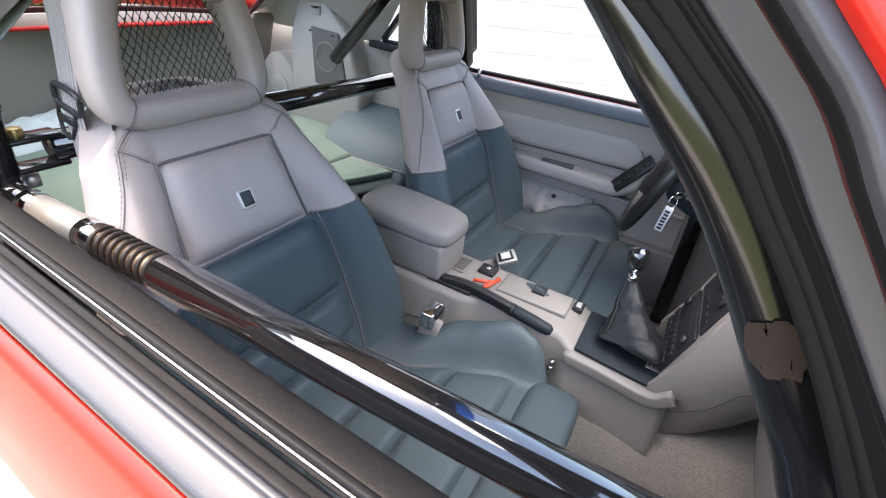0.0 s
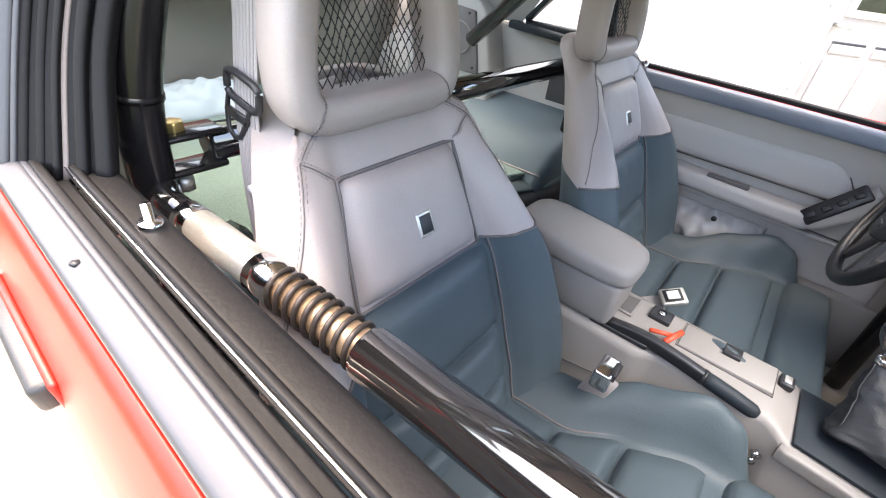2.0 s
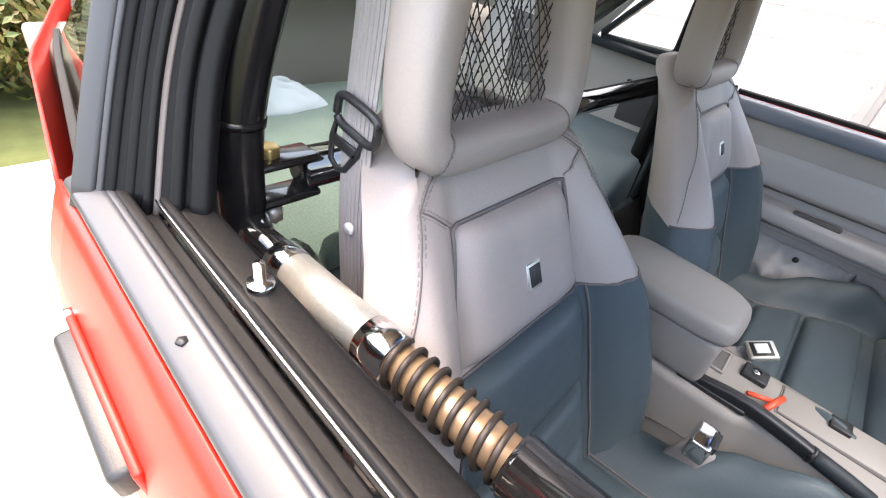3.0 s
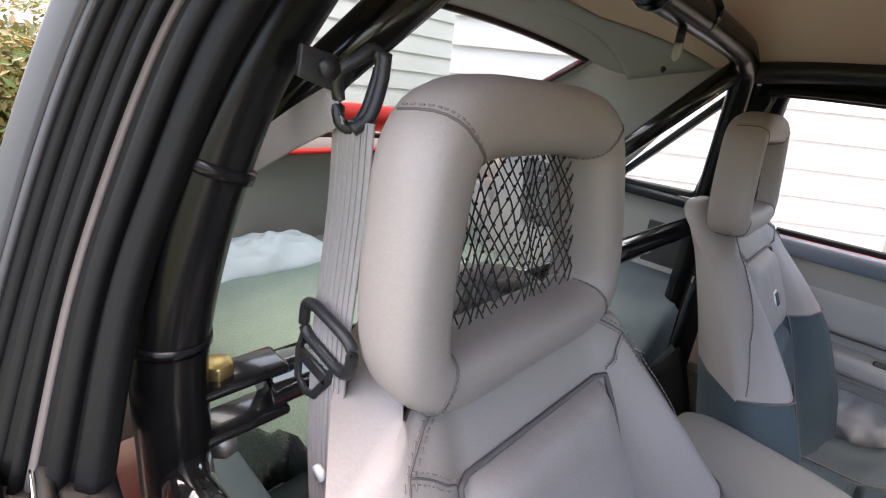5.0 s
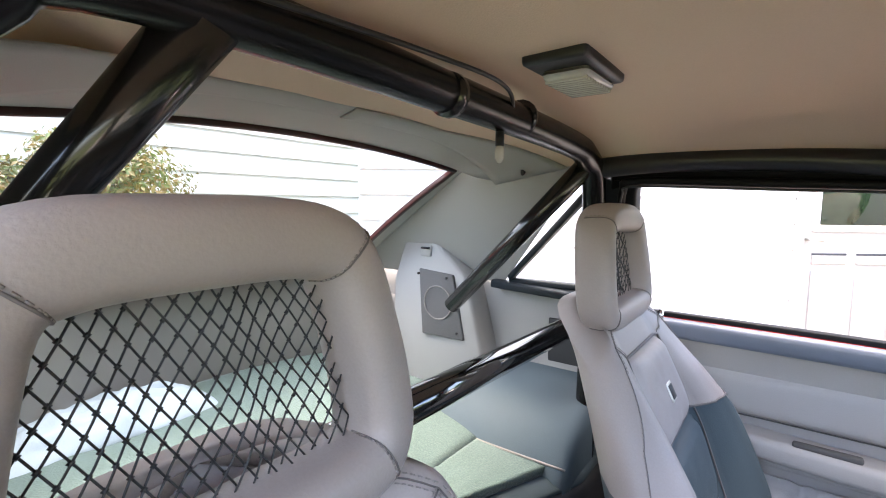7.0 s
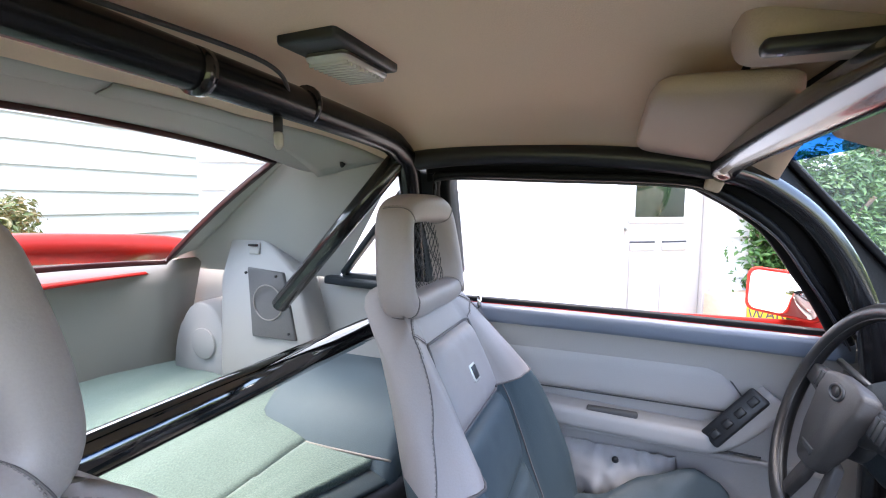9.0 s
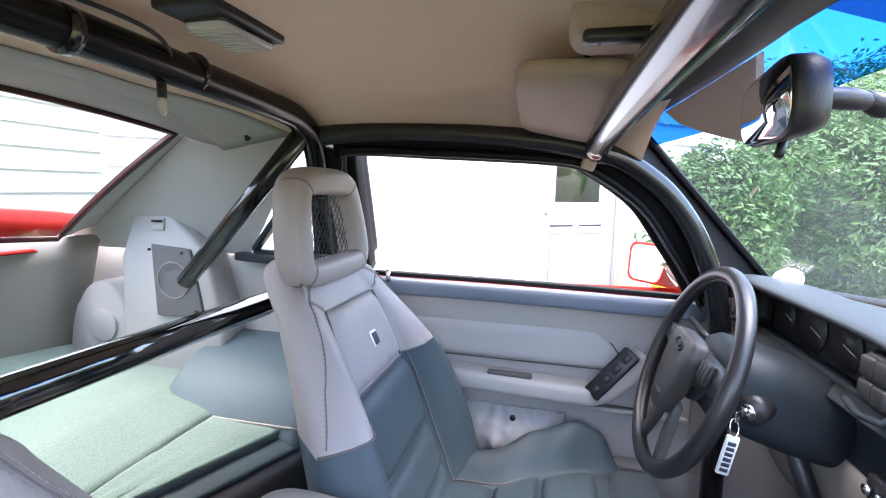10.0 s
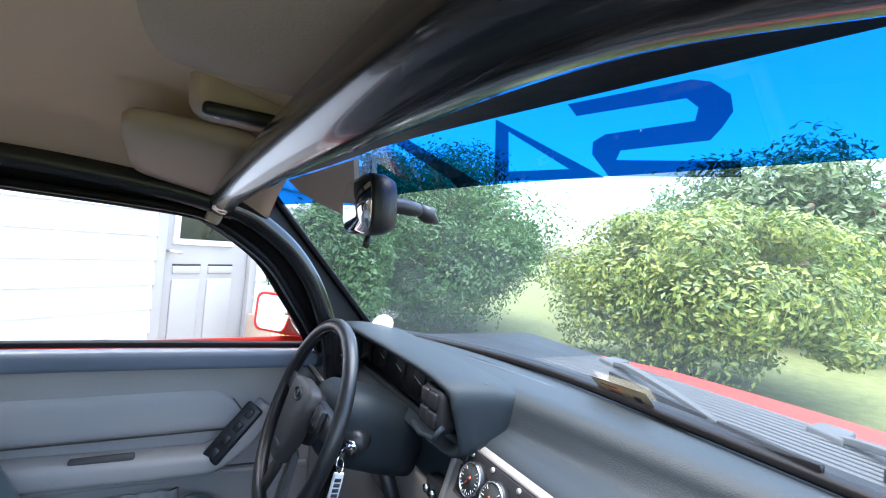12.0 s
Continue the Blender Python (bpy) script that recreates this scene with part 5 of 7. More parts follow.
    part("thigh_pad", bm, LEATHER_D, st, "separate rounded thigh support")
    part("base", box(0.12, 0.5, -0.2, 0.2, 0.25, 0.33, 0.02), BLACKPL, st, "black seat base")
    for yy in (-0.17, 0.17):
        part("rail", box(0.05, 0.56, yy - 0.02, yy + 0.02, 0.238, 0.262, 0.004), STEEL, st, "steel seat rail")
    # side recliner cover
    part("side_cover", box(0.12, 0.24, -0.262, -0.245, 0.3, 0.42, 0.008), BLACKPL, st)
    # headrest: rounded frame with a net in the middle
    ring = []
    for (y, z, r) in ((-0.122, 0.985, 0), (-0.125, 1.02, 0), (-0.117, 1.07, 0), (-0.102, 1.12, 0), (-0.07, 1.138, 0), (0, 1.141, 0), (0.07, 1.138, 0), (0.102, 1.12, 0), (0.117, 1.07, 0), (0.125, 1.02, 0), (0.122, 0.985, 0), (0.095, 0.969, 0), (0, 0.968, 0), (-0.095, 0.969, 0)):
        ring.append((-0.055 - (z - 0.98) * 0.12, y * 0.95 - 0.004, z - 0.012))
    path = catmull(ring, 5, True)
    part("headrest_frame", headrest_frame(path), LEATHER, st, "pale grey leather headrest frame")
    rings = headrest_frame(path, True)
    for idx in (16, 34, 53, 67):
        ring_pts = [rings[idx % len(rings)][(k - 1) % 20] for k in range(12)]
        ctr = sum(ring_pts, Vector()) / len(ring_pts)
        loop = [q + (q - ctr).normalized() * 0.0004 for q in ring_pts]
        part("headrest_seam", sweep(loop, circle(0.0009, 5)), SEAM, st)
        run = bmesh.new()
        nxt = rings[(idx + (1 if idx in (16, 53) else -1)) % len(rings)]
        for k in range(12):
            a, b = ring_pts[k].lerp(nxt[(k - 1) % 20], 0.3), ring_pts[(k + 1) % 12].lerp(nxt[k % 20], 0.3)
            if k < 11:
                for m in (0.1, 0.6):
                    o = (a - ctr).normalized() * 0.0006
                    sweep([a.lerp(b, m) + o, a.lerp(b, m + 0.3) + o], circle(0.0007, 4), bm=run)
        part("stitching", run, STITCH, st)
    net = bmesh.new()
    for k in range(-16, 17):
        for dirn in (1, -1):
            pts = []
            for i in range(15):
                zz = lerp(0.972, 1.118, i / 14)
                yy = -0.008 + k * 0.0118 + dirn * (zz - 1.058) * 0.62
                hw_ = lerp(0.104, 0.084, (zz - 0.982) / 0.14)
                if abs(yy + 0.008) < hw_:
                    pts.append((-0.061 - (zz - 0.98) * 0.12 + 0.004 * math.sin(zz * 60 + k), yy, zz))
            if len(pts) > 2:
                sweep(pts, circle(0.00072, 5), bm=net)
    for k1 in range(-16, 17):
        for k2 in range(-16, 17):
            yy, zz = -0.008 + (k1 + k2) * 0.0059, 1.058 + (k2 - k1) * 0.0118 / 1.24
            if 0.985 < zz < 1.12 and abs(yy + 0.008) < lerp(0.10, 0.08, (zz - 0.982) / 0.14):
                c = Vector((-0.061 - (zz - 0.98) * 0.12 + 0.003 * math.sin(zz * 60 + k1), yy, zz))
                v6 = [net.verts.new(c + Vector(d) * 0.0021) for d in ((1, 0, 0), (-1, 0, 0), (0, 1, 0), (0, -1, 0), (0, 0, 1), (0, 0, -1))]
                for q in ((0, 2, 4), (2, 1, 4), (1, 3, 4), (3, 0, 4), (2, 0, 5), (1, 2, 5), (3, 1, 5), (0, 3, 5)):
                    net.faces.new([v6[i] for i in q])
    part("net", net, BLACKPL, st, "black knotted string net in the headrest")
    for ob in st.children_recursive:
        # shoulders that stand a little higher than the lower half
        for v in ob.data.vertices:
            if ob.name.split(".")[0] in ("cushion", "thigh_pad"):
                continue
            k = min(1.0, max(0.0, (v.co.z - 0.58) / 0.16))
            v.co.z += 0.03 * k * k * (3 - 2 * k)
    return st


def headrest_frame(path, points=False):
    """A padded loop, thicker at its sides than at its foot."""
    bm = bmesh.new()
    n = len(path)
    cz = 1.06
    rings, marks = [], []
    for i, p in enumerate(path):
        d = (path[(i + 1) % n] - path[i - 1]).normalized()
        out = Vector((0, p.y, (p.z - cz) * 1.3)).normalized()
        fwd = d.cross(out).normalized()
        if fwd.x < 0:
            fwd = -fwd
        out = fwd.cross(d).normalized()
        if out.dot(Vector((0, p.y, p.z - cz))) < 0:
            out = -out
        wide = 0.023 + 0.004 * max(0, out.z)
        deep = 0.033
        rings.append([bm.verts.new(p + out * (wide * math.copysign(abs(math.cos(a)) ** 0.7, math.cos(a))) + fwd * (deep * math.copysign(abs(math.sin(a)) ** 0.7, math.sin(a))))
                      for a in [2 * math.pi * k / 20 for k in range(20)]])
    if points:
        marks = [[v.co.copy() for v in r] for r in rings]
        bm.free()
        return marks
    for i in range(n):
        a, b = rings[i], rings[(i + 1) % n]
        for j in range(20):
            bm.faces.new((a[j], a[(j + 1) % 20], b[(j + 1) % 20], b[j]))
    return bm


seat = build_seat("front_seat", "two-tone pale grey and blue grey leather sports seat with net headrest", (0.01, -0.422, 0.0))
copy_thing(seat, pose(0.015, 0.335, 0.0))

# ---------------------------------------------------------------- console
con = thing("centre_console", "warm grey centre console with shifter opening", "console", (0.3, 0.0, 0.24))
con.matrix_basis = pose(0, 0, 0)
CTOP = ((-0.12, 0.575), (0.18, 0.575), (0.24, 0.572), (0.56, 0.562), (0.60, 0.545), (0.80, 0.532))


def console_body(u, v):
    x = lerp(-0.12, 0.80, u)
    zt = linear(CTOP, x)
    near = linear(((-0.12, -0.098), (0.33, -0.098), (0.365, -0.075), (0.56, -0.075), (0.60, -0.10), (0.80, -0.112)), x)
    k = v * 6
    if k < 2:
        q = k / 2
        return (x, near - 0.03 * (1 - q), lerp(0.40, zt - 0.006, q))
    if k < 4:
        a = (k - 2) / 2
        e = 0.006 * (1 - abs(2 * a - 1) ** 10)
        return (x, lerp(near, 0.078, a), zt - 0.006 + e)
    return (x, 0.078 + 0.03 * (k - 4) / 2, lerp(zt - 0.006, 0.40, (k - 4) / 2))


part("body", grid(console_body, 60, 36, thick=0.004), PLASTIC, con, "warm grey moulded console")
part("front_moulding", sweep(catmull([(0.585, -0.105, 0.535), (0.66, -0.112, 0.535), (0.76, -0.12, 0.53), (0.80, -0.123, 0.56)], 6), rrect(0.010, 0.014, 0.006)), PLASTIC, con, "raised rounded edge beside the shifter")
part("side_crease", sweep(catmull([(-0.05, -0.122, 0.45), (0.20, -0.118, 0.47), (0.31, -0.115, 0.48), (0.36, -0.108, 0.43)], 6), circle(0.0015, 6)), CREASE, con)
for xa, xb in ((0.232, 0.288),):
    part("coin_tray", box(xa, xb, -0.012, 0.052, 0.5705, 0.5745, 0.0015), CREASE, con, "shallow dark coin tray")
    part("tray_rim", sweep([(xa, -0.012, 0.575), (xb, -0.012, 0.574), (xb, 0.052, 0.574), (xa, 0.052, 0.575)], circle(0.003, 6), True), PLASTIC, con)
part("lid", box(0.385, 0.553, -0.018, 0.060, 0.558, 0.5705, 0.003), PLASTIC, con, "flat ashtray lid")
part("lid_gap", sweep([(0.383, -0.020, 0.5675), (0.555, -0.020, 0.5635), (0.555, 0.062, 0.5635), (0.383, 0.062, 0.5675)], circle(0.0013, 5), True), CREASE, con)
part("thumb_square", box(0.459, 0.491, 0.019, 0.051, 0.566, 0.5775, 0.0015), BLACKPL, con, "black square finger pad")
part("switch_block", box(0.315, 0.358, 0.017, 0.057, 0.567, 0.579, 0.003), BLACKPL, con, "black switch block")
part("switch_knob", disc((0.336, 0.037, 0.578), (0, 0, 1), 0.008, 0.005, 16), CHROME, con)
part("front_switch", box(0.559, 0.583, 0.025, 0.056, 0.556, 0.570, 0.003), BLACKPL, con, "black rocker switch")
part("switch_bar", box(0.565, 0.577, 0.030, 0.051, 0.569, 0.5725, 0.001), STEEL, con)
for zz in (0.505, 0.488):
    part("side_knob", disc((0.565, -0.102, zz), (0.4, -1, 0), 0.007, 0.010, 14), CHROME, con, "small chrome knob")
arm = thing("armrest_box", "padded warm grey console armrest", "armrest", (0.14, -0.04, 0.57))
arm.matrix_basis = pose(0, 0, 0)
part("bin", box(0.035, 0.265, -0.092, 0.038, 0.572, 0.672, 0.016, 4), PLASTIC, arm)


def arm_lid(u, v):
    a = 2 * math.pi * u
    ex = math.copysign(abs(math.cos(a)) ** 0.42, math.cos(a))
    ey = math.copysign(abs(math.sin(a)) ** 0.5, math.sin(a))
    lift, r = ((0.0, 0.0), (0.0, 0.92), (0.004, 0.985), (0.012, 1.0), (0.026, 1.0), (0.037, 0.97), (0.044, 0.88), (0.0475, 0.7), (0.049, 0.4), (0.0495, 0.0))[int(round(v * 9))]
    x, y = 0.147 + 0.130 * ex * r, -0.028 + 0.074 * ey * r
    return Vector((x, y, 0.6725 + lift * (1.1 - 0.5 * (x - 0.02)) + 0.012 * (0.15 - x) / 0.13 * 0.5))


bm = grid(arm_lid, 48, 9, closed_u=True)
bmesh.ops.remove_doubles(bm, verts=bm.verts, dist=1e-5)
part("lid", bm, PLASTIC, arm, "soft padded lid with rounded corners")
plate = thing("shifter_plate", "dark blue grey shifter surround plate", "trim plate", (0.63, 0.03, 0.49))
plate.matrix_basis = pose(0, 0, 0)
part("plate", poly([(0.60, -0.088, 0.5445), (0.775, -0.098, 0.5345), (0.775, 0.064, 0.5345), (0.60, 0.064, 0.5445)], 0.008, bevel=0.002), DASH, plate)
part("plaque", box(0.742, 0.772, -0.048, -0.010, 0.5425, 0.5475, 0.001), STEEL, plate, "small silver plaque")
for k in range(3):
    part("print", box(0.747 + 0.008 * k, 0.750 + 0.008 * k, -0.044, -0.016, 0.5473, 0.5481), PRINT, plate)
sh = thing("gear_shifter", "black leather gear gaiter with chrome ring and black knob", "gear lever", (0.685, -0.005, 0.545))
sh.matrix_basis = pose(0.688, -0.002, 0.545, -24, -11, 0)


def gaiter(u, v):
    a = 2 * math.pi * u
    r = curve1(((0, 0.058), (0.06, 0.062), (0.16, 0.058), (0.24, 0.046), (0.6, 0.028), (1, 0.012)), v)
    fold = 0.10 * math.sin(4 * a + v * 4) * max(0, 1 - 1.4 * v) + 0.09 * noise.noise(Vector((math.cos(a) * 2, math.sin(a) * 2, v * 11)))
    r *= 1 + fold
    sq = 1 / max(abs(math.cos(a)), abs(math.sin(a))) ** (0.6 * (1 - v))
    z = 0.142 * v + 0.010 * max(0, 1 - 5 * v) * math.sin(2 * a)
    return (r * sq * math.cos(a) * 1.12 + 0.024 * (1 - v) ** 2 - 0.005 * v, r * sq * math.sin(a) * 0.86 - 0.018 * (1 - v) ** 2, z)


part("gaiter", grid(gaiter, 60, 40, closed_u=True), mat("black_leather", (0.014, 0.016, 0.018), 0.5, grain=300, bump=0.3, soft=0.1, spec=0.3), sh, "creased black leather gaiter")
for k in (0.12, 0.62):
    part("gaiter_seam", sweep([Vector(gaiter(k, v)) * 1.012 for v in [0.2 + 0.78 * i / 14 for i in range(15)]], circle(0.0013, 5)), BLACKPL, sh)
part("ring", tube([(-0.005, 0, 0.138), (-0.004, 0, 0.156)], 0.0115, 16), CHROME, sh, "chrome ring")
part("stick", tube([(-0.004, 0, 0.15), (0, 0, 0.172)], 0.006, 12), CHROME, sh)
part("knob", sweep([(0, 0, 0.164), (0, 0, 0.172), (0, 0, 0.186), (0, 0, 0.200), (0, 0, 0.211), (0, 0, 0.215)], circle(0.023, 18), up=(1, 0, 0), scale=lambda u: (0.45, 0.72, 0.95, 1.0, 0.85, 0.5)[int(round(u * 5))]), BLACK, sh, "black pear shaped knob")
hb2 = thing("hand_brake", "dark hand brake lever beside the console", "hand brake", (0.3, -0.1, 0.56))
hb2.matrix_basis = pose(0, 0, 0)
part("slot", box(0.228, 0.345, -0.086, -0.062, 0.568, 0.5795, 0.004), BLACKPL, hb2, "black brush-lined slot")
part("lever", sweep(catmull([(0.26, -0.074, 0.578), (0.33, -0.073, 0.586), (0.40, -0.072, 0.578), (0.45, -0.070, 0.568)], 5), rrect(0.010, 0.013, 0.006)), BLACKPL, hb2)
part("grip", sweep([(0.44, -0.070, 0.570), (0.46, -0.070, 0.567), (0.50, -0.069, 0.560), (0.535, -0.068, 0.553), (0.543, -0.068, 0.551)], circle(0.0145, 16), scale=lambda u: (0.9, 1.0, 1.0, 0.92, 0.6)[int(round(u * 4))]), DASH, hb2, "dark moulded grip")
part("collar", tube([(0.443, -0.070, 0.5695), (0.449, -0.070, 0.5685)], 0.0152, 16), BLACKPL, hb2)
solo("tunnel_carpet", grid(lambda u, v: (lerp(-0.10, 1.12, u), -0.01 + lerp(-0.21, 0.21, v), 0.238 + (0.215 + 0.06 * max(0, u - 0.75)) * (1 - abs(2 * v - 1) ** 3.2) + 0.004 * noise.noise(Vector((u * 14, v * 9, 5)))), 40, 24), CARPET_G, "grey beige carpet over the transmission tunnel", "carpet", kind="structure")
redt = thing("red_lever", "small bright red T-shaped plastic handle on the console", "handle", (0.353, -0.036, 0.577))
part("stem", tube([(-0.02, -0.01, 0.012), (0.022, 0.012, 0.01)], 0.0045, 8), ORANGE, redt)
part("cross", tube([(0.012, -0.02, 0.01), (0.03, 0.03, 0.012)], 0.006, 8), ORANGE, redt)
bk2 = thing("belt_buckle", "chrome seat belt buckle on a grey webbing stalk", "buckle", (0.305, -0.195, 0.505))
part("stalk", sweep([(-0.03, 0, -0.08), (0.0, 0, 0.02), (0.01, 0, 0.06)], rrect(0.022, 0.006, 0.003), up=(0, 1, 0)), BELT, bk2)
part("buckle", box(-0.012, 0.02, -0.028, 0.028, 0.045, 0.085, 0.005), CHROME, bk2, "chrome buckle")
part("slot", box(0.012, 0.024, -0.018, 0.018, 0.07, 0.0865, 0.002), BLACKPL, bk2)
bx = thing("belt_buckle", "white and silver square buckle lying on the driver cushion", "buckle", (0.285, 0.14, 0.555))
bx.matrix_basis = pose(0.335, 0.175, 0.535, 14, -18, 35)
part("shell", box(-0.028, 0.028, -0.022, 0.022, 0, 0.014, 0.004), STEEL, bx)
part("bezel", box(-0.021, 0.019, -0.0165, 0.0165, 0.0135, 0.0155, 0.001), BLACKPL, bx)
part("button", box(-0.014, 0.012, -0.011, 0.011, 0.0150, 0.0185, 0.001), WHITEPL, bx, "grey square release button")
part("strap", box(-0.09, -0.02, -0.02, 0.02, -0.012, -0.006, 0.002), BELT, bx)
solo("floor_mat", grid(lambda u, v: (lerp(0.56, 0.86, u), -0.42 + lerp(-0.17, 0.17, v) * (1 - 0.25 * abs(2 * u - 1) ** 4), 0.249 + 0.002 * noise.noise(Vector((u * 8, v * 8, 0)))), 20, 20, thick=-0.008), SEATBLUE, "blue grey carpet floor mat on the passenger floor", "floor mat")

# ---------------------------------------------------------------- dashboard
dash = thing("dashboard", "dark blue grey vinyl dashboard with pale centre stack", "dashboard", (0.9, CY, 0.6))
dash.matrix_basis = pose(0, CY, 0)


def dpart(name, bm, material, label="", parent=None, smooth=True):
    bmesh.ops.translate(bm, verts=bm.verts, vec=(0, -CY, 0))
    return part(name, bm, material, parent or dash, label, smooth)


DPROF = ((0.965, 0.60), (0.93, 0.69), (0.888, 0.79), (0.868, 0.848), (0.871, 0.866), (0.884, 0.877), (0.908, 0.884), (0.934, 0.894), (0.946, 0.918), (0.952, 0.938), (0.966, 0.949), (1.0, 0.950), (1.05, 0.9455), (1.112, 0.934))


def dash_skin(u, v):
    y = lerp(-0.69, 0.69, u)
    k = v * (len(DPROF) - 1)
    i = min(int(k), len(DPROF) - 2)
    p = [Vector((*DPROF[max(0, min(len(DPROF) - 1, j))], 0)) for j in (i - 1, i, i + 1, i + 2)]
    f = k - i
    q = 0.5 * ((2 * p[1]) + (p[2] - p[0]) * f + (2 * p[0] - 5 * p[1] + 4 * p[2] - p[3]) * f * f + (3 * p[1] - p[0] - 3 * p[2] + p[3]) * f ** 3)
    lean = -0.19 * max(-0.42, min(0.4, y)) * curve1(((0.3, 0), (0.65, 1), (0.8, 1), (1.0, 0)), v)
    return (q.x + lean - 0.14 * max(0, y / 0.69) ** 2.5 * max(0, v - 0.75) / 0.25, CY + y, q.y)


dpart("pad", grid(dash_skin, 60, 60, thick=0.006), DASH, "blue grey padded dash top")


def glove_lid(u, v):
    z = lerp(0.55, 0.852, v)
    return (linear(((0.55, 0.955), (0.64, 0.928), (0.75, 0.888), (0.83, 0.855), (0.852, 0.85)), z) - 0.006 * (1 - (2 * u - 1) ** 8), CY + lerp(-0.10, -0.685, u), z)


glove = dpart("glove_box", grid(glove_lid, 24, 16, thick=-0.012), PLASTIC, "pale grey glove box lid")
dpart("latch", box(0.846, 0.858, CY - 0.44, CY - 0.38, 0.815, 0.832, 0.004), BLACKPL, "", glove)
for zz, dy in ((0.80, 0.0), (0.787, 0.018), (0.772, -0.005), (0.759, 0.022), (0.744, 0.012)):
    xs = linear(((0.64, 0.928), (0.75, 0.888), (0.83, 0.855)), zz) - 0.0075
    dpart("handwriting", sweep([(xs, -0.315 + dy, zz), (xs + 0.0015, -0.345 + dy, zz - 0.004)], circle(0.0012, 5)), PRINT, "dark pen stroke", glove)


# defroster slots and the groove of an inset panel along the glass
def on_pad(x, y):
    return Vector((x, y, linear(((0.95, 0.950), (1.0, 0.952), (1.05, 0.9475), (1.112, 0.936)), x) + 0.0005))


for (xa, ya), (xb, yb_) in (((0.975, 0.33), (1.035, 0.10)), ((1.045, 0.0), (1.068, -0.26)), ((1.068, -0.33), (1.06, -0.55))):
    dpart("defroster_slot", sweep([on_pad(lerp(xa, xb, k / 8), lerp(ya, yb_, k / 8)) for k in range(9)], rrect(0.007, 0.003, 0.0025)), BLACKPL, "black defroster slot")
for off in (-0.017, 0.017):
    dpart("inset_groove", sweep([on_pad(linear(((-0.6, 1.062), (-0.28, 1.066), (0.0, 1.044), (0.12, 1.03), (0.36, 0.968)), yy) + off, yy) for yy in [lerp(0.36, -0.6, k / 30) for k in range(31)]], circle(0.0013, 6)), RUBBER)
dpart("glass_seal", sweep([Vector(screen(1, i / 24)) + Vector((-0.012, 0, 0.001)) for i in range(1, 24)], rrect(0.022, 0.008, 0.006)), RUBBER, "thick black seal along the foot of the glass")


# instrument binnacle: a deep hood with a rounded closed end, its brow hanging over the dials
BIN_L, BIN_R, BIN_Z0 = 0.665, 0.088, 0.842


def hood_line(k, inset, top):
    """The outline of the hood seen from the driver: along the top, round both ends, back below."""
    a = 2 * math.pi * k
    cy, cz = math.copysign(abs(math.cos(a)) ** 0.25, math.cos(a)), math.copysign(abs(math.sin(a)) ** 0.34, math.sin(a))
    ym, yh = (BIN_L + BIN_R) / 2, (BIN_L - BIN_R) / 2 - inset
    zm, zh = (BIN_Z0 + top) / 2, (top - BIN_Z0) / 2 - inset
    return ym + yh * cy, zm + zh * cz


def hood(u, v):
    x, inset, top = ((0.812, 0.019, 0.981), (0.798, 0.016, 0.981), (0.792, 0.012, 0.981), (0.788, 0.006, 0.981), (0.791, 0.003, 0.981), (0.80, 0.0, 0.981), (0.83, 0.0, 0.981), (0.88, 0.0, 0.976), (0.93, 0.004, 0.968), (0.97, 0.012, 0.958))[int(round(v * 9))]
    yy, zz = hood_line(u, inset, top)
    # the brow leans forward of the sill, the end swings back to the dash
    return (x + 0.03 * max(0, (0.94 - zz) / 0.06) * (1 - v) - 0.015 * (1 - v) * max(0, (yy - 0.3) / 0.3) + 0.02 * max(0, (0.14 - yy) / 0.05) ** 2 * (1 - v), yy, zz)


dpart("binnacle", grid(hood, 120, 9, closed_u=True), DASH, "hooded instrument binnacle")
dpart("hood_wall", grid(lambda u, v: (lerp(0.812, 0.868, v) + 0.03 * (1 - v) * max(0, (0.94 - hood_line(u, 0.019, 0.981)[1]) / 0.06), *hood_line(u, 0.019 + 0.004 * v, 0.981)), 100, 4, closed_u=True), BLACKPL, "dark inner wall of the hood")
cl = dpart("instrument_panel", box(0.866, 0.876, BIN_R + 0.02, BIN_L - 0.02, 0.85, 0.97, 0.002), DIAL, "dark instrument panel")
dpart("cluster_frame", sweep([(0.862, yy, zz) for yy, zz in ((0.225, 0.866), (0.225, 0.956), (0.60, 0.956), (0.60, 0.866))], rrect(0.003, 0.003, 0.001), True), BLACKPL, "", cl)
for yy, r in ((0.26, 0.024), (0.345, 0.041), (0.445, 0.044), (0.54, 0.03)):
    zc = 0.912
    dpart("dial", disc((0.865, yy, zc), (-1, 0, 0), r, 0.004, 28), DIAL, "round dark dial", cl)
    ticks = bmesh.new()
    for k in range(22):
        a = radians(130 - 260 * k / 21)
        box(0.8605, 0.8615, yy - 0.0005, yy + 0.0005, zc + r * 0.8, zc + r * 0.93, bm=ticks, m=Matrix.Translation((0, yy, zc)) @ Matrix.Rotation(a, 4, "X") @ Matrix.Translation((0, -yy, -zc)))
    dpart("ticks", ticks, GREYTRIM, "grey scale marks", cl)
    dpart("needle", box(0.8595, 0.8602, yy - 0.0008, yy + 0.0008, zc - 0.004, zc + r * 0.75, m=Matrix.Translation((0, yy, zc)) @ Matrix.Rotation(radians(105), 4, "X") @ Matrix.Translation((0, -yy, -zc))), WHITEPL, "white needle", cl)
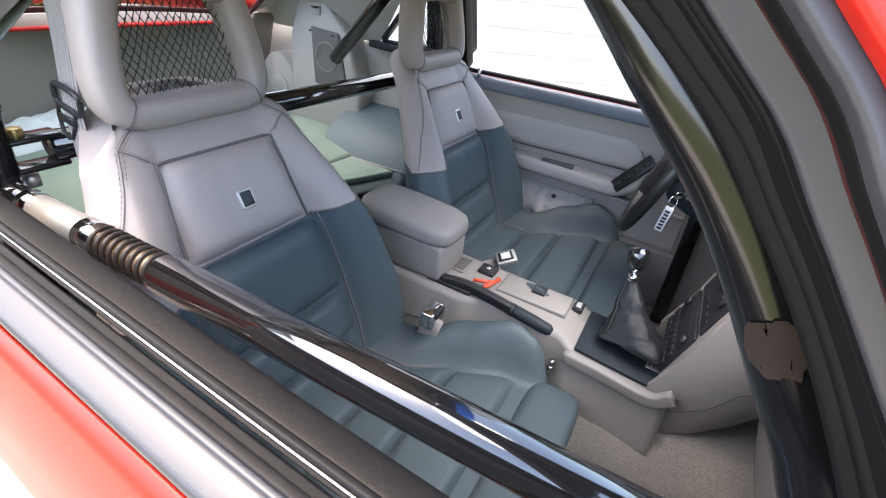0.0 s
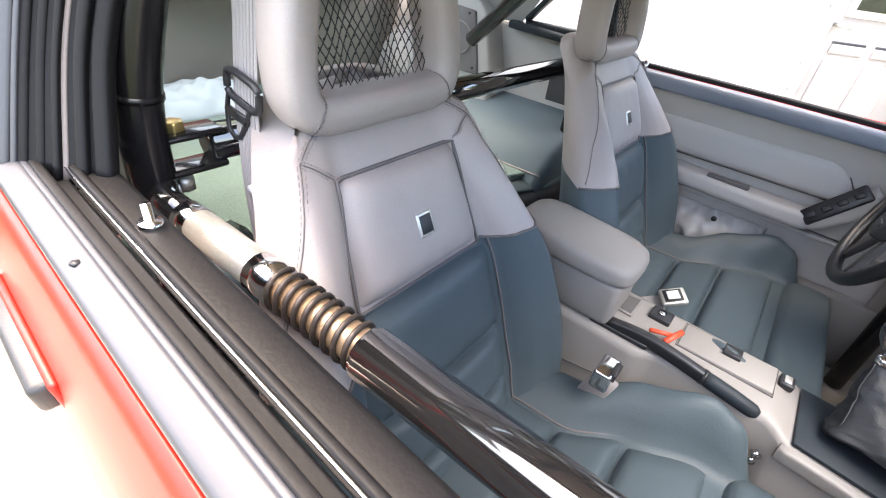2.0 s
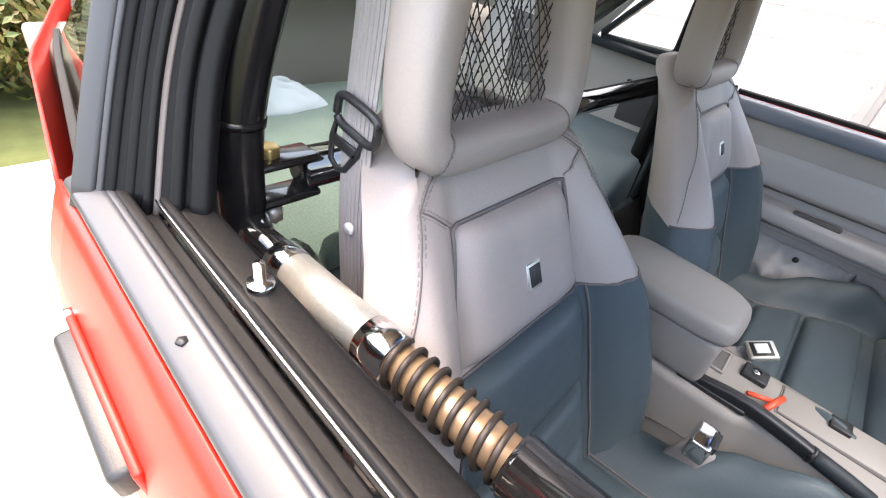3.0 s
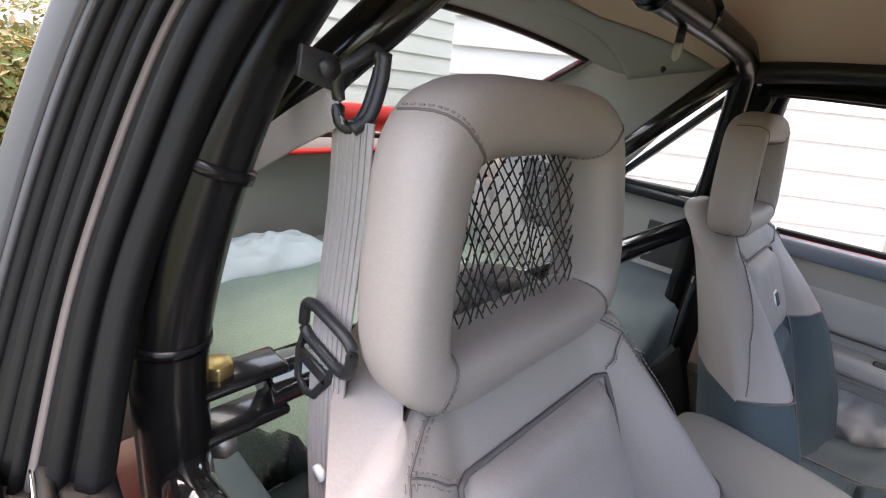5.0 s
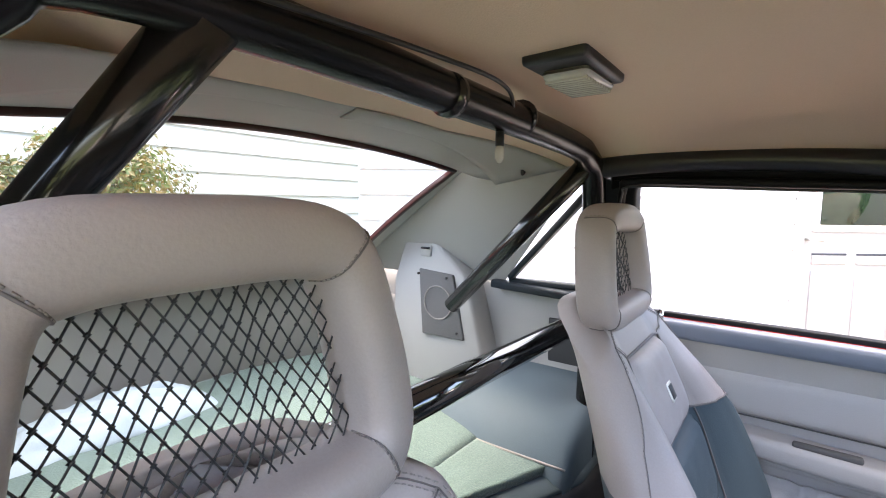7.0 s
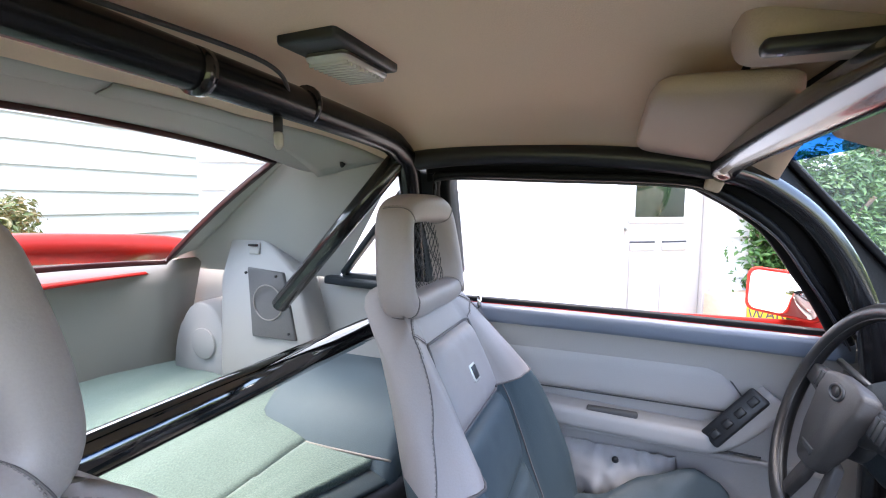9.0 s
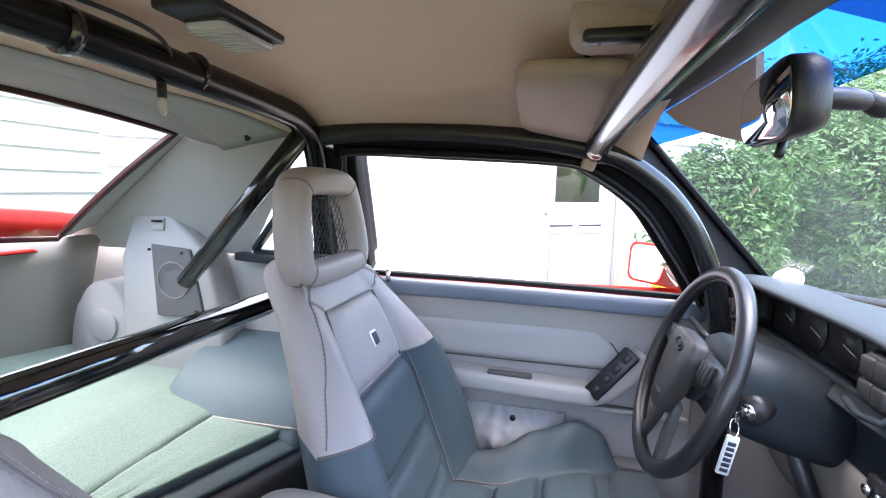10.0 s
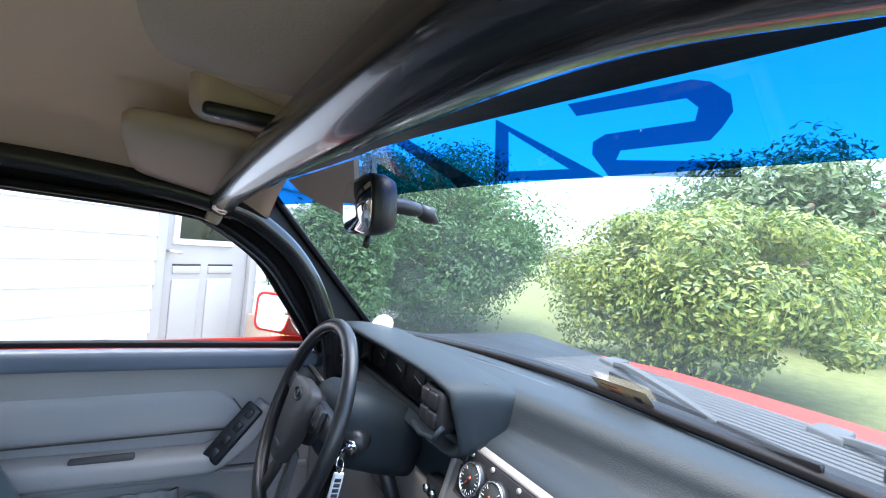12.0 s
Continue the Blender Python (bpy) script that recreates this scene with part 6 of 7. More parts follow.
# switch pods at both ends of the hood
for yy in (0.148, 0.615):
    sp = dpart("switch_pod", box(0.790, 0.83, yy - 0.034, yy + 0.034, 0.886, 0.958, 0.012, 4), BLACKPL, "black recess for stacked switches")
    for k in range(2):
        for m in (0, 1):
            dpart("switch", box(0.785, 0.80, yy - 0.026 + 0.027 * m, yy - 0.001 + 0.027 * m, 0.895 + 0.031 * k, 0.922 + 0.031 * k, 0.004, 3), BLACKPL, "black rocker", sp)
    dpart("pod_lip", sweep([(0.795, yy - 0.042, 0.905), (0.782, yy - 0.036, 0.886), (0.778, yy, 0.881), (0.782, yy + 0.036, 0.886)], circle(0.005, 8)), DASH, "rounded lip below the switches", sp)
dpart("lower_panel", grid(lambda u, v: (lerp(0.835, 0.86, v) + 0.012 * math.sin(3.14 * v), lerp(0.115, 0.66, u), lerp(0.868, 0.735, v)), 12, 8, thick=0.012), DASH, "dark lower dash panel")
dpart("knee_panel", grid(lambda u, v: (lerp(0.855, 0.93, v) - 0.02 * math.sin(3.14 * v), lerp(0.105, 0.66, u), lerp(0.742, 0.52, v)), 12, 10, thick=0.012), PLASTIC, "pale grey knee panel")
kb = dpart("knee_switch", box(0.835, 0.865, 0.165, 0.215, 0.735, 0.775, 0.006), BLACKPL, "black switch block under the dash")
for k in range(2):
    dpart("knob", disc((0.834, 0.178 + 0.022 * k, 0.755), (-1, 0, 0), 0.007, 0.008, 12), CHROME, "", kb)

# centre stack
stk = thing("centre_stack", "pale grey centre stack with gauges, radio and heater controls", "dashboard", (0.8, 0.03, 0.5))
stk.matrix_basis = pose(-0.01, 0.028, 0.012)
S0, S1 = Vector((0.772, 0, 0.53)), Vector((0.872, 0, 0.868))
SN = Vector((-(S1 - S0).z, 0, (S1 - S0).x)).normalized()


def onstack(y, k, out=0.0):
    p = S0.lerp(S1, k) + SN * out
    return Vector((p.x, y, p.z))


def slab(y0, y1, k0, k1, o0, o1, bevel=0.003):
    bm = bmesh.new()
    ps = [onstack(y, k, o) for y in (y0, y1) for k in (k0, k1) for o in (o0, o1)]
    vs = [bm.verts.new(p) for p in ps]
    fs = [bm.faces.new([vs[i] for i in q]) for q in ((0, 1, 3, 2), (4, 6, 7, 5), (0, 4, 5, 1), (2, 3, 7, 6), (0, 2, 6, 4), (1, 5, 7, 3))]
    if bevel:
        bmesh.ops.bevel(bm, geom=list({e for f in fs for e in f.edges}), offset=bevel, segments=3, profile=0.5, affect="EDGES")
    return bm


part("surround", slab(-0.118, 0.122, 0.0, 1.0, -0.06, 0.0, 0.02), PLASTIC, stk, "pale grey stack moulding")
for yy in (-0.126, 0.114):
    part("cheek", poly([(x, yy, z) for x, z in ((0.79, 0.40), (0.765, 0.46), (0.762, 0.53), (0.80, 0.62), (0.866, 0.852), (0.94, 0.86), (0.975, 0.70), (0.965, 0.585), (0.92, 0.52), (0.87, 0.46))], 0.012, (0, 1, 0), bevel=0.004), PLASTIC, stk, "pale grey side cheek")
part("cheek_crease", sweep(catmull([(0.72, -0.1275, 0.47), (0.80, -0.1275, 0.485), (0.87, -0.1275, 0.535), (0.91, -0.1275, 0.60), (0.96, -0.1275, 0.60)], 6), circle(0.0013, 5)), CREASE, stk)
gp = part("gauge_panel", slab(-0.096, 0.088, 0.745, 0.955, -0.01, 0.0035), BLACKPL, stk, "black gauge panel")
part("panel_bead", sweep([onstack(y, k, 0.001) for y, k in ((-0.098, 0.74), (0.09, 0.74), (0.09, 0.96), (-0.098, 0.96))], circle(0.002, 6), True), CREASE, stk)
GAUGEFACE = mat("grey_gauge_face", (0.035, 0.037, 0.038), 0.6, bump=0, spec=0.2)


def gauge(yc, k, r, par, turn):
    c = onstack(yc, k, 0.004)
    part("rim", sweep([c, c + SN * 0.013], circle(r, 32), up=(0, 1, 0)), BLACKPL, par)
    t1, t2 = Vector((0, 1, 0)), SN.cross(Vector((0, 1, 0)))
    part("bezel", sweep([c + SN * 0.0135 + (t1 * math.cos(a) + t2 * math.sin(a)) * (r * 0.93) for a in [2 * math.pi * i / 32 for i in range(32)]], circle(0.0022, 6), True), CHROME, par, "bright bezel ring")
    part("face", disc(c + SN * 0.0125, SN, r * 0.88, 0.0015, 28), GAUGEFACE, par, "grey gauge face")
    tk = bmesh.new()
    for i in range(19):
        a = radians(225 - 270 * i / 18)
        d = t1 * math.cos(a) + t2 * math.sin(a)
        n2 = SN.cross(d)
        f0, w = (0.6, 0.026) if i % 3 == 0 else (0.72, 0.014)
        poly([c + SN * 0.0143 + d * (r * f) + n2 * (w * r * sg) for f, sg in ((f0, -1), (f0, 1), (0.82, 1), (0.82, -1))], 0.0006, SN, tk)
    part("ticks", tk, WHITEPL, par, "white scale marks")
    d = t1 * math.cos(turn) + t2 * math.sin(turn)
    n2 = SN.cross(d)
    part("needle", poly([c + SN * 0.0152 - d * r * 0.22 + n2 * r * 0.07, c + SN * 0.0152 + d * r * 0.66, c + SN * 0.0152 - d * r * 0.22 - n2 * r * 0.07], 0.0008, SN), NEEDLE, par, "red needle")
    part("pin", disc(c + SN * 0.0155, SN, r * 0.13, 0.002, 14), BLACKPL, par)


gauge(0.042, 0.85, 0.0265, gp, 0.9)
gauge(-0.016, 0.843, 0.0265, gp, 2.3)
for yy, kk in ((0.068, 0.935), (0.013, 0.935), (0.013, 0.765), (-0.05, 0.935), (0.072, 0.80), (-0.088, 0.93)):
    part("screw", disc(onstack(yy, kk, 0.003), SN, 0.004, 0.003, 10), STEEL, gp)
for k in range(2):
    part("switch", slab(0.073, 0.084, 0.83 + 0.05 * k, 0.87 + 0.05 * k, 0.0, 0.010, 0.002), BLACKPL, gp, "black rocker")
for k in range(2):
    part("toggle", slab(-0.085, -0.052, 0.775 + 0.07 * k, 0.83 + 0.07 * k, 0.0, 0.010, 0.003), BLACKPL, gp, "black rocker")
hv = part("heater_panel", slab(-0.098, 0.092, 0.40, 0.70, -0.01, 0.005), BLACKPL, stk, "black heater control panel")
for yy, kk in ((-0.065, 0.60), (0.0, 0.60), (0.062, 0.60)):
    part("knob", sweep([onstack(yy, kk, 0.004), onstack(yy, kk, 0.010), onstack(yy, kk, 0.012)], circle(0.017, 22), up=(0, 1, 0), scale=lambda u: 1 - 0.2 * max(0, u - 0.5)), BLACKPL, hv, "round black knob")
    part("pointer", slab(yy - 0.0015, yy + 0.0015, kk + 0.01, kk + 0.035, 0.012, 0.0128, 0), WHITEPL, hv)
for k in range(6):
    part("slider_mark", slab(-0.085 + 0.03 * k, -0.07 + 0.03 * k, 0.45, 0.462, 0.004, 0.0062, 0), GAUGEFACE, hv)
rd = part("radio", slab(-0.098, 0.092, 0.06, 0.375, -0.01, 0.007), BLACKPL, stk, "black radio with small keys")
part("display", slab(-0.05, 0.05, 0.24, 0.34, 0.006, 0.008, 0.0005), DIAL, rd, "dark radio display")
for i in range(9):
    for j in range(2):
        part("key", slab(-0.09 + 0.02 * i, -0.074 + 0.02 * i, 0.085 + 0.07 * j, 0.13 + 0.07 * j, 0.004, 0.012, 0.0015), BLACKPL, rd)
for yy in (-0.078, 0.074):
    part("knob", sweep([onstack(yy, 0.29, 0.006), onstack(yy, 0.29, 0.015)], circle(0.010, 18), up=(0, 1, 0)), BLACKPL, rd, "radio knob")

# steering
HUBPAD = mat("charcoal_hub_pad", (0.04, 0.036, 0.035), 0.5, grain=400, bump=0.25)
wheel = thing("steering_wheel", "black leather three-spoke steering wheel", "steering wheel", (0.55, 0.37, 0.865))
wheel.matrix_basis = pose(0.644, 0.392, 0.832, 0, -71, 0)
part("rim", sweep([(0.186 * math.cos(2 * math.pi * i / 72), 0.186 * math.sin(2 * math.pi * i / 72), 0) for i in range(72)], circle(0.0142, 14), True), mat("black_wheel_leather", (0.012, 0.012, 0.013), 0.34, vary=0.1, grain=300, bump=0.15), wheel, "black leather rim")
part("rim_seam", sweep([(0.1725 * math.cos(2 * math.pi * i / 72), 0.1725 * math.sin(2 * math.pi * i / 72), 0.004) for i in range(72)], circle(0.0012, 5), True), BLACKPL, wheel)
HUBLINE = [(0.066, 0.03), (0.06, 0.062), (0.03, 0.07), (-0.035, 0.047), (-0.082, 0.030), (-0.088, 0.018)]
part("hub", poly([(x, y, -0.004) for x, y in HUBLINE] + [(x, -y, -0.004) for x, y in HUBLINE[::-1]], 0.03, (0, 0, 1), bevel=0.008), HUBPAD, wheel, "charcoal shield-shaped hub pad")
for sgn in (-1, 1):
    part("spoke", poly([(x, sgn * y, -0.014) for x, y in ((0.052, 0.05), (0.05, 0.10), (0.044, 0.175), (0.010, 0.178), (0.008, 0.10), (-0.012, 0.056))][::sgn], 0.016, (0, 0, 1), bevel=0.004), BLACKPL, wheel, "flat black side spoke")
    part("lower_spoke", poly([(x, sgn * y, -0.014) for x, y in ((-0.055, 0.018), (-0.06, 0.04), (-0.12, 0.052), (-0.172, 0.075), (-0.178, 0.05), (-0.12, 0.026))][::sgn], 0.014, (0, 0, 1), bevel=0.004), HUBPAD, wheel, "lower fork spoke")
    bpd = part("button_pad", box(0.012, 0.05, sgn * 0.1 - 0.022, sgn * 0.1 + 0.022, 0.0, 0.010, 0.003), BLACKPL, wheel)
    for k in range(3):
        part("button", box(0.016, 0.046, sgn * 0.1 - 0.019 + 0.0135 * k, sgn * 0.1 - 0.0085 + 0.0135 * k, 0.009, 0.0125, 0.0015), BLACKPL, bpd)
part("emblem", sweep([(0.040 + 0.011 * math.cos(a), 0.022 * math.sin(a), 0.0265) for a in [2 * math.pi * i / 28 for i in range(28)]], circle(0.003, 6), True), BLACKPL, wheel, "oval emblem recess")
part("emblem_face", disc((0.040, 0, 0.0255), (0, 0, 1), 0.010, 0.002, 20), DIAL, wheel)
part("badge_slot", box(-0.066, -0.054, -0.022, 0.022, 0.0245, 0.0285, 0.002), BLACKPL, wheel, "dark slot at the foot of the hub")
part("column_collar", sweep([(0.0, 0, -0.02), (0, 0, -0.05)], circle(0.05, 24), up=(1, 0, 0)), BLACKPL, wheel)
col = thing("steering_column", "blue grey steering column shroud with ignition lock", "steering column", (0.72, 0.375, 0.83))
col.matrix_basis = pose(0, 0, 0)
part("shroud", sweep([(0.675, 0.372, 0.838), (0.69, 0.372, 0.834), (0.74, 0.372, 0.818), (0.81, 0.372, 0.795), (0.86, 0.372, 0.78)], rrect(0.088, 0.072, 0.045, 6), up=(0, 0, 1), scale=lambda u: (0.8, 0.93, 1.0, 1.0, 0.95)[int(round(u * 4))]), DASH, col, "moulded column shroud")
IGN = Vector((0.712, 0.281, 0.812))
IGD = Vector((-0.72, -0.68, -0.1)).normalized()
part("lock_boss", sweep([IGN - IGD * 0.03, IGN + IGD * 0.004], circle(0.024, 22)), BLACKPL, col, "round black boss of the ignition lock")
part("ignition", sweep([IGN, IGN + IGD * 0.010], circle(0.013, 18)), CHROME, col, "ignition lock barrel")
part("stalk", tube([(0.71, 0.45, 0.86), (0.69, 0.55, 0.885)], 0.006, 8), BLACKPL, col)
part("shaft", tube([(0.80, 0.372, 0.77), (0.93, 0.355, 0.42)], 0.016, 12), BLACKPL, col, "black steering shaft")
keys = thing("car_keys", "key ring with white printed tag hanging from the ignition", "keys", (0.705, 0.245, 0.81))
keys.matrix_basis = pose(0.7, 0.268, 0.812, 0, 0, 45)
part("key", box(-0.026, 0.004, -0.0015, 0.0015, -0.008, 0.008, 0.001), CHROME, keys, "metal key")
part("ring", sweep([(-0.026 + 0.012 * math.cos(a), 0.003 * math.sin(a), -0.016 + 0.013 * math.sin(a)) for a in [2 * math.pi * i / 24 for i in range(24)]], circle(0.0013, 6), True, up=(0, 1, 0)), CHROME, keys, "split ring")
tagm = Matrix.Translation((-0.030, -0.002, -0.028)) @ Matrix.Rotation(radians(10), 4, "X") @ Matrix.Rotation(radians(40), 4, "Z")
tag = part("tag", box(-0.0035, 0.0035, -0.0095, 0.0095, -0.07, 0.0, 0.003, m=tagm), WHITEPL, keys, "white tag with dark bars of print")
for k in range(6):
    part("print", box(-0.0043, -0.0036, -0.0055, 0.0055, -0.063 + 0.0095 * k, -0.0565 + 0.0095 * k, m=tagm), PRINT, tag)

# ---------------------------------------------------------------- sun visors, mirror, overhead
def visor_blade(c00, c10, c11, c01, thick):
    """A padded blade with rounded corners between four corner points."""
    c = [Vector(q) for q in (c00, c10, c11, c01)]
    bm = bmesh.new()
    rings = []
    for lift, shrink in ((0.0, 0.95), (0.25, 1.0), (0.75, 1.0), (1.0, 0.95), (1.0, 0.6), (1.0, 0.0)):
        ring = []
        for k in range(48):
            a = 2 * math.pi * k / 48
            x = math.copysign(abs(math.cos(a)) ** 0.28, math.cos(a)) * shrink
            y = math.copysign(abs(math.sin(a)) ** 0.28, math.sin(a)) * shrink
            u, v = (x + 1) / 2, (y + 1) / 2
            p = c[0].lerp(c[1], u).lerp(c[3].lerp(c[2], u), v)
            ring.append(bm.verts.new(p + Vector((0, 0, -thick * lift))))
        rings.append(ring)
    for a, b in zip(rings, rings[1:]):
        for k in range(48):
            bm.faces.new((a[k], a[(k + 1) % 48], b[(k + 1) % 48], b[k]))
    bm.faces.new(rings[0])
    bmesh.ops.remove_doubles(bm, verts=bm.verts, dist=1e-5)
    return bm


vis = thing("sun_visor", "tan folded sun visor on the driver side", "sun visor", (0.35, 0.36, 1.25))
vis.matrix_basis = pose(0.02, 0.0, 0.035)
part("blade", visor_blade((0.318, 0.10, 1.279), (0.47, 0.10, 1.276), (0.462, 0.44, 1.222), (0.303, 0.45, 1.256), 0.024), VISORCLOTH, vis)
part("pivot", tube([(0.425, 0.40, 1.24), (0.43, 0.44, 1.245)], 0.005, 8), BLACKPL, vis)
part("clip", tube([(0.405, 0.13, 1.27), (0.41, 0.10, 1.285)], 0.004, 8), BLACKPL, vis)
vis2 = thing("sun_visor", "tan folded sun visor on the passenger side", "sun visor", (0.35, -0.38, 1.26))
vis2.matrix_basis = pose(0.03, 0.0, 0.03)
part("blade", visor_blade((0.349, -0.46, 1.285), (0.468, -0.46, 1.273), (0.472, -0.108, 1.292), (0.349, -0.09, 1.303), 0.022), VISORCLOTH, vis2)
part("pivot", tube([(0.462, -0.44, 1.276), (0.468, -0.478, 1.278)], 0.005, 8), BLACKPL, vis2)
# tan panel at the glass, standing for the visor reflected in the windscreen
vis3 = thing("sun_visor_flap", "reflection of the tan visor in the windscreen, built as a panel", "sun visor", (0.52, 0.2, 1.2))
vis3.matrix_basis = pose(0, CY, 0)
film("panel", [(-0.01, 0.82), (-0.01, 0.545), (0.17, 0.735), (0.13, 0.77), (0.09, 0.80), (0.04, 0.825)], None, VISORCLOTH, 0.012, "tan panel standing for the reflected visor", vis3)
film("white_edge", [(-0.01, 0.545), (-0.01, 0.53), (0.18, 0.722), (0.175, 0.735)], None, WHITEPL, 0.013, "white strip along the edge of the reflection", vis3)
oh = thing("map_light", "tan overhead map lamp pod with dark switch panel", "ceiling light", (0.385, -0.02, 1.28))
oh.matrix_basis = pose(0.03, 0.055, 0.035)
part("pod", box(0.375, 0.495, -0.05, 0.035, 1.268, 1.33, 0.022, 5), VISORCLOTH, oh)
part("panel", box(0.388, 0.485, -0.056, -0.034, 1.262, 1.276, 0.005), BLACKPL, oh, "dark switch strip")
part("button", disc((0.403, -0.047, 1.268), (0, -0.6, -1), 0.0045, 0.006, 12), CHROME, oh)
rv = thing("rear_view_mirror", "black rear view mirror on a windscreen stalk", "mirror", (0.56, 0.02, 1.18))
rv.matrix_basis = pose(0.585, -0.03, 1.225, 0, -4, -7)
def shell(x, k):
    return [(x, 0.08 * k * math.copysign(abs(math.cos(a)) ** 0.45, math.cos(a)), (0.031 - 0.004 * math.cos(a)) * k * math.copysign(abs(math.sin(a)) ** 0.6, math.sin(a))) for a in [2 * math.pi * i / 40 for i in range(40)]]
hbm = bmesh.new()
rr_ = [[hbm.verts.new(q) for q in shell(x, k)] for x, k in ((-0.010, 0.93), (-0.012, 0.97), (-0.009, 1.0), (0.004, 0.98), (0.015, 0.85), (0.021, 0.5), (0.022, 0.1))]
for a, b in zip(rr_, rr_[1:]):
    for k in range(40):
        hbm.faces.new((a[k], a[(k + 1) % 40], b[(k + 1) % 40], b[k]))
hbm.faces.new(rr_[0])
hbm.faces.new(rr_[-1])
part("housing", hbm, BLACKPL, rv)
part("glass", poly(shell(-0.0105, 0.93), 0.002, (-1, 0, 0)), MIRROR, rv, "mirror glass")
part("stalk", sweep(catmull([(0.015, 0.0, 0.0), (0.032, 0.004, 0.004), (0.055, 0.012, 0.002), (0.07, 0.02, 0.0)], 4), circle(0.008, 10), scale=lambda u: 0.9 + 0.3 * math.sin(3.14 * u)), BLACKPL, rv)
part("mount", sweep([(0.066, 0.018, 0.002), (0.082, 0.026, -0.004), (0.096, 0.034, -0.012)], circle(0.011, 12), scale=lambda u: (0.7, 1.0, 0.35)[int(u * 2 + 0.5)]), BLACKPL, rv, "black foot on the windscreen")
part("lever", tube([(0.004, 0.0, -0.03), (-0.002, -0.012, -0.042)], 0.004, 8), BLACKPL, rv)
solo("white_disc", disc((0.878, 0.59, 0.974), (-0.5, -0.55, 0.65), 0.028, 0.005, 28, 0.0015), WHITEPL, "small round white disc at the corner of the windscreen", "disc")
hk = thing("coat_hook", "small dark coat hook on the sail panel", "hook", (-0.31, 0.462, 1.262))
part("stem", tube([(0, 0.02, 0.004), (0, 0, 0), (0, -0.012, -0.008), (0, -0.014, 0.002)], 0.004, 8, 4), BLACKPL, hk)

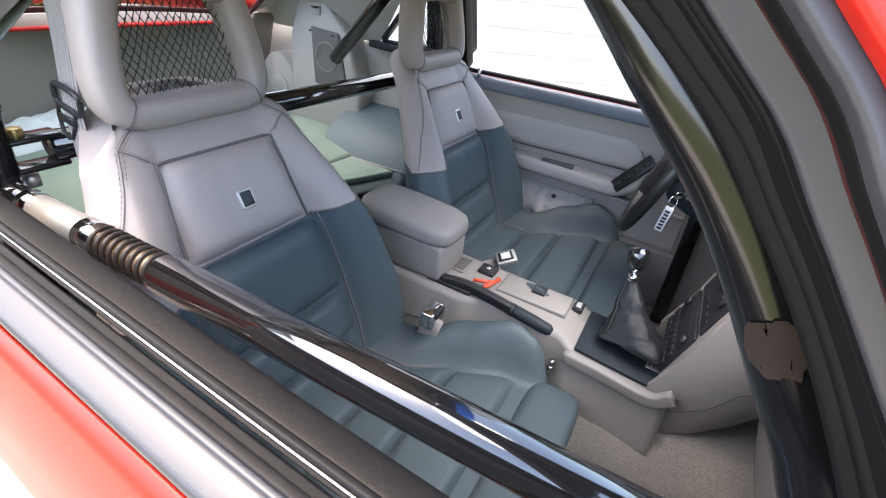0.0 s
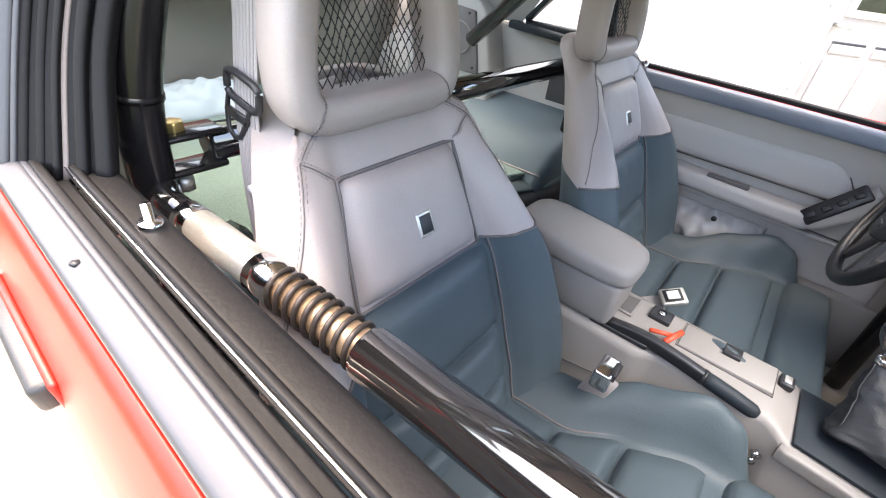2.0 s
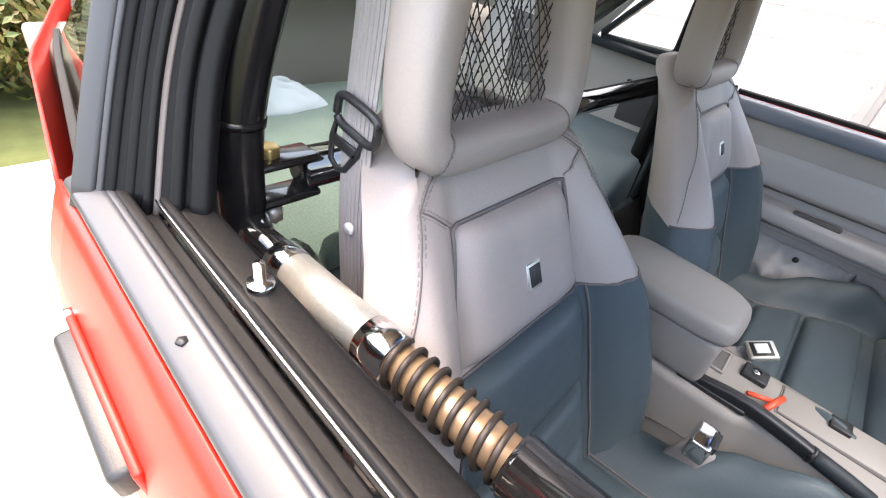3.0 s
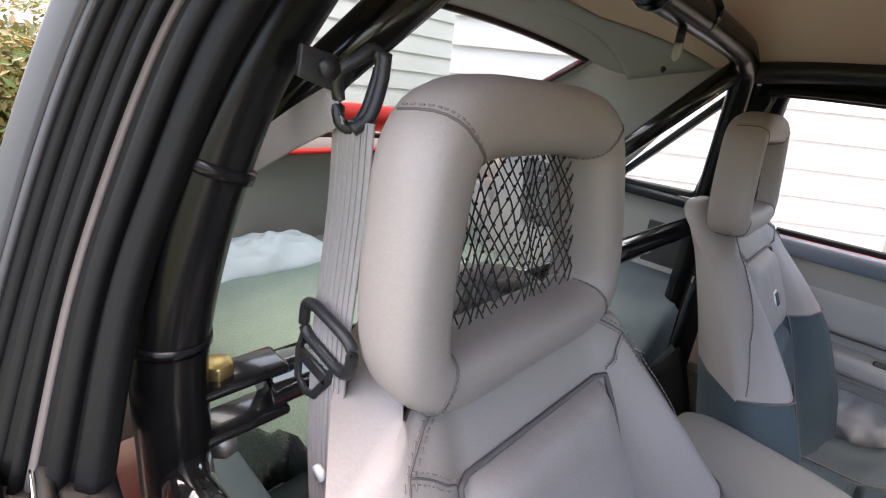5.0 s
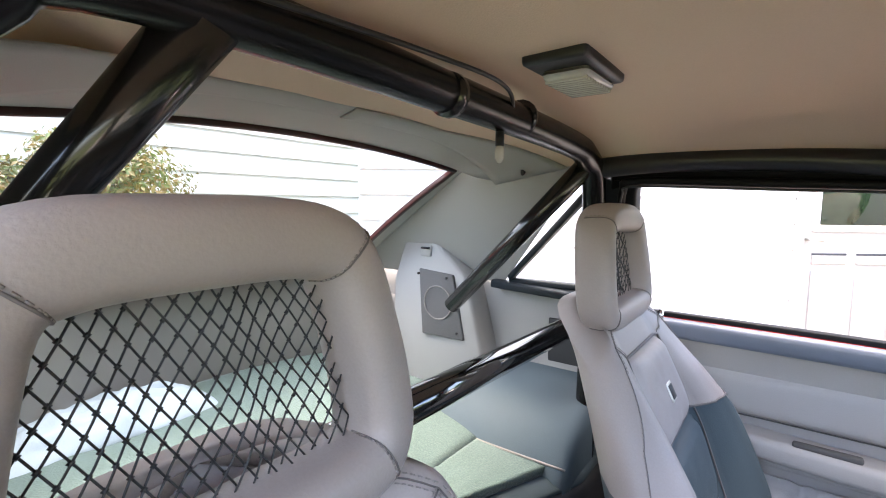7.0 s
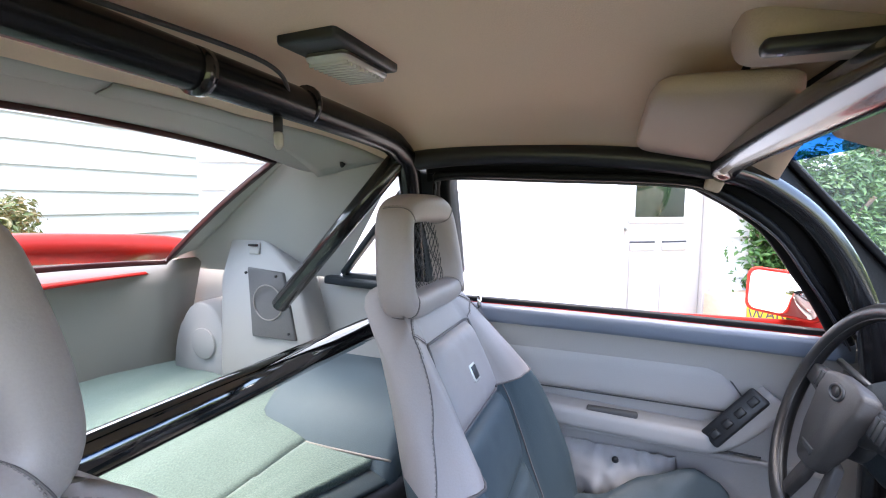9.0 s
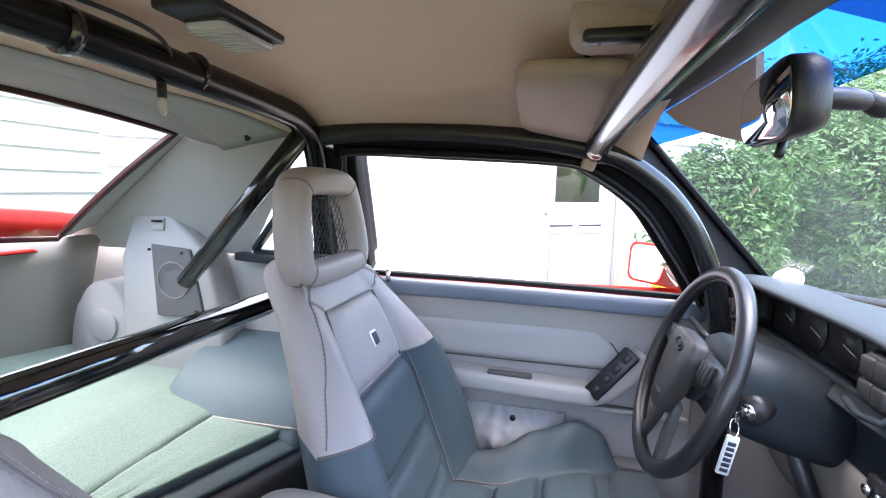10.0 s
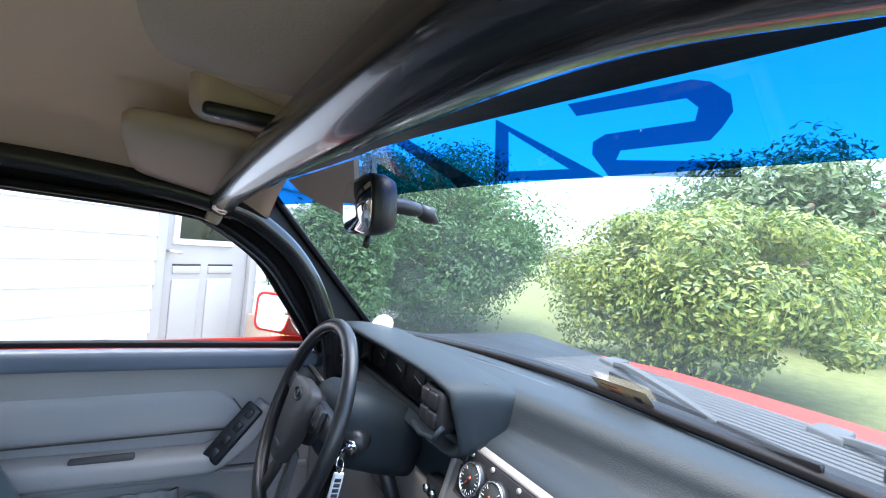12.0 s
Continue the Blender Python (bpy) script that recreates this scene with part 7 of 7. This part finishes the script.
# ---------------------------------------------------------------- load bay things
for s in (1, -1):
    tw = thing("speaker_tower", "pale grey moulded speaker housing with mesh grille" if s > 0 else "pale grey moulded housing with ribbed grille", "speaker housing", side(s, -0.62, 0.6, 0.6))
    tw.matrix_basis = pose(0, CY, 0)
    def tp(name, bm, material, label="", parent=None):
        bmesh.ops.translate(bm, verts=bm.verts, vec=(0, -CY, 0))
        return part(name, bm, material, parent or tw, label)
    if s > 0:
        q = [side(s, -0.50, 0.57, 0.59), side(s, -0.83, 0.57, 0.59), side(s, -0.84, 0.60, 0.92), side(s, -0.80, 0.615, 1.06), side(s, -0.72, 0.62, 1.085), side(s, -0.56, 0.61, 0.95), side(s, -0.49, 0.60, 0.75)]
        gq = [side(s, -0.545, 0.583, 0.77), side(s, -0.70, 0.577, 0.77), side(s, -0.735, 0.603, 0.96), side(s, -0.60, 0.60, 0.95)]
    else:
        q = [(-0.61, -0.69, 0.57), (-0.60, -0.475, 0.57), (-0.605, -0.505, 0.70), (-0.61, -0.518, 0.80), (-0.615, -0.522, 1.0), (-0.62, -0.595, 1.01), (-0.61, -0.67, 0.78)]
        gq = [(-0.598, -0.662, 0.785), (-0.598, -0.523, 0.797), (-0.603, -0.526, 0.99), (-0.603, -0.592, 0.995)]
    # passenger housing takes the darker plastic, so its shade is in the colour
    tp("body", poly(q, 0.13 if s > 0 else 0.16, (0, s, 0) if s > 0 else (-1, 0, 0), bevel=0.012), PLASTIC_L if s > 0 else PLASTIC, "pale grey moulded body" if s > 0 else "moulded body in darker grey plastic, its shade put into the colour")
    g2 = tp("grille", poly(gq, 0.02 if s > 0 else 0.004, (0, s, 0) if s > 0 else (1, 0, 0), bevel=0.004 if s > 0 else 0.0), mat("grey_mesh", (0.12, 0.117, 0.114), 0.7, grain=700, vary=0.4, bump=0.8) if s > 0 else CREASE, "speaker mesh" if s > 0 else "dark ground of the ribbed grille")
    if s > 0:
        gc = Vector(side(1, -0.645, 0.588, 0.862))
        tp("speaker_ring", sweep([gc + Vector((0.052 * math.cos(a), -0.003 + 0.0, 0.052 * math.sin(a))) for a in [2 * math.pi * i / 32 for i in range(32)]], circle(0.0022, 6), True, up=(0, 1, 0)), PLASTIC, "", parent=g2)
        for dx, dz in ((0.075, -0.085), (-0.045, -0.085), (-0.075, 0.085), (0.035, 0.08)):
            tp("screw", disc(gc + Vector((dx, -0.002, dz)), (0, -1, 0), 0.004, 0.006, 8), BLACKPL, "", parent=g2)
    else:
        for k in range(30):
            zz = 0.796 + 0.0066 * k
            tp("rib", box(-0.597, -0.589, linear(((0.785, -0.660), (0.995, -0.593)), zz), -0.524, zz, zz + 0.0032), PLASTIC, "", parent=g2)
    if s > 0:
        tp("slot", poly([side(s, -0.69, 0.605, 1.0), side(s, -0.73, 0.605, 1.0), side(s, -0.73, 0.61, 1.035), side(s, -0.69, 0.61, 1.035)], 0.02, (0, s, 0), bevel=0.003), PLASTIC_L, "small vented cover")
        tp("slot_gap", poly([side(s, -0.695, 0.600, 1.024), side(s, -0.725, 0.600, 1.024), side(s, -0.725, 0.60, 1.03), side(s, -0.695, 0.60, 1.03)], 0.02, (0, s, 0)), BLACKPL)
        tp("arch", poly([side(s, -0.80 - 0.13 + 0.13 * math.cos(a), 0.60, 0.60 + 0.24 * math.sin(a)) for a in [math.pi * i / 16 for i in range(17)]], 0.12, (0, s, 0), bevel=0.008), PLASTIC_L, "rounded side bin")
        tp("round_cover", disc(side(s, -0.92, 0.597, 0.72), (0, -s, 0), 0.05, 0.006, 28, 0.002), PLASTIC_L, "round cover")
    else:
        tp("arch", poly([(-0.775, -0.445, 0.60), (-0.775, -0.445, 0.70), (-0.775, -0.455, 0.78), (-0.775, -0.475, 0.835), (-0.775, -0.51, 0.87), (-0.775, -0.56, 0.88), (-0.775, -0.66, 0.88), (-0.775, -0.66, 0.60)], 0.28, (-1, 0, 0), bevel=0.012), PLASTIC, "rounded side bin")
bol = thing("rear_side_bolster", "blue grey vinyl covered wheel arch beside the rear carpet", "side trim", side(1, -0.35, 0.6, 0.55))
bol.matrix_basis = pose(0, 0, 0)
part("cover", poly([(-0.57, CY + y, z) for y, z in ((0.40, 0.50), (0.43, 0.585), (0.48, 0.645), (0.56, 0.69), (0.66, 0.72), (0.73, 0.73), (0.73, 0.50))], 0.42, (1, 0, 0), bevel=0.03), SEATBLUE, bol, "padded blue grey cover")
part("piping", sweep(catmull([(-0.56, CY + 0.432, 0.582), (-0.35, CY + 0.428, 0.582), (-0.16, CY + 0.432, 0.582)], 6), circle(0.0028, 6)), PLASTIC, bol, "grey piping along the carpet")
bol2 = thing("rear_side_bolster", "blue grey vinyl covered wheel arch beside the rear carpet", "side trim", side(-1, -0.35, 0.6, 0.55))
bol2.matrix_basis = pose(0, 0, 0)
part("cover", box(-0.50, -0.18, CY - 0.595, CY - 0.50, 0.53, 0.70, 0.04, 5), SEATBLUE, bol2, "padded blue grey cover")
part("base_trim", box(-0.57, -0.17, CY - 0.51, CY - 0.485, 0.525, 0.56, 0.006), PLASTIC, bol2)
solo("crumpled_cloth", grid(lambda u, v: (-1.0 - 0.2 * u + 0.02 * noise.noise(Vector((u * 5, v * 5, 7))), lerp(-0.42, 0.06, v), 0.615 + 0.085 * max(0, math.sin(3.14 * u)) ** 0.6 * max(0, math.sin(3.14 * v)) ** 0.5 + 0.03 * noise.noise(Vector((u * 7, v * 9, 4))) * math.sin(3.14 * u) * math.sin(3.14 * v)), 40, 60, thick=0.004), CLOTH, "crumpled pale blue white cloth on the load floor", "cloth")

# seat belt on the passenger side
sb = thing("seat_belt", "grey seat belt hanging from a black guide ring", "seat belt", (-0.115, -0.545, 1.168))
sb.matrix_basis = pose(0, 0, 0)
WEB = catmull([(-0.112, -0.545, 1.148), (-0.11, -0.549, 1.095), (-0.107, -0.557, 1.04), (-0.102, -0.566, 0.99), (-0.10, -0.569, 0.94), (-0.098, -0.571, 0.88), (-0.085, -0.574, 0.76), (-0.065, -0.58, 0.55), (-0.05, -0.585, 0.32)], 5)
part("webbing", sweep(WEB, rrect(0.0215, 0.0012, 0.001), up=(0.03, -1, 0)), BELT, sb, "grey ribbed webbing")
for k in (-0.015, -0.009, -0.003, 0.003, 0.009, 0.015):
    part("rib", sweep([p + Vector((0.001 + k, -0.0013, 0)) for p in WEB[:38]], circle(0.0011, 5)), BELT, sb)
UPPER = catmull([(-0.118, -0.552, 1.158), (-0.18, -0.556, 1.130), (-0.26, -0.566, 1.085), (-0.35, -0.603, 1.0), (-0.42, -0.63, 0.9)], 5)
part("upper_webbing", sweep(UPPER, rrect(0.0014, 0.0135, 0.001), up=(0.35, 0, 0.93)), BELT, sb, "grey webbing running back into the trim")
GUIDE = [(-0.118, -0.553, 1.176), (-0.112, -0.541, 1.186), (-0.11, -0.533, 1.192), (-0.108, -0.529, 1.184), (-0.108, -0.533, 1.168), (-0.11, -0.538, 1.152), (-0.114, -0.546, 1.143), (-0.118, -0.552, 1.148), (-0.12, -0.551, 1.16)]
part("guide_ring", sweep(catmull(GUIDE, 4, True), circle(0.0042, 10), True), BLACKPL, sb, "black moulded guide ring")
part("guide_lip", sweep(catmull([(-0.100, -0.531, 1.19), (-0.099, -0.534, 1.172), (-0.10, -0.541, 1.152), (-0.104, -0.551, 1.143)], 5), circle(0.0042, 10)), BLACKPL, sb, "rounded lip of the guide")
part("anchor", poly([(-0.122, -0.575, 1.19), (-0.122, -0.552, 1.186), (-0.118, -0.540, 1.176), (-0.118, -0.549, 1.163), (-0.122, -0.578, 1.172)], 0.005, (-1, 0, 0), bevel=0.001), BLACKPL, sb, "black anchor plate on the hoop")
part("anchor_bolt", disc((-0.118, -0.561, 1.178), (1, 0, 0), 0.007, 0.005, 6), BLACKPL, sb)
tc = Vector((-0.098, -0.5705, 1.004))
ta, tb = Vector((1, 0, -0.18)).normalized(), Vector((0.18, 0, 1)).normalized()
part("tongue", sweep([tc + ta * (0.030 * math.copysign(abs(math.cos(a)) ** 0.5, math.cos(a))) + tb * (0.0155 * math.copysign(abs(math.sin(a)) ** 0.5, math.sin(a))) for a in [2 * math.pi * i / 28 for i in range(28)]], circle(0.0042, 8), True), BLACKPL, sb, "black belt tongue frame")
blade = bmesh.new()
outer = [(-0.028, -0.014), (0.012, -0.014), (0.008, -0.034), (-0.006, -0.060), (-0.018, -0.066), (-0.030, -0.060), (-0.032, -0.036)]
sweep([tc + ta * x + tb * y for x, y in outer], rrect(0.0035, 0.002, 0.0015), True, up=(0, 1, 0), bm=blade)
sweep([tc + ta * -0.03 + tb * -0.036, tc + ta * 0.007 + tb * -0.034], rrect(0.006, 0.002, 0.0015), up=(0, 1, 0), bm=blade)
part("blade", blade, BLACKPL, sb, "black tongue blade with two openings")
part("button", disc((-0.098, -0.573, 0.885), (0, -1, 0), 0.007, 0.004, 14), WHITEPL, sb, "white belt stop button")

solo("floor_mat", poly([(0.66 + 0.14 + 0.14 * math.copysign(abs(math.cos(a)) ** 0.4, math.cos(a)), CY - 0.40 + 0.19 * math.copysign(abs(math.sin(a)) ** 0.4, math.sin(a)), 0.243) for a in [2 * math.pi * i / 40 for i in range(40)]], 0.008, bevel=0.002), CARPET, "pale green carpet mat in the passenger footwell", "floor mat")
